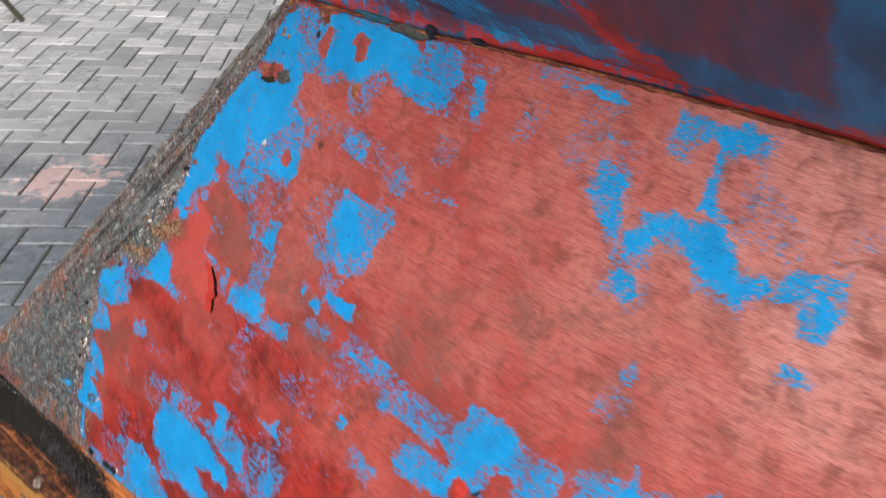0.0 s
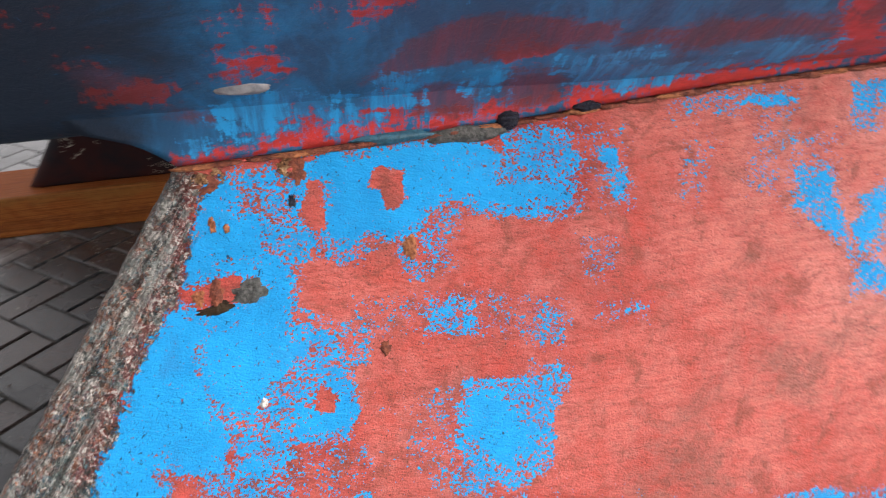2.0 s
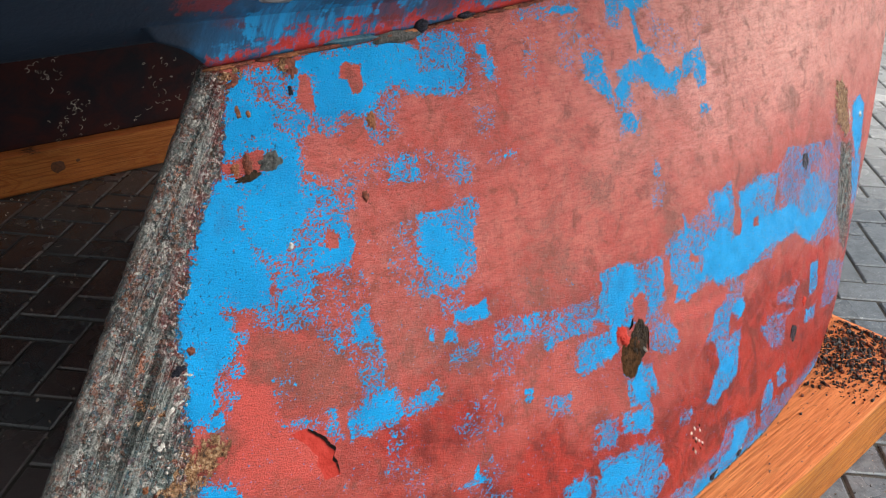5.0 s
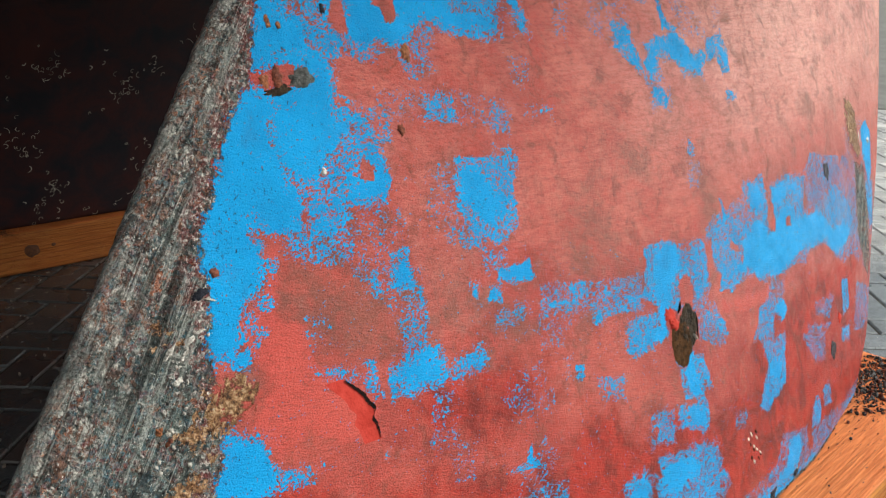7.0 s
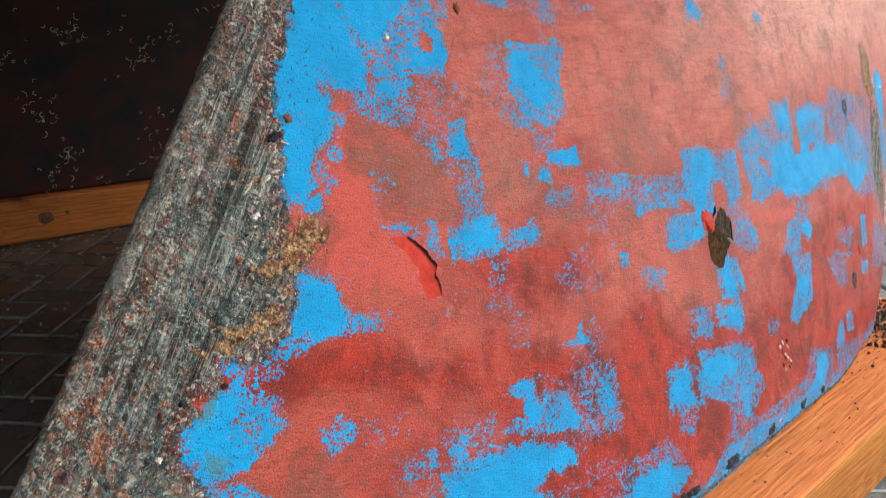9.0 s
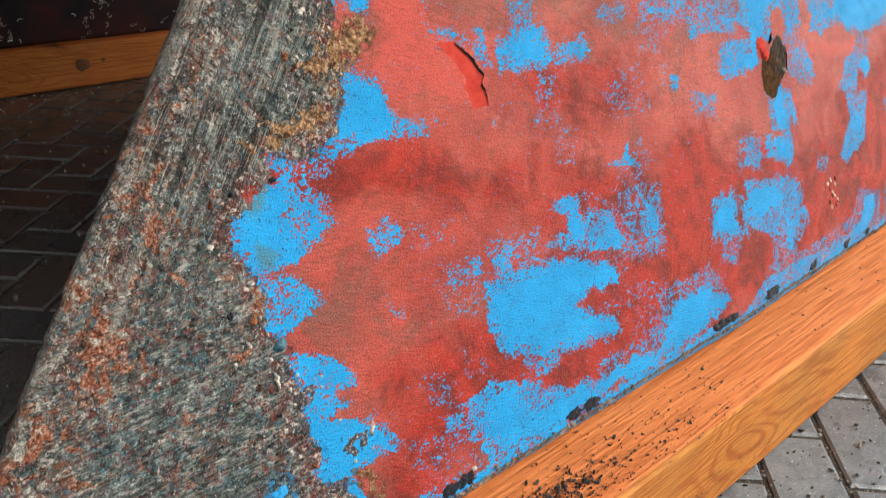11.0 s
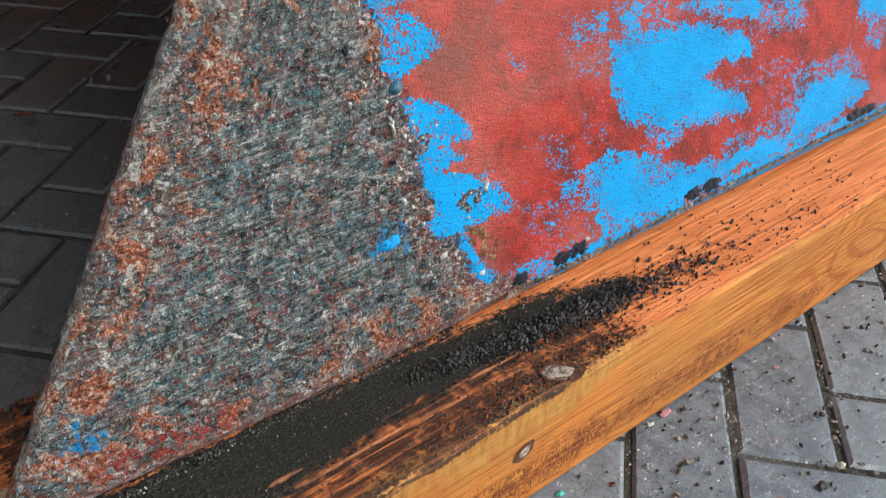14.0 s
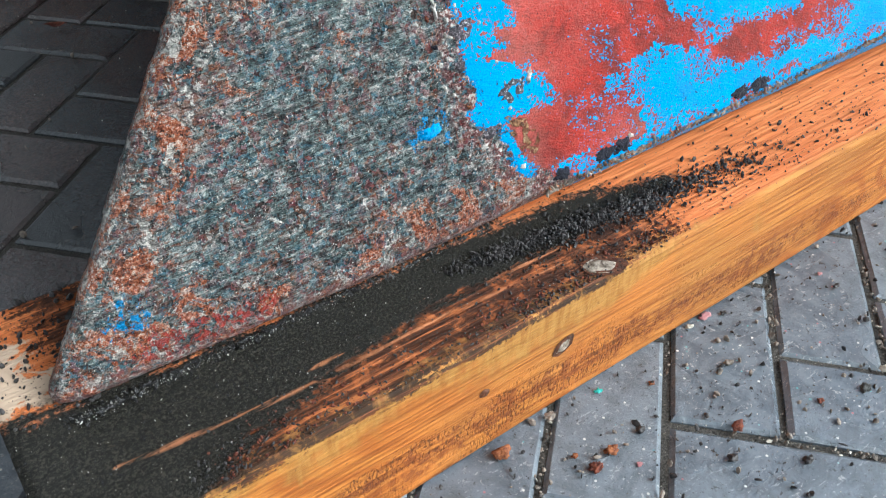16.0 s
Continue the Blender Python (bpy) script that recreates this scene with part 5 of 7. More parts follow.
dirt((1.475, 0.758), (1.499, 0.756), (1.503, 0.681), (1.494, 0.626), (1.452, 0.577), (1.448, 0.614), (1.476, 0.684))
dirt((1.166, 0.710), (1.207, 0.698), (1.187, 0.674), (1.154, 0.683))
dirt((0.679, 0.755), (0.736, 0.739), (0.839, 0.683), (0.832, 0.638), (0.765, 0.625), (0.707, 0.649), (0.653, 0.671))
dirt((1.128, 0.723), (1.179, 0.700), (1.199, 0.644), (1.121, 0.659))
dirt((0.487, 0.436), (0.550, 0.420), (0.533, 0.386), (0.487, 0.351), (0.442, 0.373), (0.440, 0.396))
dirt((0.477, 0.246), (0.507, 0.251), (0.525, 0.235), (0.529, 0.205), (0.488, 0.204), (0.477, 0.235))
dirt((0.481, 0.246), (0.507, 0.247), (0.521, 0.233), (0.523, 0.209), (0.490, 0.209))
dirt((0.467, 0.330), (0.509, 0.311), (0.509, 0.288), (0.472, 0.304))
dirt((0.947, 0.643), (1.030, 0.647), (1.039, 0.604), (0.991, 0.585), (0.937, 0.608))
pale((0.815, 0.969), (0.802, 0.915), (0.838, 0.865), (0.851, 0.813), (0.853, 0.741), (0.859, 0.666), (0.860, 0.632), (0.903, 0.624), (0.945, 0.636), (0.971, 0.659), (0.956, 0.709), (1.027, 0.711), (1.064, 0.693), (1.117, 0.644), (1.164, 0.646), (1.222, 0.637), (1.292, 0.660), (1.404, 0.674), (1.484, 0.699), (1.593, 0.738), (1.809, 0.724), (2.068, 0.714), (2.206, 0.776), (2.292, 0.880), (2.310, 0.996), (1.478, 1.080), (1.284, 1.070), (1.147, 1.063), (1.099, 0.968), (0.947, 0.979), (0.952, 0.932), (0.895, 0.922))
deep((0.476, 0.532), (0.531, 0.535), (0.609, 0.529), (0.705, 0.500), (0.778, 0.467), (0.875, 0.471), (0.972, 0.444), (1.092, 0.440), (1.217, 0.407), (1.386, 0.404), (1.523, 0.452), (1.853, 0.492), (2.159, 0.441), (2.226, 0.154), (1.517, 0.185), (1.298, 0.236), (0.446, 0.523))
deep((0.608, 0.365), (0.688, 0.361), (0.704, 0.411), (0.930, 0.345), (1.133, 0.401), (1.269, 0.375), (1.582, 0.279), (1.579, 0.211), (1.005, 0.210), (0.806, 0.197), (0.674, 0.179), (0.494, 0.197), (0.528, 0.259), (0.525, 0.339))
deep((0.801, 0.580), (0.933, 0.564), (1.010, 0.533), (0.942, 0.479), (0.851, 0.510), (0.810, 0.552))
dull((0.430, 0.524), (0.454, 0.528), (0.443, 0.502), (0.429, 0.505))
dull((0.430, 0.482), (0.448, 0.463), (0.437, 0.451), (0.424, 0.454))
left_blue((0.068, 0.207), (0.082, 0.212), (0.090, 0.203), (0.104, 0.208), (0.108, 0.199), (0.094, 0.193), (0.080, 0.194))
left_blue((0.064, 0.204), (0.086, 0.214), (0.112, 0.210), (0.110, 0.196), (0.080, 0.191))
left_blue((0.082, 0.220), (0.092, 0.222), (0.092, 0.213), (0.084, 0.213))
left_blue((0.36, 0.255), (0.40, 0.25), (0.41, 0.275), (0.38, 0.28))
left_red((0.085, 0.170), (0.10, 0.190), (0.16, 0.184), (0.21, 0.186), (0.21, 0.168), (0.14, 0.164))
left_red((0.080, 0.166), (0.086, 0.182), (0.110, 0.181), (0.150, 0.172), (0.150, 0.162))
putty((2.234, 0.779), (2.281, 0.782), (2.317, 0.742), (2.321, 0.650), (2.285, 0.639), (2.229, 0.686))
raw((2.263, 0.632), (2.330, 0.607), (2.322, 0.499), (2.297, 0.423), (2.258, 0.380), (2.220, 0.491), (2.242, 0.578))
dirt((0.80, 0.66), (0.98, 0.70), (1.00, 0.63), (0.84, 0.62))
dirt((1.46, 0.80), (1.50, 0.80), (1.52, 0.62), (1.46, 0.62))
raw((0.0, 0.10), (0.0, 0.19), (0.10, 0.185), (0.40, 0.19), (0.50, 0.185), (0.49, 0.10))
dirt((1.145, 0.744), (1.206, 0.742), (1.232, 0.686), (1.188, 0.657), (1.141, 0.685))
dirt((1.477, 0.784), (1.503, 0.778), (1.5, 0.609), (1.466, 0.62))
dirt((1.132, 0.687), (1.25, 0.638), (1.368, 0.626), (1.351, 0.593), (1.139, 0.637))
dirt((1.29, 0.806), (1.385, 0.809), (1.386, 0.747), (1.274, 0.74))


def keel_mesh(rows, cols):
    r, c = np.meshgrid(np.linspace(0, 1, rows), np.linspace(0, 1, cols), indexing="ij")
    x = 0.4 + 1.6 * c
    for _ in range(12):
        z = foot_z(x) + r * (joint_z(x) - foot_z(x))
        x = tail_x(z) + c * (nose_x(z) - tail_x(z))
    flat = np.stack([x.ravel(), z.ravel()], 1)
    fields = {k: np.max([inside(flat, o) for o in v], 0) for k, v in PAINT.items()}
    fields["coat"] = coat_field(flat)
    # paler upwards and forward: fading and painted sheen in one
    fields["sheen_fade"] = 0.72 * smooth((flat[:, 0] - 1.10) / 0.75) * smooth((flat[:, 1] - 0.62) / 0.30)
    # the faded patch strengthens towards the nose to help the painted sheen
    fields["pale"] /= np.interp(flat[:, 0], (1.05, 1.35), (0.010, 0.10))
    fields["pale"] = np.minimum(fields["pale"], np.interp(flat[:, 0], (0.9, 1.3, 1.7), (0.25, 0.5, 2.0)))
    y = face_y(x, z)
    raw_here = smooth(fields["raw"].reshape(x.shape) / 0.012 + 0.5)
    putty_here = smooth(fields["putty"].reshape(x.shape) / 0.008 + 0.5)
    relief = np.array([noise.fractal((a * 60, 0.3, b * 60), 1.0, 2.0, 3) for a, b in flat]).reshape(x.shape)
    ridge = np.array([noise.noise(((a - float(t)) * 62, 0.0, b * 3.2)) + 0.5 * noise.noise(((a - float(t)) * 130, 4.0, b * 6)) for (a, b), t in zip(flat, tail_x(flat[:, 1]))]).reshape(x.shape)
    ridge = ridge * smooth((z - 0.34) / 0.10)
    y = y + raw_here * (0.0020 + 0.0007 * relief + 0.0036 * ridge) - putty_here * (0.0015 + 0.002 * relief)
    y = y + 0.004 * np.clip(1.0 - (x - tail_x(z)) / 0.014, 0, 1) ** 2
    worn_edge = np.array([0.0022 * noise.noise((0.0, 2.0, v * 55)) + 0.0014 * noise.noise((0.0, 5.0, v * 170)) for v in z[:, 0]])[:, None]
    x = x + worn_edge * np.clip(1.0 - (x - tail_x(z)) / 0.03, 0, 1)
    verts = [np.stack([x, y, z], -1)]
    # the edge rolls round at the tail and at the nose, the foot rolls under onto the timber
    tail = [np.stack([x[:, :1] - 0.010 * math.sin(a), y[:, :1] + 0.011 * (1 - math.cos(a)) + 0.001 * k, z[:, :1]], -1) for k, a in enumerate((0.5, 1.0, 1.5, 2.1))]
    tip = [np.stack([x[:, -1:] + 0.050 * math.sin(a), y[:, -1:] + 0.055 * (1 - math.cos(a)), z[:, -1:]], -1) for a in (0.5, 1.0, 1.5, 2.1, 2.6)]
    sheet = np.concatenate(tail[::-1] + verts + tip, 1)
    low = [sheet]
    drop = np.maximum(sheet[:1, :, 2] - TIMBER_TOP - 0.002, 0.004)
    for a in (0.35, 0.7, 1.05, 1.4, 1.57):
        under = sheet[:1].copy()
        under[..., 1] += drop * (1 - math.cos(a)) * 1.2
        under[..., 2] -= drop * math.sin(a)
        low.insert(0, under)
    sheet = np.concatenate(low, 0)
    nr, nc = sheet.shape[:2]
    faces = [f for f in grid_faces(nr, nc)]
    faces += [(i * nc, (i + 1) * nc, (i + 1) * nc + nc - 1, i * nc + nc - 1) for i in range(nr - 1)]
    faces += [tuple(range(nc))[::-1], tuple(range((nr - 1) * nc, nr * nc))]
    me = mesh_of("keel", sheet.reshape(-1, 3), faces, KEEL_PAINT)
    fields["rim"] = np.minimum(flat[:, 0] - tail_x(flat[:, 1]), flat[:, 1] - foot_z(flat[:, 0]) + 0.02)
    fields["aft"] = flat[:, 0] - tail_x(flat[:, 1])
    fields["low"] = flat[:, 1] - foot_z(flat[:, 0])
    for key, values in fields.items():
        block = np.pad(values.reshape(rows, cols), ((5, 0), (4, 5)), mode="edge")
        store(me, key, block.ravel())
    return me


keel = tagged(new("bilge_keel", keel_mesh(330, 760)), "worn red and blue bilge keel standing on an orange timber", "boat keel")


def scab(name, x, z, wide, high, turn, material, label="", proud=0.003, lump=0.3, seed=0.0, dish=False, ragged=1.0):
    """A lumpy patch set into the keel's face: filler, rust or a scar with a ragged rim."""
    verts, faces, rings, around = [], [], 5, 40
    for i in range(rings + 1):
        q = i / rings
        for k in range(around):
            a = 2 * math.pi * k / around
            edge = 1 + ragged * (0.45 * noise.noise((math.cos(a) * 1.6 + seed, math.sin(a) * 1.6, seed)) + 0.38 * noise.noise((math.cos(a) * 4.2 + seed, math.sin(a) * 4.2, 2.0)) + 0.16 * noise.noise((math.cos(a) * 11, math.sin(a) * 11, seed)))
            u, v = math.cos(a) * q * edge * wide / 2, math.sin(a) * q * edge * high / 2
            ca, sa = math.cos(radians(turn)), math.sin(radians(turn))
            px, pz = x + u * ca - v * sa, z + u * sa + v * ca
            body = (1 - q**4) if not dish else (1 - q**6) * (0.35 + 0.65 * q**2)
            py = float(face_y(px, pz)) + 0.0015 - (proud + 0.0015) * body * (1 + lump * noise.noise((px * 130, pz * 130, seed)))
            verts.append((px, py, pz))
    faces = [(i * around + k, i * around + (k + 1) % around, (i + 1) * around + (k + 1) % around, (i + 1) * around + k) for i in range(rings) for k in range(around)]
    return part(name, mesh_of(name, verts, faces, material), keel, label)


# scars, filler and loose paint on the keel's face
scab("grey_filler", 0.760, 0.937, 0.037, 0.021, 8, FILLER_GREY, "patch of bare grey filler", 0.0035, 0.5, 1.0)
scab("rust_patch", 0.728, 0.941, 0.015, 0.030, -10, RUST_DARK, "dark rusty scar", 0.003, 0.6, 2.0)
scab("rust_patch", 0.711, 0.938, 0.014, 0.016, 0, RUST, "pinkish rusty scar", 0.003, 0.5, 3.0)
scab("rust_patch", 0.920, 0.957, 0.018, 0.021, 0, RUST, "orange rust spot", 0.0035, 0.6, 4.0)
scab("rust_patch", 0.883, 0.868, 0.013, 0.013, 0, RUST_DARK, "small brown rust spot", 0.003, 0.5, 5.0)
scab("gouge", 1.355, 0.526, 0.046, 0.068, -20, FILLER_DARK, "deep gouge showing dark filler", 0.0038, 0.6, 6.0, True, 0.5)
scab("gouge", 1.326, 0.506, 0.058, 0.074, -24, GOUGE_BROWN, "brown bottom of the gouge", 0.0042, 0.6, 7.0, True, 0.5)
scab("crack", 1.374, 0.522, 0.005, 0.040, -14, GAP, "dark open rim of the gouge", 0.0022, 0.4, 6.3)
scab("crack", 1.340, 0.555, 0.022, 0.005, 50, GAP, "", 0.0022, 0.4, 6.8)
scab("white_chip", 1.360, 0.508, 0.005, 0.010, 20, PALE, "", 0.0062, 0.9, 6.9)
scab("paint_spot", 1.312, 0.550, 0.030, 0.024, -12, FLAKE, "bright red paint beside the gouge", 0.0026, 0.2, 8.0)
scab("paint_spot", 1.318, 0.536, 0.022, 0.020, -12, FLAKE, "", 0.0046, 0.2, 8.2)
scab("gouge", 2.032, 0.656, 0.036, 0.042, 15, TAR, "small black hole in the paint", 0.003, 0.6, 9.0, True)
scab("gouge", 1.915, 0.316, 0.042, 0.036, 20, TAR, "small black hole in the paint", 0.003, 0.6, 10.0, True)
scab("paint_spot", 1.985, 0.360, 0.030, 0.026, 0, FLAKE, "", 0.002, 0.2, 10.5)
scab("white_chip", 0.759, 0.836, 0.010, 0.009, 30, PALE, "white chip in the blue paint", 0.0025, 0.4, 11.0)
scab("paint_chip", 0.385, 0.262, 0.020, 0.010, 10, BLUE_CHIP, "", 0.0022, 0.5, 76.0)
scab("tar_patch", 0.810, 1.012, 0.009, 0.014, 0, TAR, "", 0.0018, 0.3, 12.0)
scab("torn_patch", 0.478, 0.274, 0.036, 0.021, 14, SCAR, "black and white scar in the blue paint", 0.0020, 0.9, 14.0, True, 1.0)
scab("white_chip", 0.499, 0.282, 0.005, 0.012, -30, PALE, "white chip at the scar's rim", 0.0024, 1.2, 13.0, False, 1.6)
scab("torn_patch", 0.438, 0.334, 0.026, 0.018, 20, SCAR, "black scab at the laminate's edge", 0.0020, 0.9, 13.5, False, 0.7)
scab("torn_patch", 0.446, 0.245, 0.018, 0.012, 10, SCAR, "", 0.0020, 0.9, 13.7, False, 0.7)
scab("torn_patch", 0.428, 0.307, 0.012, 0.012, 0, SCAR, "", 0.0024, 0.7, 13.9)
scab("tar_patch", 0.427, 0.387, 0.018, 0.012, 20, TEAL, "dark blue scab at the laminate's edge", 0.0020, 0.9, 14.9, False, 0.7)
scab("tar_patch", 0.460, 0.528, 0.010, 0.006, 0, TAR, "", 0.0018, 0.6, 14.2)
scab("tar_patch", 0.580, 0.742, 0.022, 0.010, 25, TAR, "", 0.0022, 0.7, 14.5)
scab("rust_patch", 0.600, 0.759, 0.012, 0.012, 0, RUST_DARK, "", 0.0022, 0.7, 14.7)
scab("rust_patch", 0.733, 1.001, 0.008, 0.018, 0, RUST, "", 0.0018, 0.6, 14.6)
scab("rust_patch", 0.746, 0.996, 0.007, 0.010, 0, RUST, "", 0.0018, 0.6, 14.8)
for k, (x, z, wide, high, turn) in enumerate(((0.533, 0.696, 0.014, 0.004, 40), (0.557, 0.702, 0.016, 0.004, 35), (0.535, 0.669, 0.010, 0.006, 10), (0.547, 0.690, 0.012, 0.004, 45), (0.414, 0.357, 0.005, 0.014, 0), (0.570, 0.708, 0.012, 0.003, 10), (0.588, 0.735, 0.012, 0.0025, -20))):
    scab("white_chip", x, z, wide, high, turn, PALE, "", 0.0020, 1.4, 330.0 + k, False, 1.7)
scab("white_chip", 2.324, 0.686, 0.018, 0.022, 0, PALE, "", 0.0020, 1.0, 345.0, False, 1.4)
scab("white_chip", 2.409, 0.664, 0.018, 0.018, 0, PALE, "", 0.0020, 1.0, 346.0, False, 1.4)
for k in range(14):
    scab("blister", 1.473 + 0.016 * math.sin(k * 1.7), 0.297 + 0.022 * math.cos(k * 2.3), 0.004 + 0.001 * (k % 4), 0.007 + 0.001 * (k % 3), 20, WORM if k % 2 else FILLER_DARK, "", 0.0016, 0.6, 350.0 + k)
for k, (x, wide) in enumerate(((0.776, 0.030), (0.806, 0.036), (0.574, 0.030), (1.083, 0.036), (1.112, 0.050), (1.229, 0.060), (1.376, 0.034), (1.52, 0.036), (1.63, 0.030), (0.52, 0.020), (0.60, 0.030))):
    scab("tar_patch", x, float(foot_z(x)) + 0.007, wide, 0.014, 4, TAR, "", 0.0022, 0.8, 15.0 + k)
for k, (x, up) in enumerate(((1.41, 0.012), (1.53, 0.010), (1.64, 0.012), (0.61, 0.014), (0.475, 0.030), (0.437, 0.060))):
    scab("white_chip", x, float(foot_z(x)) + up, 0.007, 0.005, 20, PALE, "", 0.0020, 1.2, 30.0 + k, False, 1.6)
CHIPS = ((0.532, 0.665, 8), (0.516, 0.637, 8), (0.498, 0.605, 6), (0.561, 0.693, 8), (0.539, 0.66, 8), (0.52, 0.616, 5), (0.442, 0.357, 10), (0.408, 0.396, 6), (0.443, 0.335, 9), (0.427, 0.31, 8), (0.48, 0.27, 10))
rng = random.Random(21)
for cx, cz, count in CHIPS:
    for k in range(count // 2 + 1):
        scab("white_chip", cx + rng.gauss(-0.004, 0.012), cz + rng.gauss(0, 0.014), rng.uniform(0.0015, 0.0045), rng.uniform(0.0015, 0.004), rng.uniform(0, 90), PALE, "", 0.0012, 1.2, 130.0 + k + cx * 50, False, 1.6)
for k in range(20):
    z = rng.uniform(0.24, 0.70)
    edge = float(np.interp(z, (0.2, 0.3, 0.42, 0.5, 0.58, 0.70), (0.455, 0.425, 0.405, 0.40, 0.50, 0.555)))
    material = (PALE, RUST, TAR, PALE, FILLER_GREY, RUST_DARK)[k % 6]
    scab("laminate_lump", edge + rng.gauss(-0.013, 0.010), z, rng.uniform(0.003, 0.008), rng.uniform(0.003, 0.007), rng.uniform(0, 90), material, "", 0.0020, 1.4, 40.0 + k, False, 1.7)


scab("rust_patch", 0.727, 0.926, 0.040, 0.012, 4, FILLER_DARK, "dark edge of the scar", 0.002, 0.6, 61.0)
scab("rust_patch", 0.818, 1.040, 0.020, 0.034, 0, RUST_DARK, "rust bleeding from the joint", 0.002, 0.6, 62.0)
scab("rust_patch", 0.735, 1.036, 0.034, 0.020, 30, RUST_DARK, "rust bleeding from the joint", 0.002, 0.7, 63.0)


def loose_flake():
    """A plate of red paint that has lifted along its ragged free edge."""
    verts, rows, cols = [], 40, 30
    for i in range(rows):
        for k in range(cols):
            u, v = k / (cols - 1), i / (rows - 1)
            z = 0.550 + v * 0.072
            edge = float(np.interp(z, (0.548, 0.557, 0.574, 0.581, 0.592, 0.602, 0.610, 0.624), (0.750, 0.747, 0.742, 0.747, 0.740, 0.735, 0.728, 0.715)))
            edge += 0.002 * noise.noise((z * 160, 1.0, 0)) + 0.0015 * noise.noise((z * 520, 4.0, 0))
            x = edge - (1 - u) * 0.055
            lift = -0.0012 + 0.0016 * min(1, u * 1.3) + 0.0022 * max(0.0, (u - 0.6) / 0.4) ** 2 * math.sin(math.pi * min(1, v * 0.9 + 0.12))
            verts.append((x, float(face_y(x, z)) - lift, z))
    n = rows * cols
    faces = grid_faces(rows, cols)
    verts += [(x, y + 0.0012, z) for x, y, z in verts]
    faces += [f[::-1] for f in grid_faces(rows, cols, n)]
    faces += [(i * cols + cols - 1, n + i * cols + cols - 1, n + (i + 1) * cols + cols - 1, (i + 1) * cols + cols - 1) for i in range(rows - 1)]
    return part("paint_flake", mesh_of("paint_flake", verts, faces, FLAKE), keel, "lifted flake of red paint")


def crack_line():
    """The dark gap that the flake's free edge leaves, its shadow laid on as a black strip."""
    verts, n = [], 60
    for i in range(n):
        z = 0.552 + 0.068 * i / (n - 1)
        edge = float(np.interp(z, (0.548, 0.557, 0.574, 0.581, 0.592, 0.602, 0.610, 0.624), (0.750, 0.747, 0.742, 0.747, 0.740, 0.735, 0.728, 0.715)))
        edge += 0.002 * noise.noise((z * 160, 1.0, 0)) + 0.0015 * noise.noise((z * 520, 4.0, 0))
        wide = 0.0042 * math.sin(math.pi * i / (n - 1)) ** 0.6 * (1 + 0.5 * noise.noise((z * 300, 0, 7)))
        for q, out in ((-0.001, 0.0030), (wide * 0.3, 0.0012), (wide, 0.0001)):
            verts.append((edge + q, float(face_y(edge + q, z)) - out, z + 0.4 * max(q, 0)))
    return part("crack", mesh_of("crack", verts, grid_faces(n, 3), GAP), keel, "dark crack beside the lifted paint")


loose_flake()
crack_line()


# ---- boat above the keel ----
MID = 1.385
SECTION = [(MID, 1.060), (1.10, 1.072), (0.80, 1.082), (0.55, 1.084), (0.45, 1.084), (0.405, 1.090), (0.365, 1.120), (0.33, 1.156), (0.22, 1.262), (0.06, 1.405), (-0.10, 1.56), (-0.23, 1.74), (-0.30, 1.95), (-0.32, 2.40)]


def hull_mesh():
    line = np.array(SECTION)
    run = np.r_[0, np.cumsum(np.hypot(*np.diff(line, axis=0).T))]
    dense = np.unique(np.r_[np.linspace(0, run[-1], 60), np.linspace(run[3], run[9], 90)])
    half = np.stack([np.interp(dense, run, line[:, 0]), np.interp(dense, run, line[:, 1])], 1)
    for _ in range(2):
        half[1:-1] = (half[:-2] + 2 * half[1:-1] + half[2:]) / 4
    whole = np.concatenate([half[::-1], np.stack([2 * MID - half[1:, 0], half[1:, 1]], 1)])
    xs = np.unique(np.r_[np.linspace(-0.42, 3.6, 50), np.linspace(0.1, 2.2, 210)])
    verts = []
    for x in xs:
        fine = smooth((0.0 - x) / 1.7) * 0.75 + smooth((x - 1.9) / 1.7) * 0.9
        for y, z in whole:
            verts.append((x, MID + (y - MID) * (1 - fine), z + fine * (0.45 - 0.1 * (z - 1.06))))
    m = len(whole)
    faces = [f[::-1] for f in grid_faces(len(xs), m)]
    faces += [tuple(range(m)), tuple(range((len(xs) - 1) * m, len(xs) * m))[::-1]]
    faces += [(i * m, (i + 1) * m, (i + 1) * m + m - 1, i * m + m - 1) for i in range(len(xs) - 1)]
    me = mesh_of("hull", verts, faces, HULL_PAINT)
    p = np.array(verts)
    hull_coats(me, p)
    # shade painted into the coat, deeper aft and higher up the side
    store(me, "hull_shade", np.clip((p[:, 2] - 1.14) * 4, 0, 0.28) * (1 - 0.8 * smooth((p[:, 0] - 0.8) / 0.4)) + 0.85 * smooth((0.92 - p[:, 0]) / 0.40))
    return me


HULL_BRIGHT = [
    ((0.759, 1.113), (0.797, 1.131), (0.845, 1.115), (0.886, 1.101), (0.916, 1.139), (0.934, 1.129), (0.940, 1.097), (0.913, 1.087), (0.885, 1.081), (0.832, 1.086), (0.780, 1.085), (0.753, 1.091)),
    ((0.985, 1.120), (1.018, 1.126), (1.024, 1.102), (1.000, 1.101)),
    ((1.075, 1.132), (1.132, 1.131), (1.178, 1.117), (1.253, 1.111), (1.286, 1.137), (1.314, 1.123), (1.351, 1.122), (1.369, 1.098), (1.294, 1.098), (1.251, 1.092), (1.149, 1.084), (1.095, 1.085)),
    ((0.709, 1.066), (0.731, 1.073), (0.746, 1.071), (0.718, 1.057)),
]
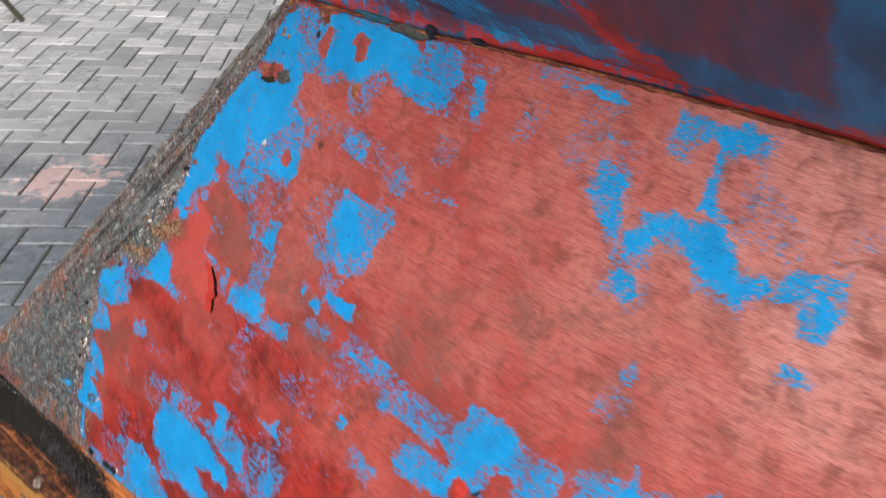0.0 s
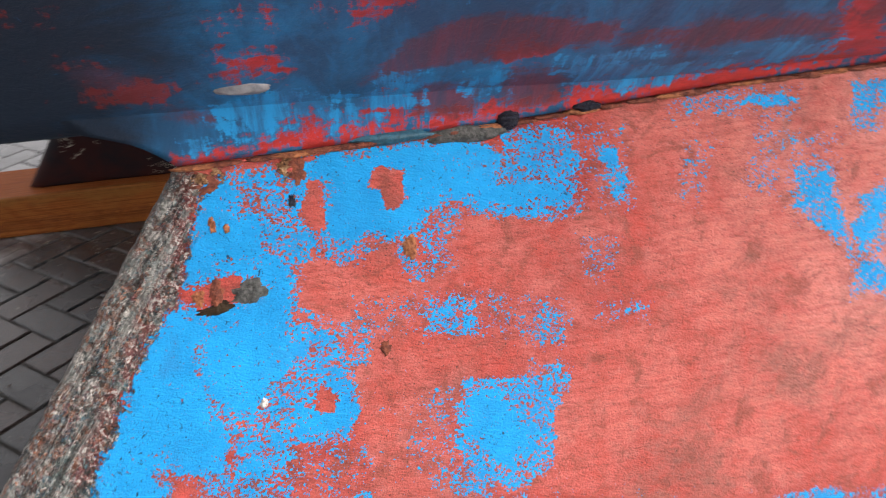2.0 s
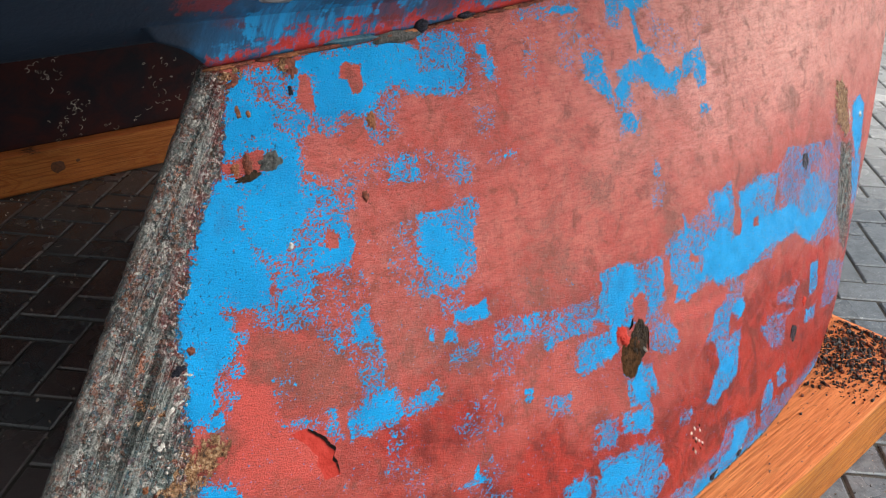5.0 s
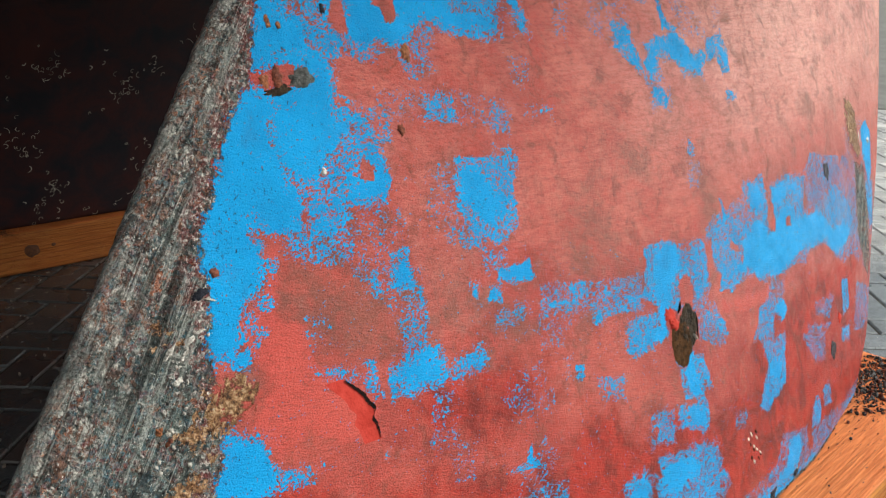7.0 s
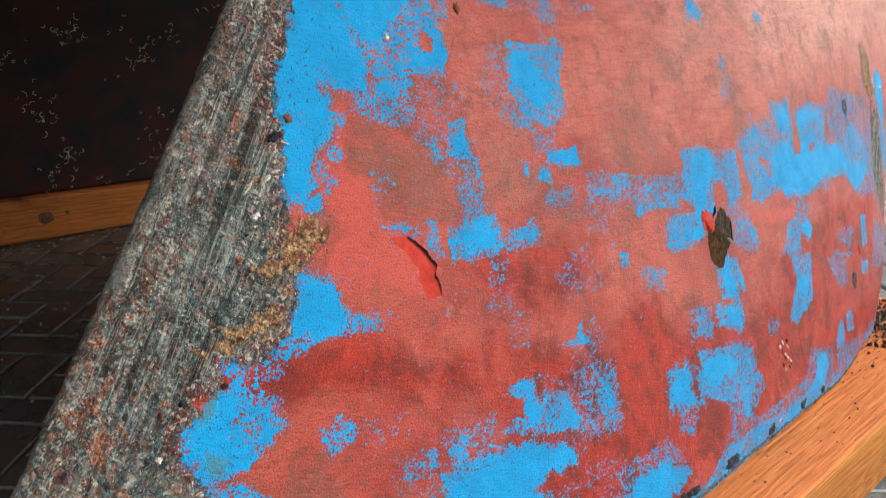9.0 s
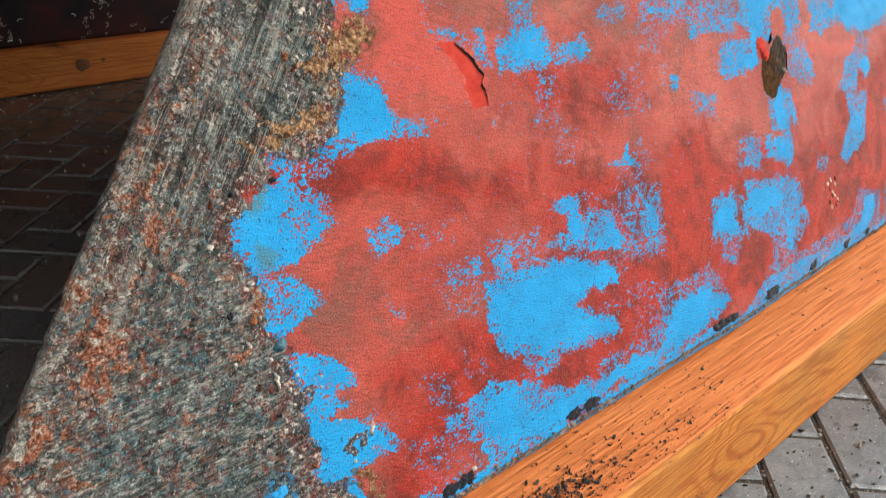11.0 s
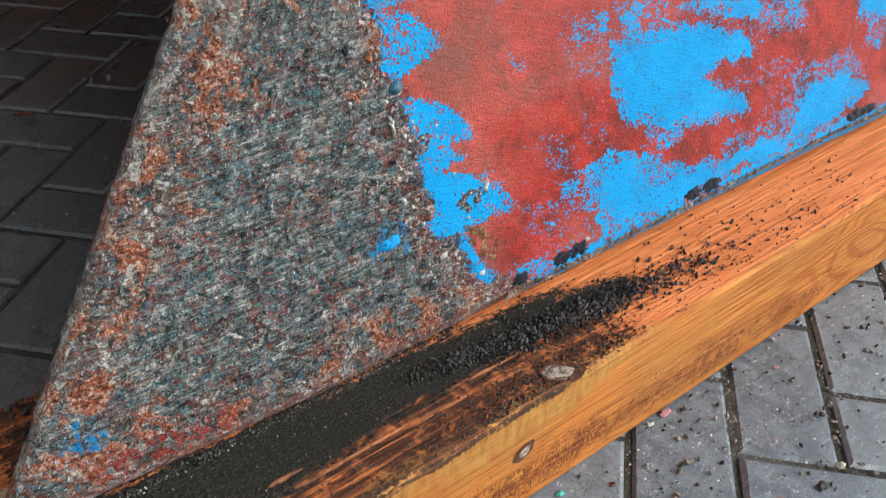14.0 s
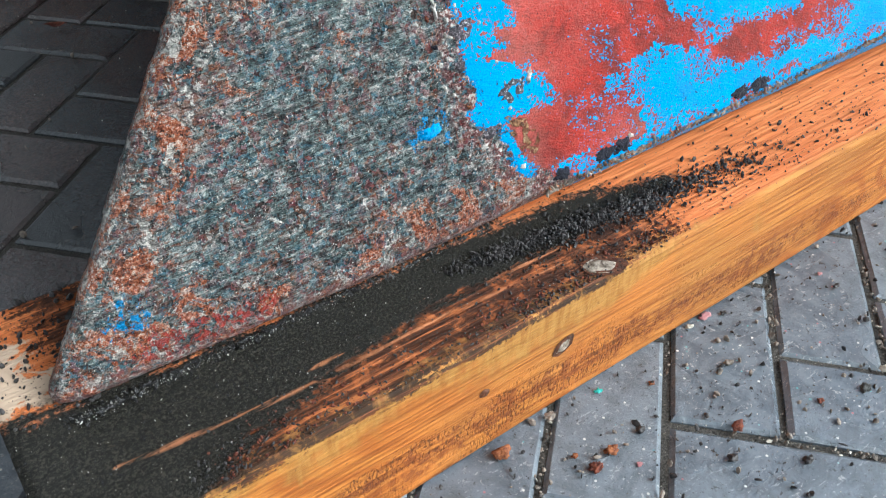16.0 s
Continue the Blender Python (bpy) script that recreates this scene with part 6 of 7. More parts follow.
HULL_MAROON = [
    ((1.35, 1.15), (1.6, 1.13), (1.62, 1.30), (1.38, 1.30)),
    ((0.937, 1.121), (0.983, 1.118), (1.000, 1.099), (1.000, 1.072), (0.937, 1.078)),
    ((1.017, 1.128), (1.068, 1.129), (1.090, 1.072), (1.050, 1.069), (1.024, 1.082)),
    ((1.113, 1.151), (1.215, 1.169), (1.328, 1.162), (1.342, 1.132), (1.288, 1.141), (1.182, 1.131)),
    ((0.886, 1.129), (0.946, 1.138), (1.017, 1.143), (1.112, 1.153), (1.108, 1.175), (0.966, 1.197), (0.914, 1.166)),
    ((0.638, 1.190), (0.686, 1.187), (0.722, 1.152), (0.713, 1.138), (0.662, 1.149)),
    ((0.714, 1.125), (0.759, 1.110), (0.751, 1.094), (0.709, 1.107)),
]
HULL_WORN = [
    ((0.721, 1.058), (0.757, 1.074), (0.811, 1.081), (0.864, 1.082), (0.918, 1.083), (1.008, 1.084), (1.131, 1.083), (1.261, 1.093), (1.349, 1.099), (1.412, 1.114), (1.461, 1.073), (1.297, 1.061), (1.129, 1.059), (1.009, 1.066), (0.929, 1.060), (0.807, 1.054), (0.716, 1.050)),
    ((1.316, 1.177), (1.357, 1.172), (1.450, 1.086), (1.400, 1.083), (1.348, 1.118)),
    ((0.897, 1.103), (0.912, 1.117), (0.929, 1.095), (0.913, 1.084)),
    ((0.769, 1.179), (0.813, 1.176), (0.819, 1.154), (0.769, 1.159)),
    ((0.638, 1.235), (0.675, 1.235), (0.674, 1.225), (0.634, 1.227)),
    ((0.642, 1.190), (0.687, 1.191), (0.686, 1.174), (0.641, 1.179)),
    ((0.761, 1.217), (0.818, 1.219), (0.816, 1.206), (0.761, 1.203)),
    ((0.851, 1.221), (0.910, 1.220), (0.885, 1.206)),
    ((0.667, 1.162), (0.721, 1.151), (0.713, 1.138), (0.663, 1.151)),
    ((1.004, 1.153), (1.065, 1.154), (1.048, 1.142), (1.012, 1.141)),
    ((1.30, 1.04), (2.6, 1.04), (2.6, 1.105), (1.45, 1.10)),
]


def hull_coats(me, p):
    """Where the hull's blue is worn to red, to maroon, or rubbed lighter; p are its points."""
    flat = p[:, [0, 2]]
    for key, outlines in (("worn", HULL_WORN), ("maroon", HULL_MAROON), ("bright", HULL_BRIGHT)):
        field = np.full(len(p), -0.15)
        for outline in outlines:
            field = np.maximum(field, np.clip(inside(flat, outline) * 6, -0.15, 0.15))
        store(me, key, field)


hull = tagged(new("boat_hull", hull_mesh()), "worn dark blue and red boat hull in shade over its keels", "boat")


def stub_mesh():
    """The moulded root between hull and keel, rounded off at its after end."""
    verts, rows, cols = [], 14, 160
    for i in range(rows):
        q = i / (rows - 1)
        for k in range(cols):
            c = k / (cols - 1)
            left = float(np.interp(1.055 + q * 0.095, (1.05, 1.073, 1.083, 1.090, 1.096, 1.15), (0.714, 0.690, 0.676, 0.662, 0.640, 0.60)))
            x = left + c * (2.62 - left)
            z = float(joint_z(x)) + 0.003 + q * (1.150 - float(joint_z(x)))
            y0 = float(face_y(x, joint_z(x))) - 0.002
            y1 = 0.3405
            lead = smooth((x - 1.5) / 1.0)
            y = y0 + (y1 + float(lead) * (y0 - y1 + 0.03) - y0) * (0.35 * q + 0.65 * q * q)
            verts.append((x, y, z))
    faces = grid_faces(rows, cols)
    n = rows * cols
    back = [(x + 0.02, y + 0.17, z) for x, y, z in verts]
    faces += [f[::-1] for f in grid_faces(rows, cols, n)]
    for k in range(cols - 1):
        faces += [(k, n + k, n + k + 1, k + 1), ((rows - 1) * cols + k, (rows - 1) * cols + k + 1, n + (rows - 1) * cols + k + 1, n + (rows - 1) * cols + k)]
    for i in range(rows - 1):
        faces += [(i * cols, (i + 1) * cols, n + (i + 1) * cols, n + i * cols), (i * cols + cols - 1, n + i * cols + cols - 1, n + (i + 1) * cols + cols - 1, (i + 1) * cols + cols - 1)]
    me = mesh_of("keel_stub", verts + back, faces, HULL_PAINT)
    p = np.array(verts + back)
    hull_coats(me, p)
    # painted shade at the root's rounded after end, clear of the joint
    store(me, "hull_shade", 0.8 * smooth((0.78 - p[:, 0]) / 0.14) * smooth((p[:, 2] - joint_z(p[:, 0]) - 0.012) / 0.03))
    return me


part("keel_stub", stub_mesh(), hull, "red-edged moulded keel root")


def blob(name, place, size, material, parent, seed=0.0, rough=0.35, label="", turn=0.0):
    """A small uneven lump."""
    bm = bmesh.new()
    bmesh.ops.create_icosphere(bm, subdivisions=3, radius=1.0)
    ca, sa = math.cos(radians(turn)), math.sin(radians(turn))
    for v in bm.verts:
        k = 1 + rough * noise.noise(v.co * 1.6 + Vector((seed, 0, seed))) + rough * 0.4 * noise.noise(v.co * 4 + Vector((0, seed, 0)))
        p = Vector((v.co.x * size[0], v.co.y * size[1], v.co.z * size[2])) * k
        v.co = Vector((p.x * ca - p.z * sa, p.y, p.x * sa + p.z * ca)) + Vector(place)
    me = bpy.data.meshes.new(name)
    bm.to_mesh(me)
    bm.free()
    me.materials.append(material)
    me.polygons.foreach_set("use_smooth", [True] * len(me.polygons))
    return part(name, me, parent, label) if parent else new(name, me)


def at_joint(x, up=0.0):
    return (x, float(face_y(x, joint_z(x))) - 0.002, float(joint_z(x)) + up)


blob("sealant", at_joint(0.915, 0.003), (0.042, 0.006, 0.0065), TEAL, hull, 1.0, 0.4, "teal sealant bead")
blob("sealant", at_joint(0.985, -0.004), (0.042, 0.005, 0.010), FILLER_GREY, hull, 2.0, 0.5, "brown-grey lifted sealant")
blob("sealant", at_joint(1.032, 0.005), (0.013, 0.008, 0.011), TAR, hull, 3.0, 0.4, "black sealant lump")
blob("sealant", at_joint(1.115, 0.004), (0.017, 0.006, 0.006), TAR, hull, 4.0, 0.4, "black sealant lump")
for k in range(46):
    x = 0.72 + 0.032 * k + random.uniform(-0.01, 0.01)
    blob("joint_filler", at_joint(x, -0.0005), (random.uniform(0.012, 0.026), 0.0045, random.uniform(0.0018, 0.0034)), RUST_DARK if k % 3 else RUST, hull, k * 1.7, 0.5)
blob("bare_patch", (0.784, 0.347, 1.1390), (0.024, 0.006, 0.0065), BARE_GREY, hull, 9.0, 0.3, "bare grey chip in the paint", 0)

# ---- timbers under the keels ----


def timber(name, corner, turn, length, width, label, marks):
    verts, faces = beam(length, width, TIMBER_TOP, steps=int(length / 0.012))
    me = mesh_of(name, verts, faces, TIMBER)
    flat = verts[:, :2]
    top = smooth((verts[:, 2] - TIMBER_TOP + 0.004) / 0.004)
    store(me, "top", top)
    store(me, "band", np.where((verts[:, 2] < TIMBER_TOP - 0.02), 0.30 * np.exp(-(((verts[:, 2] - 0.042) / 0.042) ** 2)) - 0.12 * smooth((verts[:, 0] - 0.75) / 0.4), -0.5))
    store(me, "sawn", np.where(verts[:, 1] < 0.02, np.minimum(verts[:, 2] - 0.112, (0.66 - verts[:, 0]) * 0.25), -0.2))
    # even painted shade, only on the beam beneath the boat
    store(me, "far_shade", np.full(len(flat), 0.65 if "far_shade" in marks else 0.0))
    away = np.full(len(flat), 0.2)
    for line in marks.get("scratch", ()):
        for a, b in zip(line, line[1:]):
            along = np.subtract(b, a)
            t = np.clip((flat - a) @ along / (along @ along), 0, 1)
            away = np.minimum(away, np.hypot(*(flat - a - t[:, None] * along).T))
    store(me, "scratch", np.where(verts[:, 2] > TIMBER_TOP - 0.012, away, 0.2))
    for key in ("tar", "pale", "burnt"):
        field = np.max([inside(flat, o) for o in marks[key]], 0) if marks[key] else np.full(len(flat), -0.2)
        ragged = np.array([0.0035 + max(-0.0005, 0.007 * noise.noise((x * 22, y * 30, 4.0)) + 0.004 * noise.noise((x * 90, 0, 1.0))) for x, y in flat])
        below = np.maximum(TIMBER_TOP - 0.004 - verts[:, 2], 0.0)
        store(me, key, field - 4.5 * below if key == "burnt" else np.where(verts[:, 2] > TIMBER_TOP - ragged, field, -0.2))
    ob = tagged(new(name, me), label, "timber", "timbers under the keels")
    ob.matrix_world = pose(*corner, 0, 0, turn)
    return ob


near_timber = timber("timber", (-0.012, -0.139, 0), 4.75, 2.38, 0.288, "orange softwood beam tarred and littered where it bears the keel", {
    "tar": [((-0.03, 0.16), (0.05, 0.15), (0.264, 0.135), (0.41, 0.128), (0.55, 0.116), (0.67, 0.082), (0.66, 0.060), (0.50, 0.060), (0.37, 0.060), (0.247, 0.046), (0.17, 0.024), (0.10, -0.005), (0.05, -0.03), (-0.03, -0.03))],
    "burnt": [((0.0, 0.12), (0.247, 0.115), (0.50, 0.100), (0.66, 0.060), (0.60, 0.020), (0.52, -0.015), (0.276, -0.025), (0.10, -0.02), (0.0, -0.02)), ((0.045, 0.30), (0.16, 0.30), (0.16, 0.19), (0.065, 0.19), (0.05, 0.24))],
    "pale": [((-0.03, 0.25), (0.035, 0.245), (0.035, 0.20), (0.06, 0.185), (0.045, 0.155), (-0.03, 0.155))],
    "scratch": [((0.06, 0.063), (0.124, 0.057), (0.194, 0.050), (0.242, 0.049), (0.352, 0.047), (0.433, 0.042), (0.48, 0.041)), ((0.22, 0.062), (0.26, 0.064)), ((0.40, 0.060), (0.50, 0.058))]})
far_timber = timber("timber", (-0.325, 2.585, 0), 0.6, 2.9, 0.285, "orange softwood beam in the dark under the boat", {"far_shade": (), "tar": [], "pale": [], "burnt": [((1.20, 0.0), (1.24, 0.0), (1.24, 0.05), (1.20, 0.05))]})


def knot(parent, x, z, wide, high, material, on_top=None, turn=0.0):
    """A branch knot: a slightly raised whorled disc in the face, or on top at the given depth."""
    verts, faces, rings, around = [], [], 5, 22
    for i in range(rings + 1):
        q = i / rings
        for k in range(around):
            a = 2 * math.pi * k / around
            e = 1 + 0.2 * noise.noise((math.cos(a) * 1.5 + x, math.sin(a) * 1.5, z))
            u, v = math.cos(a) * q * e * wide / 2, math.sin(a) * q * e * high / 2
            ca, sa = math.cos(radians(turn)), math.sin(radians(turn))
            u, v = u * ca - v * sa, u * sa + v * ca
            rise = (0.0022 if material is not KNOT_RIM else 0.0009) * (1 - q**3) + 0.0005 * math.sin(q * 14)
            verts.append((x + u, -rise + 0.0006, z + v) if on_top is None else (x + u, on_top + v, TIMBER_TOP + rise + 0.0006))
    faces = [(i * around + k, i * around + (k + 1) % around, (i + 1) * around + (k + 1) % around, (i + 1) * around + k) for i in range(rings) for k in range(around)]
    return part("knot", mesh_of("knot", verts, faces, material), parent)


knot(near_timber, 0.510, 0.0, 0.046, 0.027, KNOT_RIM, 0.013, -25)
knot(near_timber, 0.455, 0.088, 0.029, 0.019, KNOT_RIM, None, 35)
knot(near_timber, 0.508, 0.0, 0.036, 0.020, KNOT_PALE, 0.014, -25)
knot(near_timber, 0.455, 0.088, 0.021, 0.013, KNOT_PALE, None, 35)
knot(near_timber, 0.36, 0.085, 0.012, 0.010, KNOT)
knot(far_timber, 1.300, 0.078, 0.052, 0.045, KNOT)
knot(far_timber, 1.375, 0.088, 0.018, 0.014, KNOT)
knot(far_timber, 0.99, 0.095, 0.045, 0.030, KNOT)

# ---- the other bilge keel ----


def far_keel_mesh():
    rows, cols = 60, 120
    verts = []
    for i in range(rows):
        for k in range(cols):
            z = 0.153 + (1.085 - 0.153) * i / (rows - 1)
            left = -0.17 + 0.68 * (z - 0.153)
            x = left + (2.45 - left) * k / (cols - 1)
            y = 2.655 - 0.42 * (z - 0.153) + 0.02 * (1 - min(1, (x - left) / 0.05)) ** 2
            verts.append((x, y + 0.002 * noise.noise((x * 9, 0, z * 9)), z))
    n = rows * cols
    back = [(x, y + 0.14, z) for x, y, z in verts]
    faces = grid_faces(rows, cols) + [f[::-1] for f in grid_faces(rows, cols, n)]
    for k in range(cols - 1):
        faces += [(k, n + k, n + k + 1, k + 1), ((rows - 1) * cols + k, (rows - 1) * cols + k + 1, n + (rows - 1) * cols + k + 1, n + (rows - 1) * cols + k)]
    for i in range(rows - 1):
        faces += [(i * cols, (i + 1) * cols, n + (i + 1) * cols, n + i * cols), (i * cols + cols - 1, n + i * cols + cols - 1, n + (i + 1) * cols + cols - 1, (i + 1) * cols + cols - 1)]
    return mesh_of("far_keel", verts + back, faces, FOULED)


FOULED = plain_material("fouled_paint", (0.048, 0.009, 0.008), (0.006, 0.008, 0.014), 7, 0.7, 0.5, 0.004)
far_keel = tagged(new("bilge_keel", far_keel_mesh()), "fouled dark red bilge keel crusted with worm casts", "boat keel")


def worm_cast(name, label, count, where, size):
    """Chalky little curled tubes, scattered in clusters."""
    rng = random.Random(4)
    verts, faces = [], []
    for _ in range(count):
        place, normal = where(rng)
        side = normal.cross(Vector((rng.uniform(-1, 1), rng.uniform(-1, 1), rng.uniform(-1, 1)))).normalized()
        up = normal.cross(side)
        heading, curl, radius = rng.uniform(0, 6.3), rng.choice((-1, 1)) * rng.uniform(0.2, 1.2), size * rng.uniform(0.035, 0.065)
        step, p = size * rng.uniform(0.12, 0.3), place + normal * radius * 0.6
        base = len(verts)
        for i in range(7):
            way = side * math.cos(heading) + up * math.sin(heading)
            across = normal.cross(way)
            for k in range(4):
                a = k * math.pi / 2
                verts.append(p + (across * math.cos(a) + normal * math.sin(a)) * radius)
            p = p + way * step
            heading += curl * rng.uniform(0.5, 1.2)
        faces += [(base + i * 4 + k, base + i * 4 + (k + 1) % 4, base + i * 4 + 4 + (k + 1) % 4, base + i * 4 + 4 + k) for i in range(6) for k in range(4)]
    return thing(name, verts, faces, WORM, label, "worm casts", "", "stuff")


def on_far_keel(rng):
    if not on_far_keel.heart or rng.random() < 0.12:
        on_far_keel.heart = (rng.uniform(-0.05, 2.0), rng.uniform(0.17, 0.8))
    x, z = on_far_keel.heart[0] + rng.gauss(0, 0.035), on_far_keel.heart[1] + rng.gauss(0, 0.03)
    z = min(max(z, 0.165), 0.95)
    x = max(x, -0.13 + 0.68 * (z - 0.153))
    return Vector((x, 2.655 - 0.42 * (z - 0.153) - 0.001, z)), Vector((0, -0.92, -0.39))


on_far_keel.heart = None
stuck_casts = worm_cast("worm_cast", "chalky white worm casts on the fouled keel", 620, on_far_keel, 0.019)
stuck_casts.parent = far_keel
del stuck_casts["category"]
worm_cast("fallen_casts", "pale worm casts fallen on the blocks before a timber", 260, lambda rng: (Vector((rng.uniform(-0.3, 2.0), 2.57 - abs(rng.gauss(0, 0.22)), 0.001)), Vector((0, 0, 1))), 0.014)
clump = blob("weed_clump", (0.46, 2.38, 0.014), (0.035, 0.03, 0.016), WORM, None, 5.0, 0.7)
tagged(clump, "pale clump of dried weed and casts on the blocks", "debris")

# ---- scrapings and crumbs ----


def crumbs(name, label, material, count, spot, low, high, seed):
    rng = random.Random(seed)
    bm = bmesh.new()
    bmesh.ops.create_icosphere(bm, subdivisions=1, radius=1.0)
    shape, tris = [v.co.copy() for v in bm.verts], [tuple(v.index for v in f.verts) for f in bm.faces]
    bm.free()
    verts, faces = [], []
    for _ in range(count):
        place = spot(rng)
        r = low + (high - low) * rng.random() ** 4
        turn = Euler((rng.uniform(0, 6), rng.uniform(0, 6), rng.uniform(0, 6))).to_matrix()
        stretch = Vector((rng.uniform(0.7, 1.6), rng.uniform(0.5, 1.1), rng.uniform(0.35, 0.8)))
        base = len(verts)
        for co in shape:
            k = r * rng.uniform(0.7, 1.2)
            verts.append(place + turn @ Vector((co.x * stretch.x, co.y * stretch.y, co.z * stretch.z)) * k + Vector((0, 0, r * 0.4)))
        faces += [tuple(base + i for i in f) for f in tris]
    return thing(name, verts, faces, material, label, "debris", "", "stuff", False)


def timber_point(x, y, z=TIMBER_TOP):
    a = radians(4.75)
    return Vector((-0.012 + x * math.cos(a) - y * math.sin(a), -0.139 + x * math.sin(a) + y * math.cos(a), z))


def along_tar(rng):
    x = 0.37 + 0.50 * rng.betavariate(2.0, 3.0)
    y = float(np.interp(x, (0.30, 0.45, 0.60, 0.76, 0.95), (0.098, 0.085, 0.062, 0.048, 0.030))) + rng.gauss(0, 0.007 + 0.014 * max(0.0, x - 0.38))
    return timber_point(x, min(max(y, 0.006), 0.15))


def foot_spot(rng):
    """A place on the rounded lower edge of the keel."""
    x = 0.50 + 1.4 * rng.random() ** 1.3
    z = float(foot_z(x)) + rng.gauss(-0.006, 0.0028)
    return Vector((x, float(face_y(x, foot_z(x))) - 0.001 + max(0.0, float(foot_z(x)) - z) * 0.25, z))


def over_top(rng):
    return timber_point(rng.uniform(0.40, 1.10), min(abs(rng.gauss(0.045, 0.03)), 0.15))


crumbs("scrapings", "black paint scrapings strewn along the timber", CRUMB, 4600, along_tar, 0.0004, 0.0030, 1)
crumbs("scrapings", "fine black scrapings dusted over the timber top", CRUMB, 1500, over_top, 0.0003, 0.0022, 21)
crumbs("scrapings", "dark scrapings scattered over the timber top", CRUMB, 700, lambda rng: timber_point(rng.uniform(0.5, 2.3), rng.uniform(0.01, 0.15)), 0.0005, 0.0030, 2)
crumbs("scrapings", "heap of dark scrapings at the timber's end", CRUMB, 2600, lambda rng: timber_point(min(2.36, rng.gauss(2.24, 0.09)), min(max(rng.gauss(0.14, 0.06), 0.02), 0.28)), 0.0012, 0.007, 3)
crumbs("scrapings", "brown scrapings left on the timber's end", RUST_DARK, 500, lambda rng: timber_point(min(2.36, rng.gauss(2.24, 0.09)), min(max(rng.gauss(0.14, 0.06), 0.02), 0.28)), 0.0012, 0.008, 8)
# pale specks, here and along the foot, take the place of wet glints
crumbs("grit", "pale specks standing in for glints on the wet tar", PALE, 520, lambda rng: timber_point(rng.uniform(0.0, 0.6), rng.uniform(0.02, 0.135)), 0.00025, 0.0009, 12)
crumbs("grit", "pale beads standing in for wet glints along the keel's foot", PALE, 600, lambda rng: timber_point(0.05 + 0.40 * rng.random() ** 1.3, 0.122 + rng.gauss(0, 0.003)), 0.0003, 0.0010, 13)
crumbs("wet_tar", "glossy wet tar beaded over the timber", GLINT, 900, lambda rng: timber_point(rng.uniform(-0.0, 0.62), rng.uniform(0.05, 0.13)), 0.0004, 0.0020, 14)
crumbs("foot_crust", "sandy tan crust along the keel's foot", CRUMB_MIX, 2600, lambda rng: foot_spot(rng), 0.0005, 0.0032, 22)
crumbs("foot_crust", "rusty crumbs along the keel's foot", RUST, 900, lambda rng: foot_spot(rng), 0.0005, 0.0026, 23)
crumbs("scrapings", "black scrapings stuck to the timber's sawn end", CRUMB, 700, lambda rng: timber_point(rng.uniform(0.004, 0.14), rng.uniform(0.135, 0.285)), 0.0005, 0.0042, 24)
crumbs("wet_tar", "glossy wet tar squeezed out along the keel's foot", GLINT, 1500, lambda rng: timber_point(0.04 + 0.42 * rng.random(), rng.gauss(0.123, 0.004)), 0.0005, 0.0026, 15)
crumbs("scrapings", "brown and black scrapings along the timber's arris", RUST_DARK, 1200, lambda rng: timber_point(rng.uniform(0.12, 0.62), abs(rng.gauss(0.0, 0.018)) + 0.004), 0.0004, 0.0022, 16)
crumbs("scrapings", "black scrapings along the timber's arris", CRUMB, 2200, lambda rng: timber_point(rng.uniform(0.10, 0.60), abs(rng.gauss(0.0, 0.020)) + 0.004), 0.0004, 0.0020, 17)


def joint_spot(rng):
    """A place in the joint beside some near block."""
    a1, a2 = radians(BLOCK_TURN - 90), radians(BLOCK_TURN)
    while True:
        i, j = rng.randrange(-13, 13), rng.randrange(-13, 13)
        d = (j - i) % 4
        if d not in (0, 3):
            continue
        u, v = (i + rng.choice((0.0, 1.0)), j + 2 * rng.random()) if d == 0 else (i + 2 * rng.random(), j + rng.choice((0.0, 1.0)))
        u, v = u + rng.gauss(0, 0.02), v + rng.gauss(0, 0.02)
        x = CORNER[0] + (math.cos(a1) * u + math.cos(a2) * v) * PITCH
        y = CORNER[1] + (math.sin(a1) * u + math.sin(a2) * v) * PITCH
        if -0.3 < x < 1.8 and -0.75 < y < 0.0 and (rng.random() < 0.35 or noise.noise((x * 9, y * 9, 3.0)) > 0.05):
            return Vector((x, y, -0.0045))


PITCH, BLOCK_TURN, CORNER = 0.1148, 46.9, (0.524, -0.174)
crumbs("joint_grit", "pale sandy grit lying in the paving joints", CRUMB_MIX, 4200, joint_spot, 0.0006, 0.0036, 18)
crumbs("joint_grit", "white shell grit lying in the paving joints", WORM, 700, joint_spot, 0.0006, 0.0028, 19)
crumbs("specks", "white specks on the paving blocks", WORM, 900, lambda rng: Vector((rng.uniform(-0.9, 1.6), rng.choice((rng.uniform(-0.7, -0.1), rng.uniform(0.1, 1.4))), 0.0)), 0.0003, 0.0018, 20)


def pebble(name, x, y, wide, high, material, seed, label):
    ob = blob(name, (x, y, high * 0.72), (wide, wide * 0.75, high), material, None, seed, 0.8)
    return tagged(ob, label, "debris", "bits on the paving")


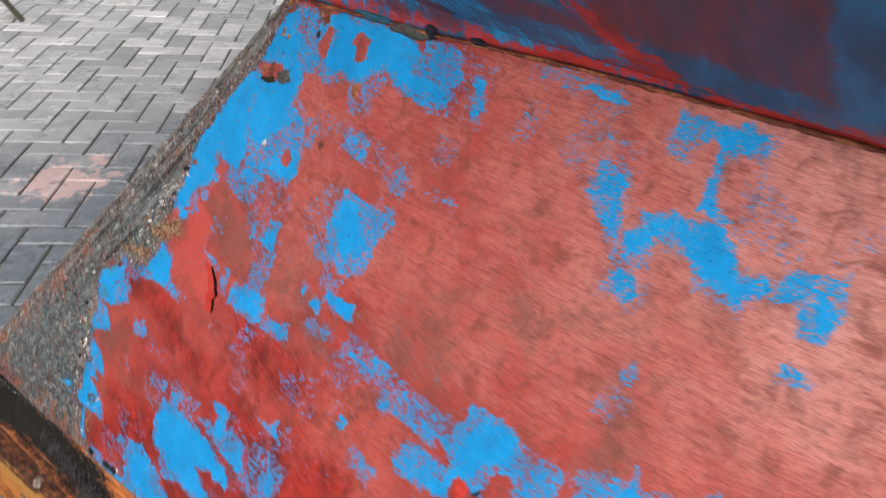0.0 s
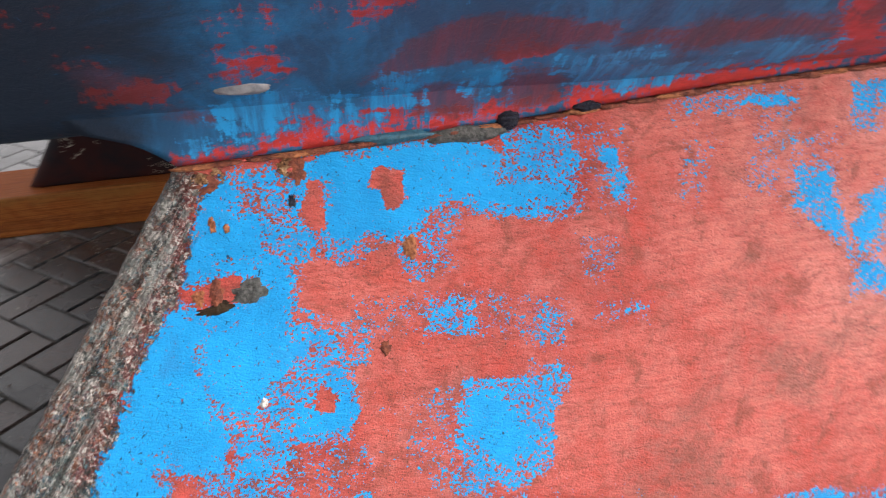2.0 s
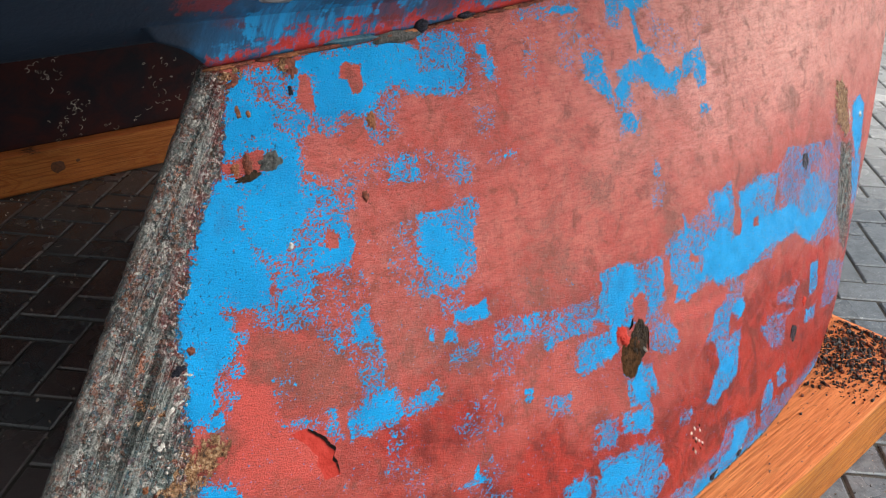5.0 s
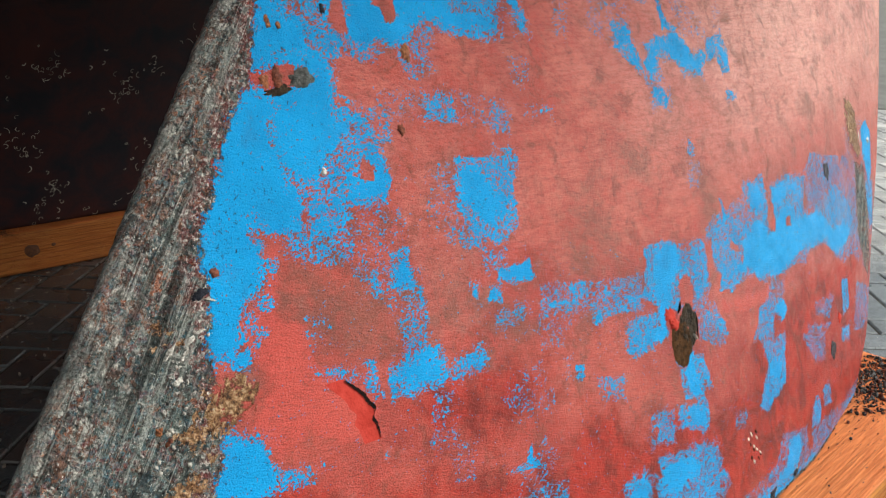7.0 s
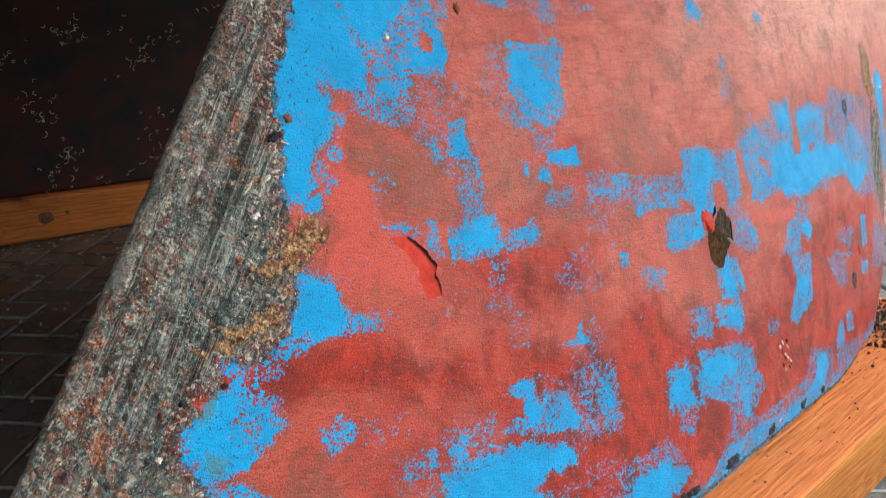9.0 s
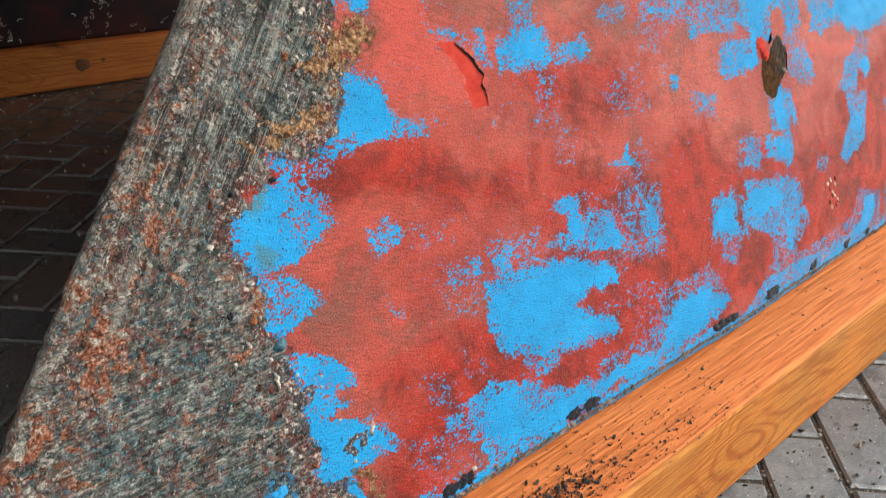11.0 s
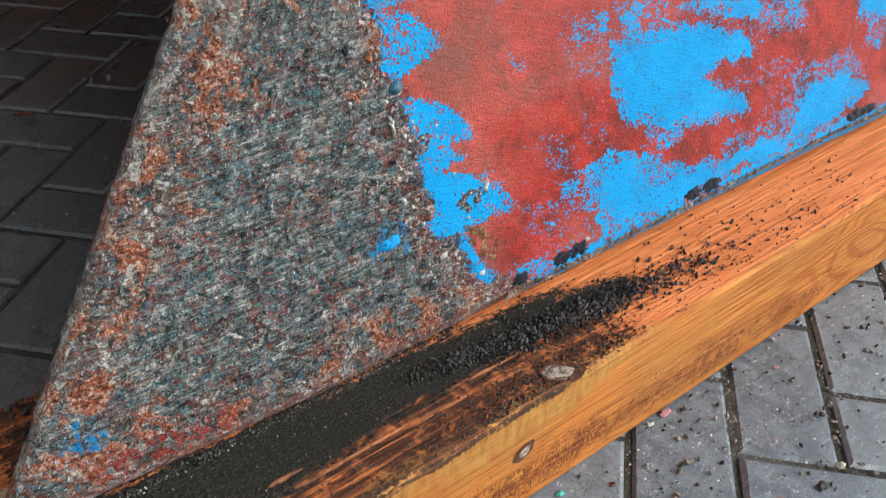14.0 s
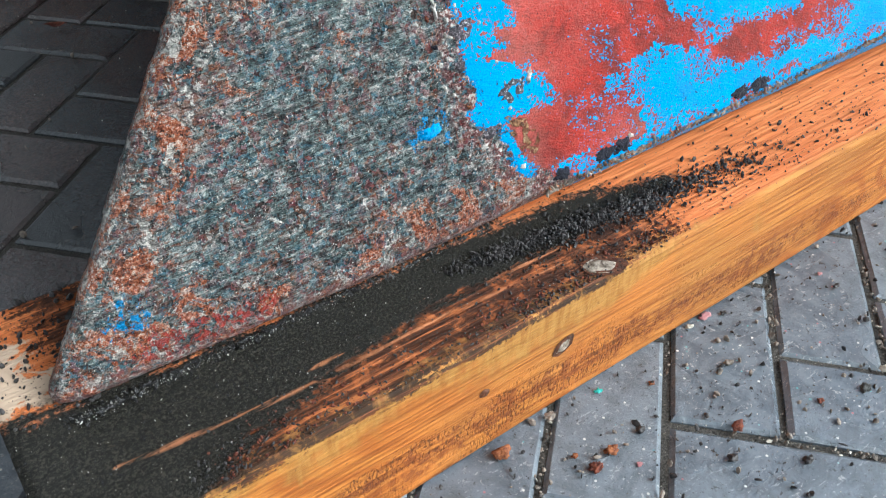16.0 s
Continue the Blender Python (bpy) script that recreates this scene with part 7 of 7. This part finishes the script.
for x, y, wide, material, label in (
    (0.632, -0.151, 0.0062, CRUMB_MIX, "brown stone chip on the paving"), (0.577, -0.217, 0.0085, RUST_DARK, "crumbling rusty flake in a paving joint"),
    (0.674, -0.237, 0.0048, RUST_DARK, "small rusty flake on the paving"), (0.726, -0.250, 0.0085, FILLER_GREY, "dark grey stone on the paving"),
    (0.546, -0.241, 0.0066, CRUMB, "black scraping on the paving"), (0.606, -0.280, 0.0074, CRUMB, "black scraping on the paving"),
    (0.452, -0.174, 0.0085, RUST, "orange rust flake on the paving"), (0.427, -0.182, 0.0095, RUST_DARK, "dark rusty flake on the paving"),
    (0.360, -0.124, 0.0120, RUST, "large crumbling rust flake on the paving"), (0.493, -0.170, 0.0060, CRUMB, "black scraping on the paving"),
    (0.426, -0.111, 0.0078, CRUMB_MIX, "brown stone chip in a paving joint"), (0.682, -0.094, 0.0046, CRUMB, "black scraping on the paving"),
    (0.543, -0.130, 0.0042, RUST, "orange rust chip on the paving"), (0.419, -0.161, 0.0046, RUST, "orange rust chip on the paving"),
    (0.765, -0.243, 0.0070, WORM, "white shell chip on the paving"), (0.634, -0.090, 0.0052, WORM, "round white chip on the paving"),
    (0.827, -0.130, 0.0052, CRUMB, "black scraping on the paving")):
    pebble("stone_chip", x, y, wide * 0.72, wide * 0.42, material, x * 37, label)
for x, y, wide, material, label in ((0.490, -0.109, 0.004, TEAL_PAINT, "dried drip of teal paint"), (0.661, -0.086, 0.007, PINK_PAINT, "faded pink paint stain"), (0.829, -0.105, 0.0030, PINK_PAINT, "small pink paint spot"), (0.466, -0.200, 0.0030, PINK_PAINT, "small pink paint spot")):
    pebble("paint_drop", x, y, wide, 0.0006, material, x * 53, label)

leaf_verts = [(0.020 * u * (1 - 0.15 * v * v), 0.0085 * v * (1 - u * u) + 0.0015 * u, 0.0025 + 0.003 * u * u + 0.002 * abs(v)) for u in (-1.0, -0.7, -0.35, 0.0, 0.35, 0.7, 1.0) for v in (-1, -0.5, 0, 0.5, 1)]
leaf = thing("dead_leaf", leaf_verts, grid_faces(7, 5), RUST_DARK, "dead brown leaf curled on the dark blocks", "leaf")
leaf.matrix_world = pose(0.199, 1.032, 0.002, 6, 4, -20)
tagged(leaf, group="bits on the paving")

crumbs("crumbs", "dark crumbs strewn over the paving blocks", CRUMB, 4200, lambda rng: Vector((rng.uniform(-0.2, 2.6), -0.14 + 0.083 * rng.uniform(0, 2) - abs(rng.gauss(0, 0.22)), 0.0)), 0.0004, 0.0038, 4)
crumbs("crumbs", "pale and brown grit on the paving blocks", CRUMB_MIX, 1500, lambda rng: Vector((rng.uniform(-0.2, 2.6), -0.14 + 0.083 * rng.uniform(0, 2) - abs(rng.gauss(0, 0.25)), 0.0)), 0.0005, 0.005, 5)
crumbs("crumbs", "dark flakes on the shaded paving blocks", CRUMB_MIX, 900, lambda rng: Vector((rng.uniform(-0.6, 1.6), rng.uniform(0.2, 2.5), 0.0)), 0.0008, 0.006, 6)

# ---- round about ----
stand = tagged(new("boat_stand"), "weathered steel boat prop on a flat foot", "boat stand")
stand.location = (-3.04, 1.386, 0)


def bar(name, a, b, radius, material, parent, label=""):
    a, b = Vector(a), Vector(b)
    way = (b - a).normalized()
    side = way.orthogonal().normalized()
    other = way.cross(side)
    verts = [p + (side * math.cos(k * math.pi / 6) + other * math.sin(k * math.pi / 6)) * radius for p in (a, b) for k in range(12)]
    faces = [(k, (k + 1) % 12, 12 + (k + 1) % 12, 12 + k) for k in range(12)] + [tuple(range(12))[::-1], tuple(range(12, 24))]
    return part(name, mesh_of(name, verts, faces, material), parent, label)


foot_v, foot_f = beam(0.46, 0.10, 0.022, 8, 0.005)
foot_part = part("foot", mesh_of("foot", foot_v, foot_f, plain_material("grey_steel", (0.30, 0.30, 0.28), (0.42, 0.42, 0.40), 25, 0.6, 0.3)), stand, "pale grey flat steel foot")
foot_part.matrix_local = pose(-0.34, -0.40, 0.0, 0, 0, 52)
bar("post", (0, 0, 0.02), (-0.09, -0.40, 0.72), 0.016, STEEL, stand)
chock_v, chock_f = beam(0.22, 0.10, 0.05, 10, 0.006)
chock = thing("chock", chock_v, chock_f, WHITE, "white painted block lying on the paving", "block")
chock.matrix_world = pose(4.48, 1.36, 0.0, 0, 0, 30)

# ---- ground ----
size = 300.0
ground = thing("ground", [(-size, -size, -0.016), (size, -size, -0.016), (size, size, -0.016), (-size, size, -0.016)], [(0, 1, 2, 3)], plain_material("yard_ground", (0.13, 0.13, 0.13), (0.20, 0.20, 0.195), 3, 0.85), "grey yard ground reaching far off", "ground", "", "structure", False)
pavement = thing("pavement", [(-6.5, -2.2, -0.007), (7.5, -2.2, -0.007), (7.5, 5.2, -0.007), (-6.5, 5.2, -0.007)], [(0, 1, 2, 3)], SAND, "grey herringbone block paving with sandy joints", "pavement", "", "structure", False)



def block_shape(seed):
    """One chamfered 200 x 100 block, centred, its top at height 0."""
    rng = random.Random(seed)
    hx, hy, bevel = PITCH - 0.0042, PITCH / 2 - 0.0042, 0.0046
    j = lambda: rng.uniform(-0.0008, 0.0008)  # noqa: E731
    verts = [(sx * hx, sy * hy, -0.05) for sx, sy in ((-1, -1), (1, -1), (1, 1), (-1, 1))]
    verts += [(sx * hx + j(), sy * hy + j(), -0.004 + j()) for sx, sy in ((-1, -1), (1, -1), (1, 1), (-1, 1))]
    verts += [(sx * (hx - bevel) + j(), sy * (hy - bevel) + j(), 0) for sx, sy in ((-1, -1), (1, -1), (1, 1), (-1, 1))]
    faces = [(8, 9, 10, 11)]
    for k in range(4):
        n = (k + 1) % 4
        faces += [(k, n, 4 + n, 4 + k), (4 + k, 4 + n, 8 + n, 8 + k)]
    return verts, faces


SHAPES = [block_shape(k) for k in range(6)]
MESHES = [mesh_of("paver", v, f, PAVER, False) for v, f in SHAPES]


def lay_blocks():
    rng = random.Random(11)
    e1 = Vector((math.cos(radians(BLOCK_TURN - 90)), math.sin(radians(BLOCK_TURN - 90)), 0))
    e2 = Vector((math.cos(radians(BLOCK_TURN)), math.sin(radians(BLOCK_TURN)), 0))
    rest_v, rest_f, single = [], [], 0
    for i in range(-95, 95):
        for j in range(-95, 95):
            d = (j - i) % 4
            if d not in (0, 3):
                continue
            u, v = (i + 0.5, j + 1.0) if d == 0 else (i + 1.0, j + 0.5)
            place = Vector((*CORNER, 0)) + (e1 * u + e2 * v) * PITCH
            if not (-6.4 < place.x < 7.4 and -2.1 < place.y < 5.1):
                continue
            pick = rng.randrange(6)
            m = pose(place.x, place.y, rng.uniform(-0.0025, 0.0), rng.uniform(-0.5, 0.5), rng.uniform(-0.5, 0.5), BLOCK_TURN + (0 if d == 0 else -90) + rng.choice((0, 180)) + rng.uniform(-0.4, 0.4))
            near = (-0.35 < place.x < 1.9 and -0.85 < place.y < 0.0) or (-0.6 < place.x < 1.0 and 0.0 < place.y < 1.3)
            if near and single < 300:
                ob = new("paver", MESHES[pick])
                ob.parent, ob.matrix_local = pavement, m
                single += 1
            else:
                base = len(rest_v)
                rest_v += [m @ Vector(p) for p in SHAPES[pick][0]]
                rest_f += [tuple(base + q for q in f) for f in SHAPES[pick][1]]
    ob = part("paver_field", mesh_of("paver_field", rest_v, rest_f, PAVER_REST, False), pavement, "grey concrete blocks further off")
    tagged(ob, kind="stuff")


lay_blocks()
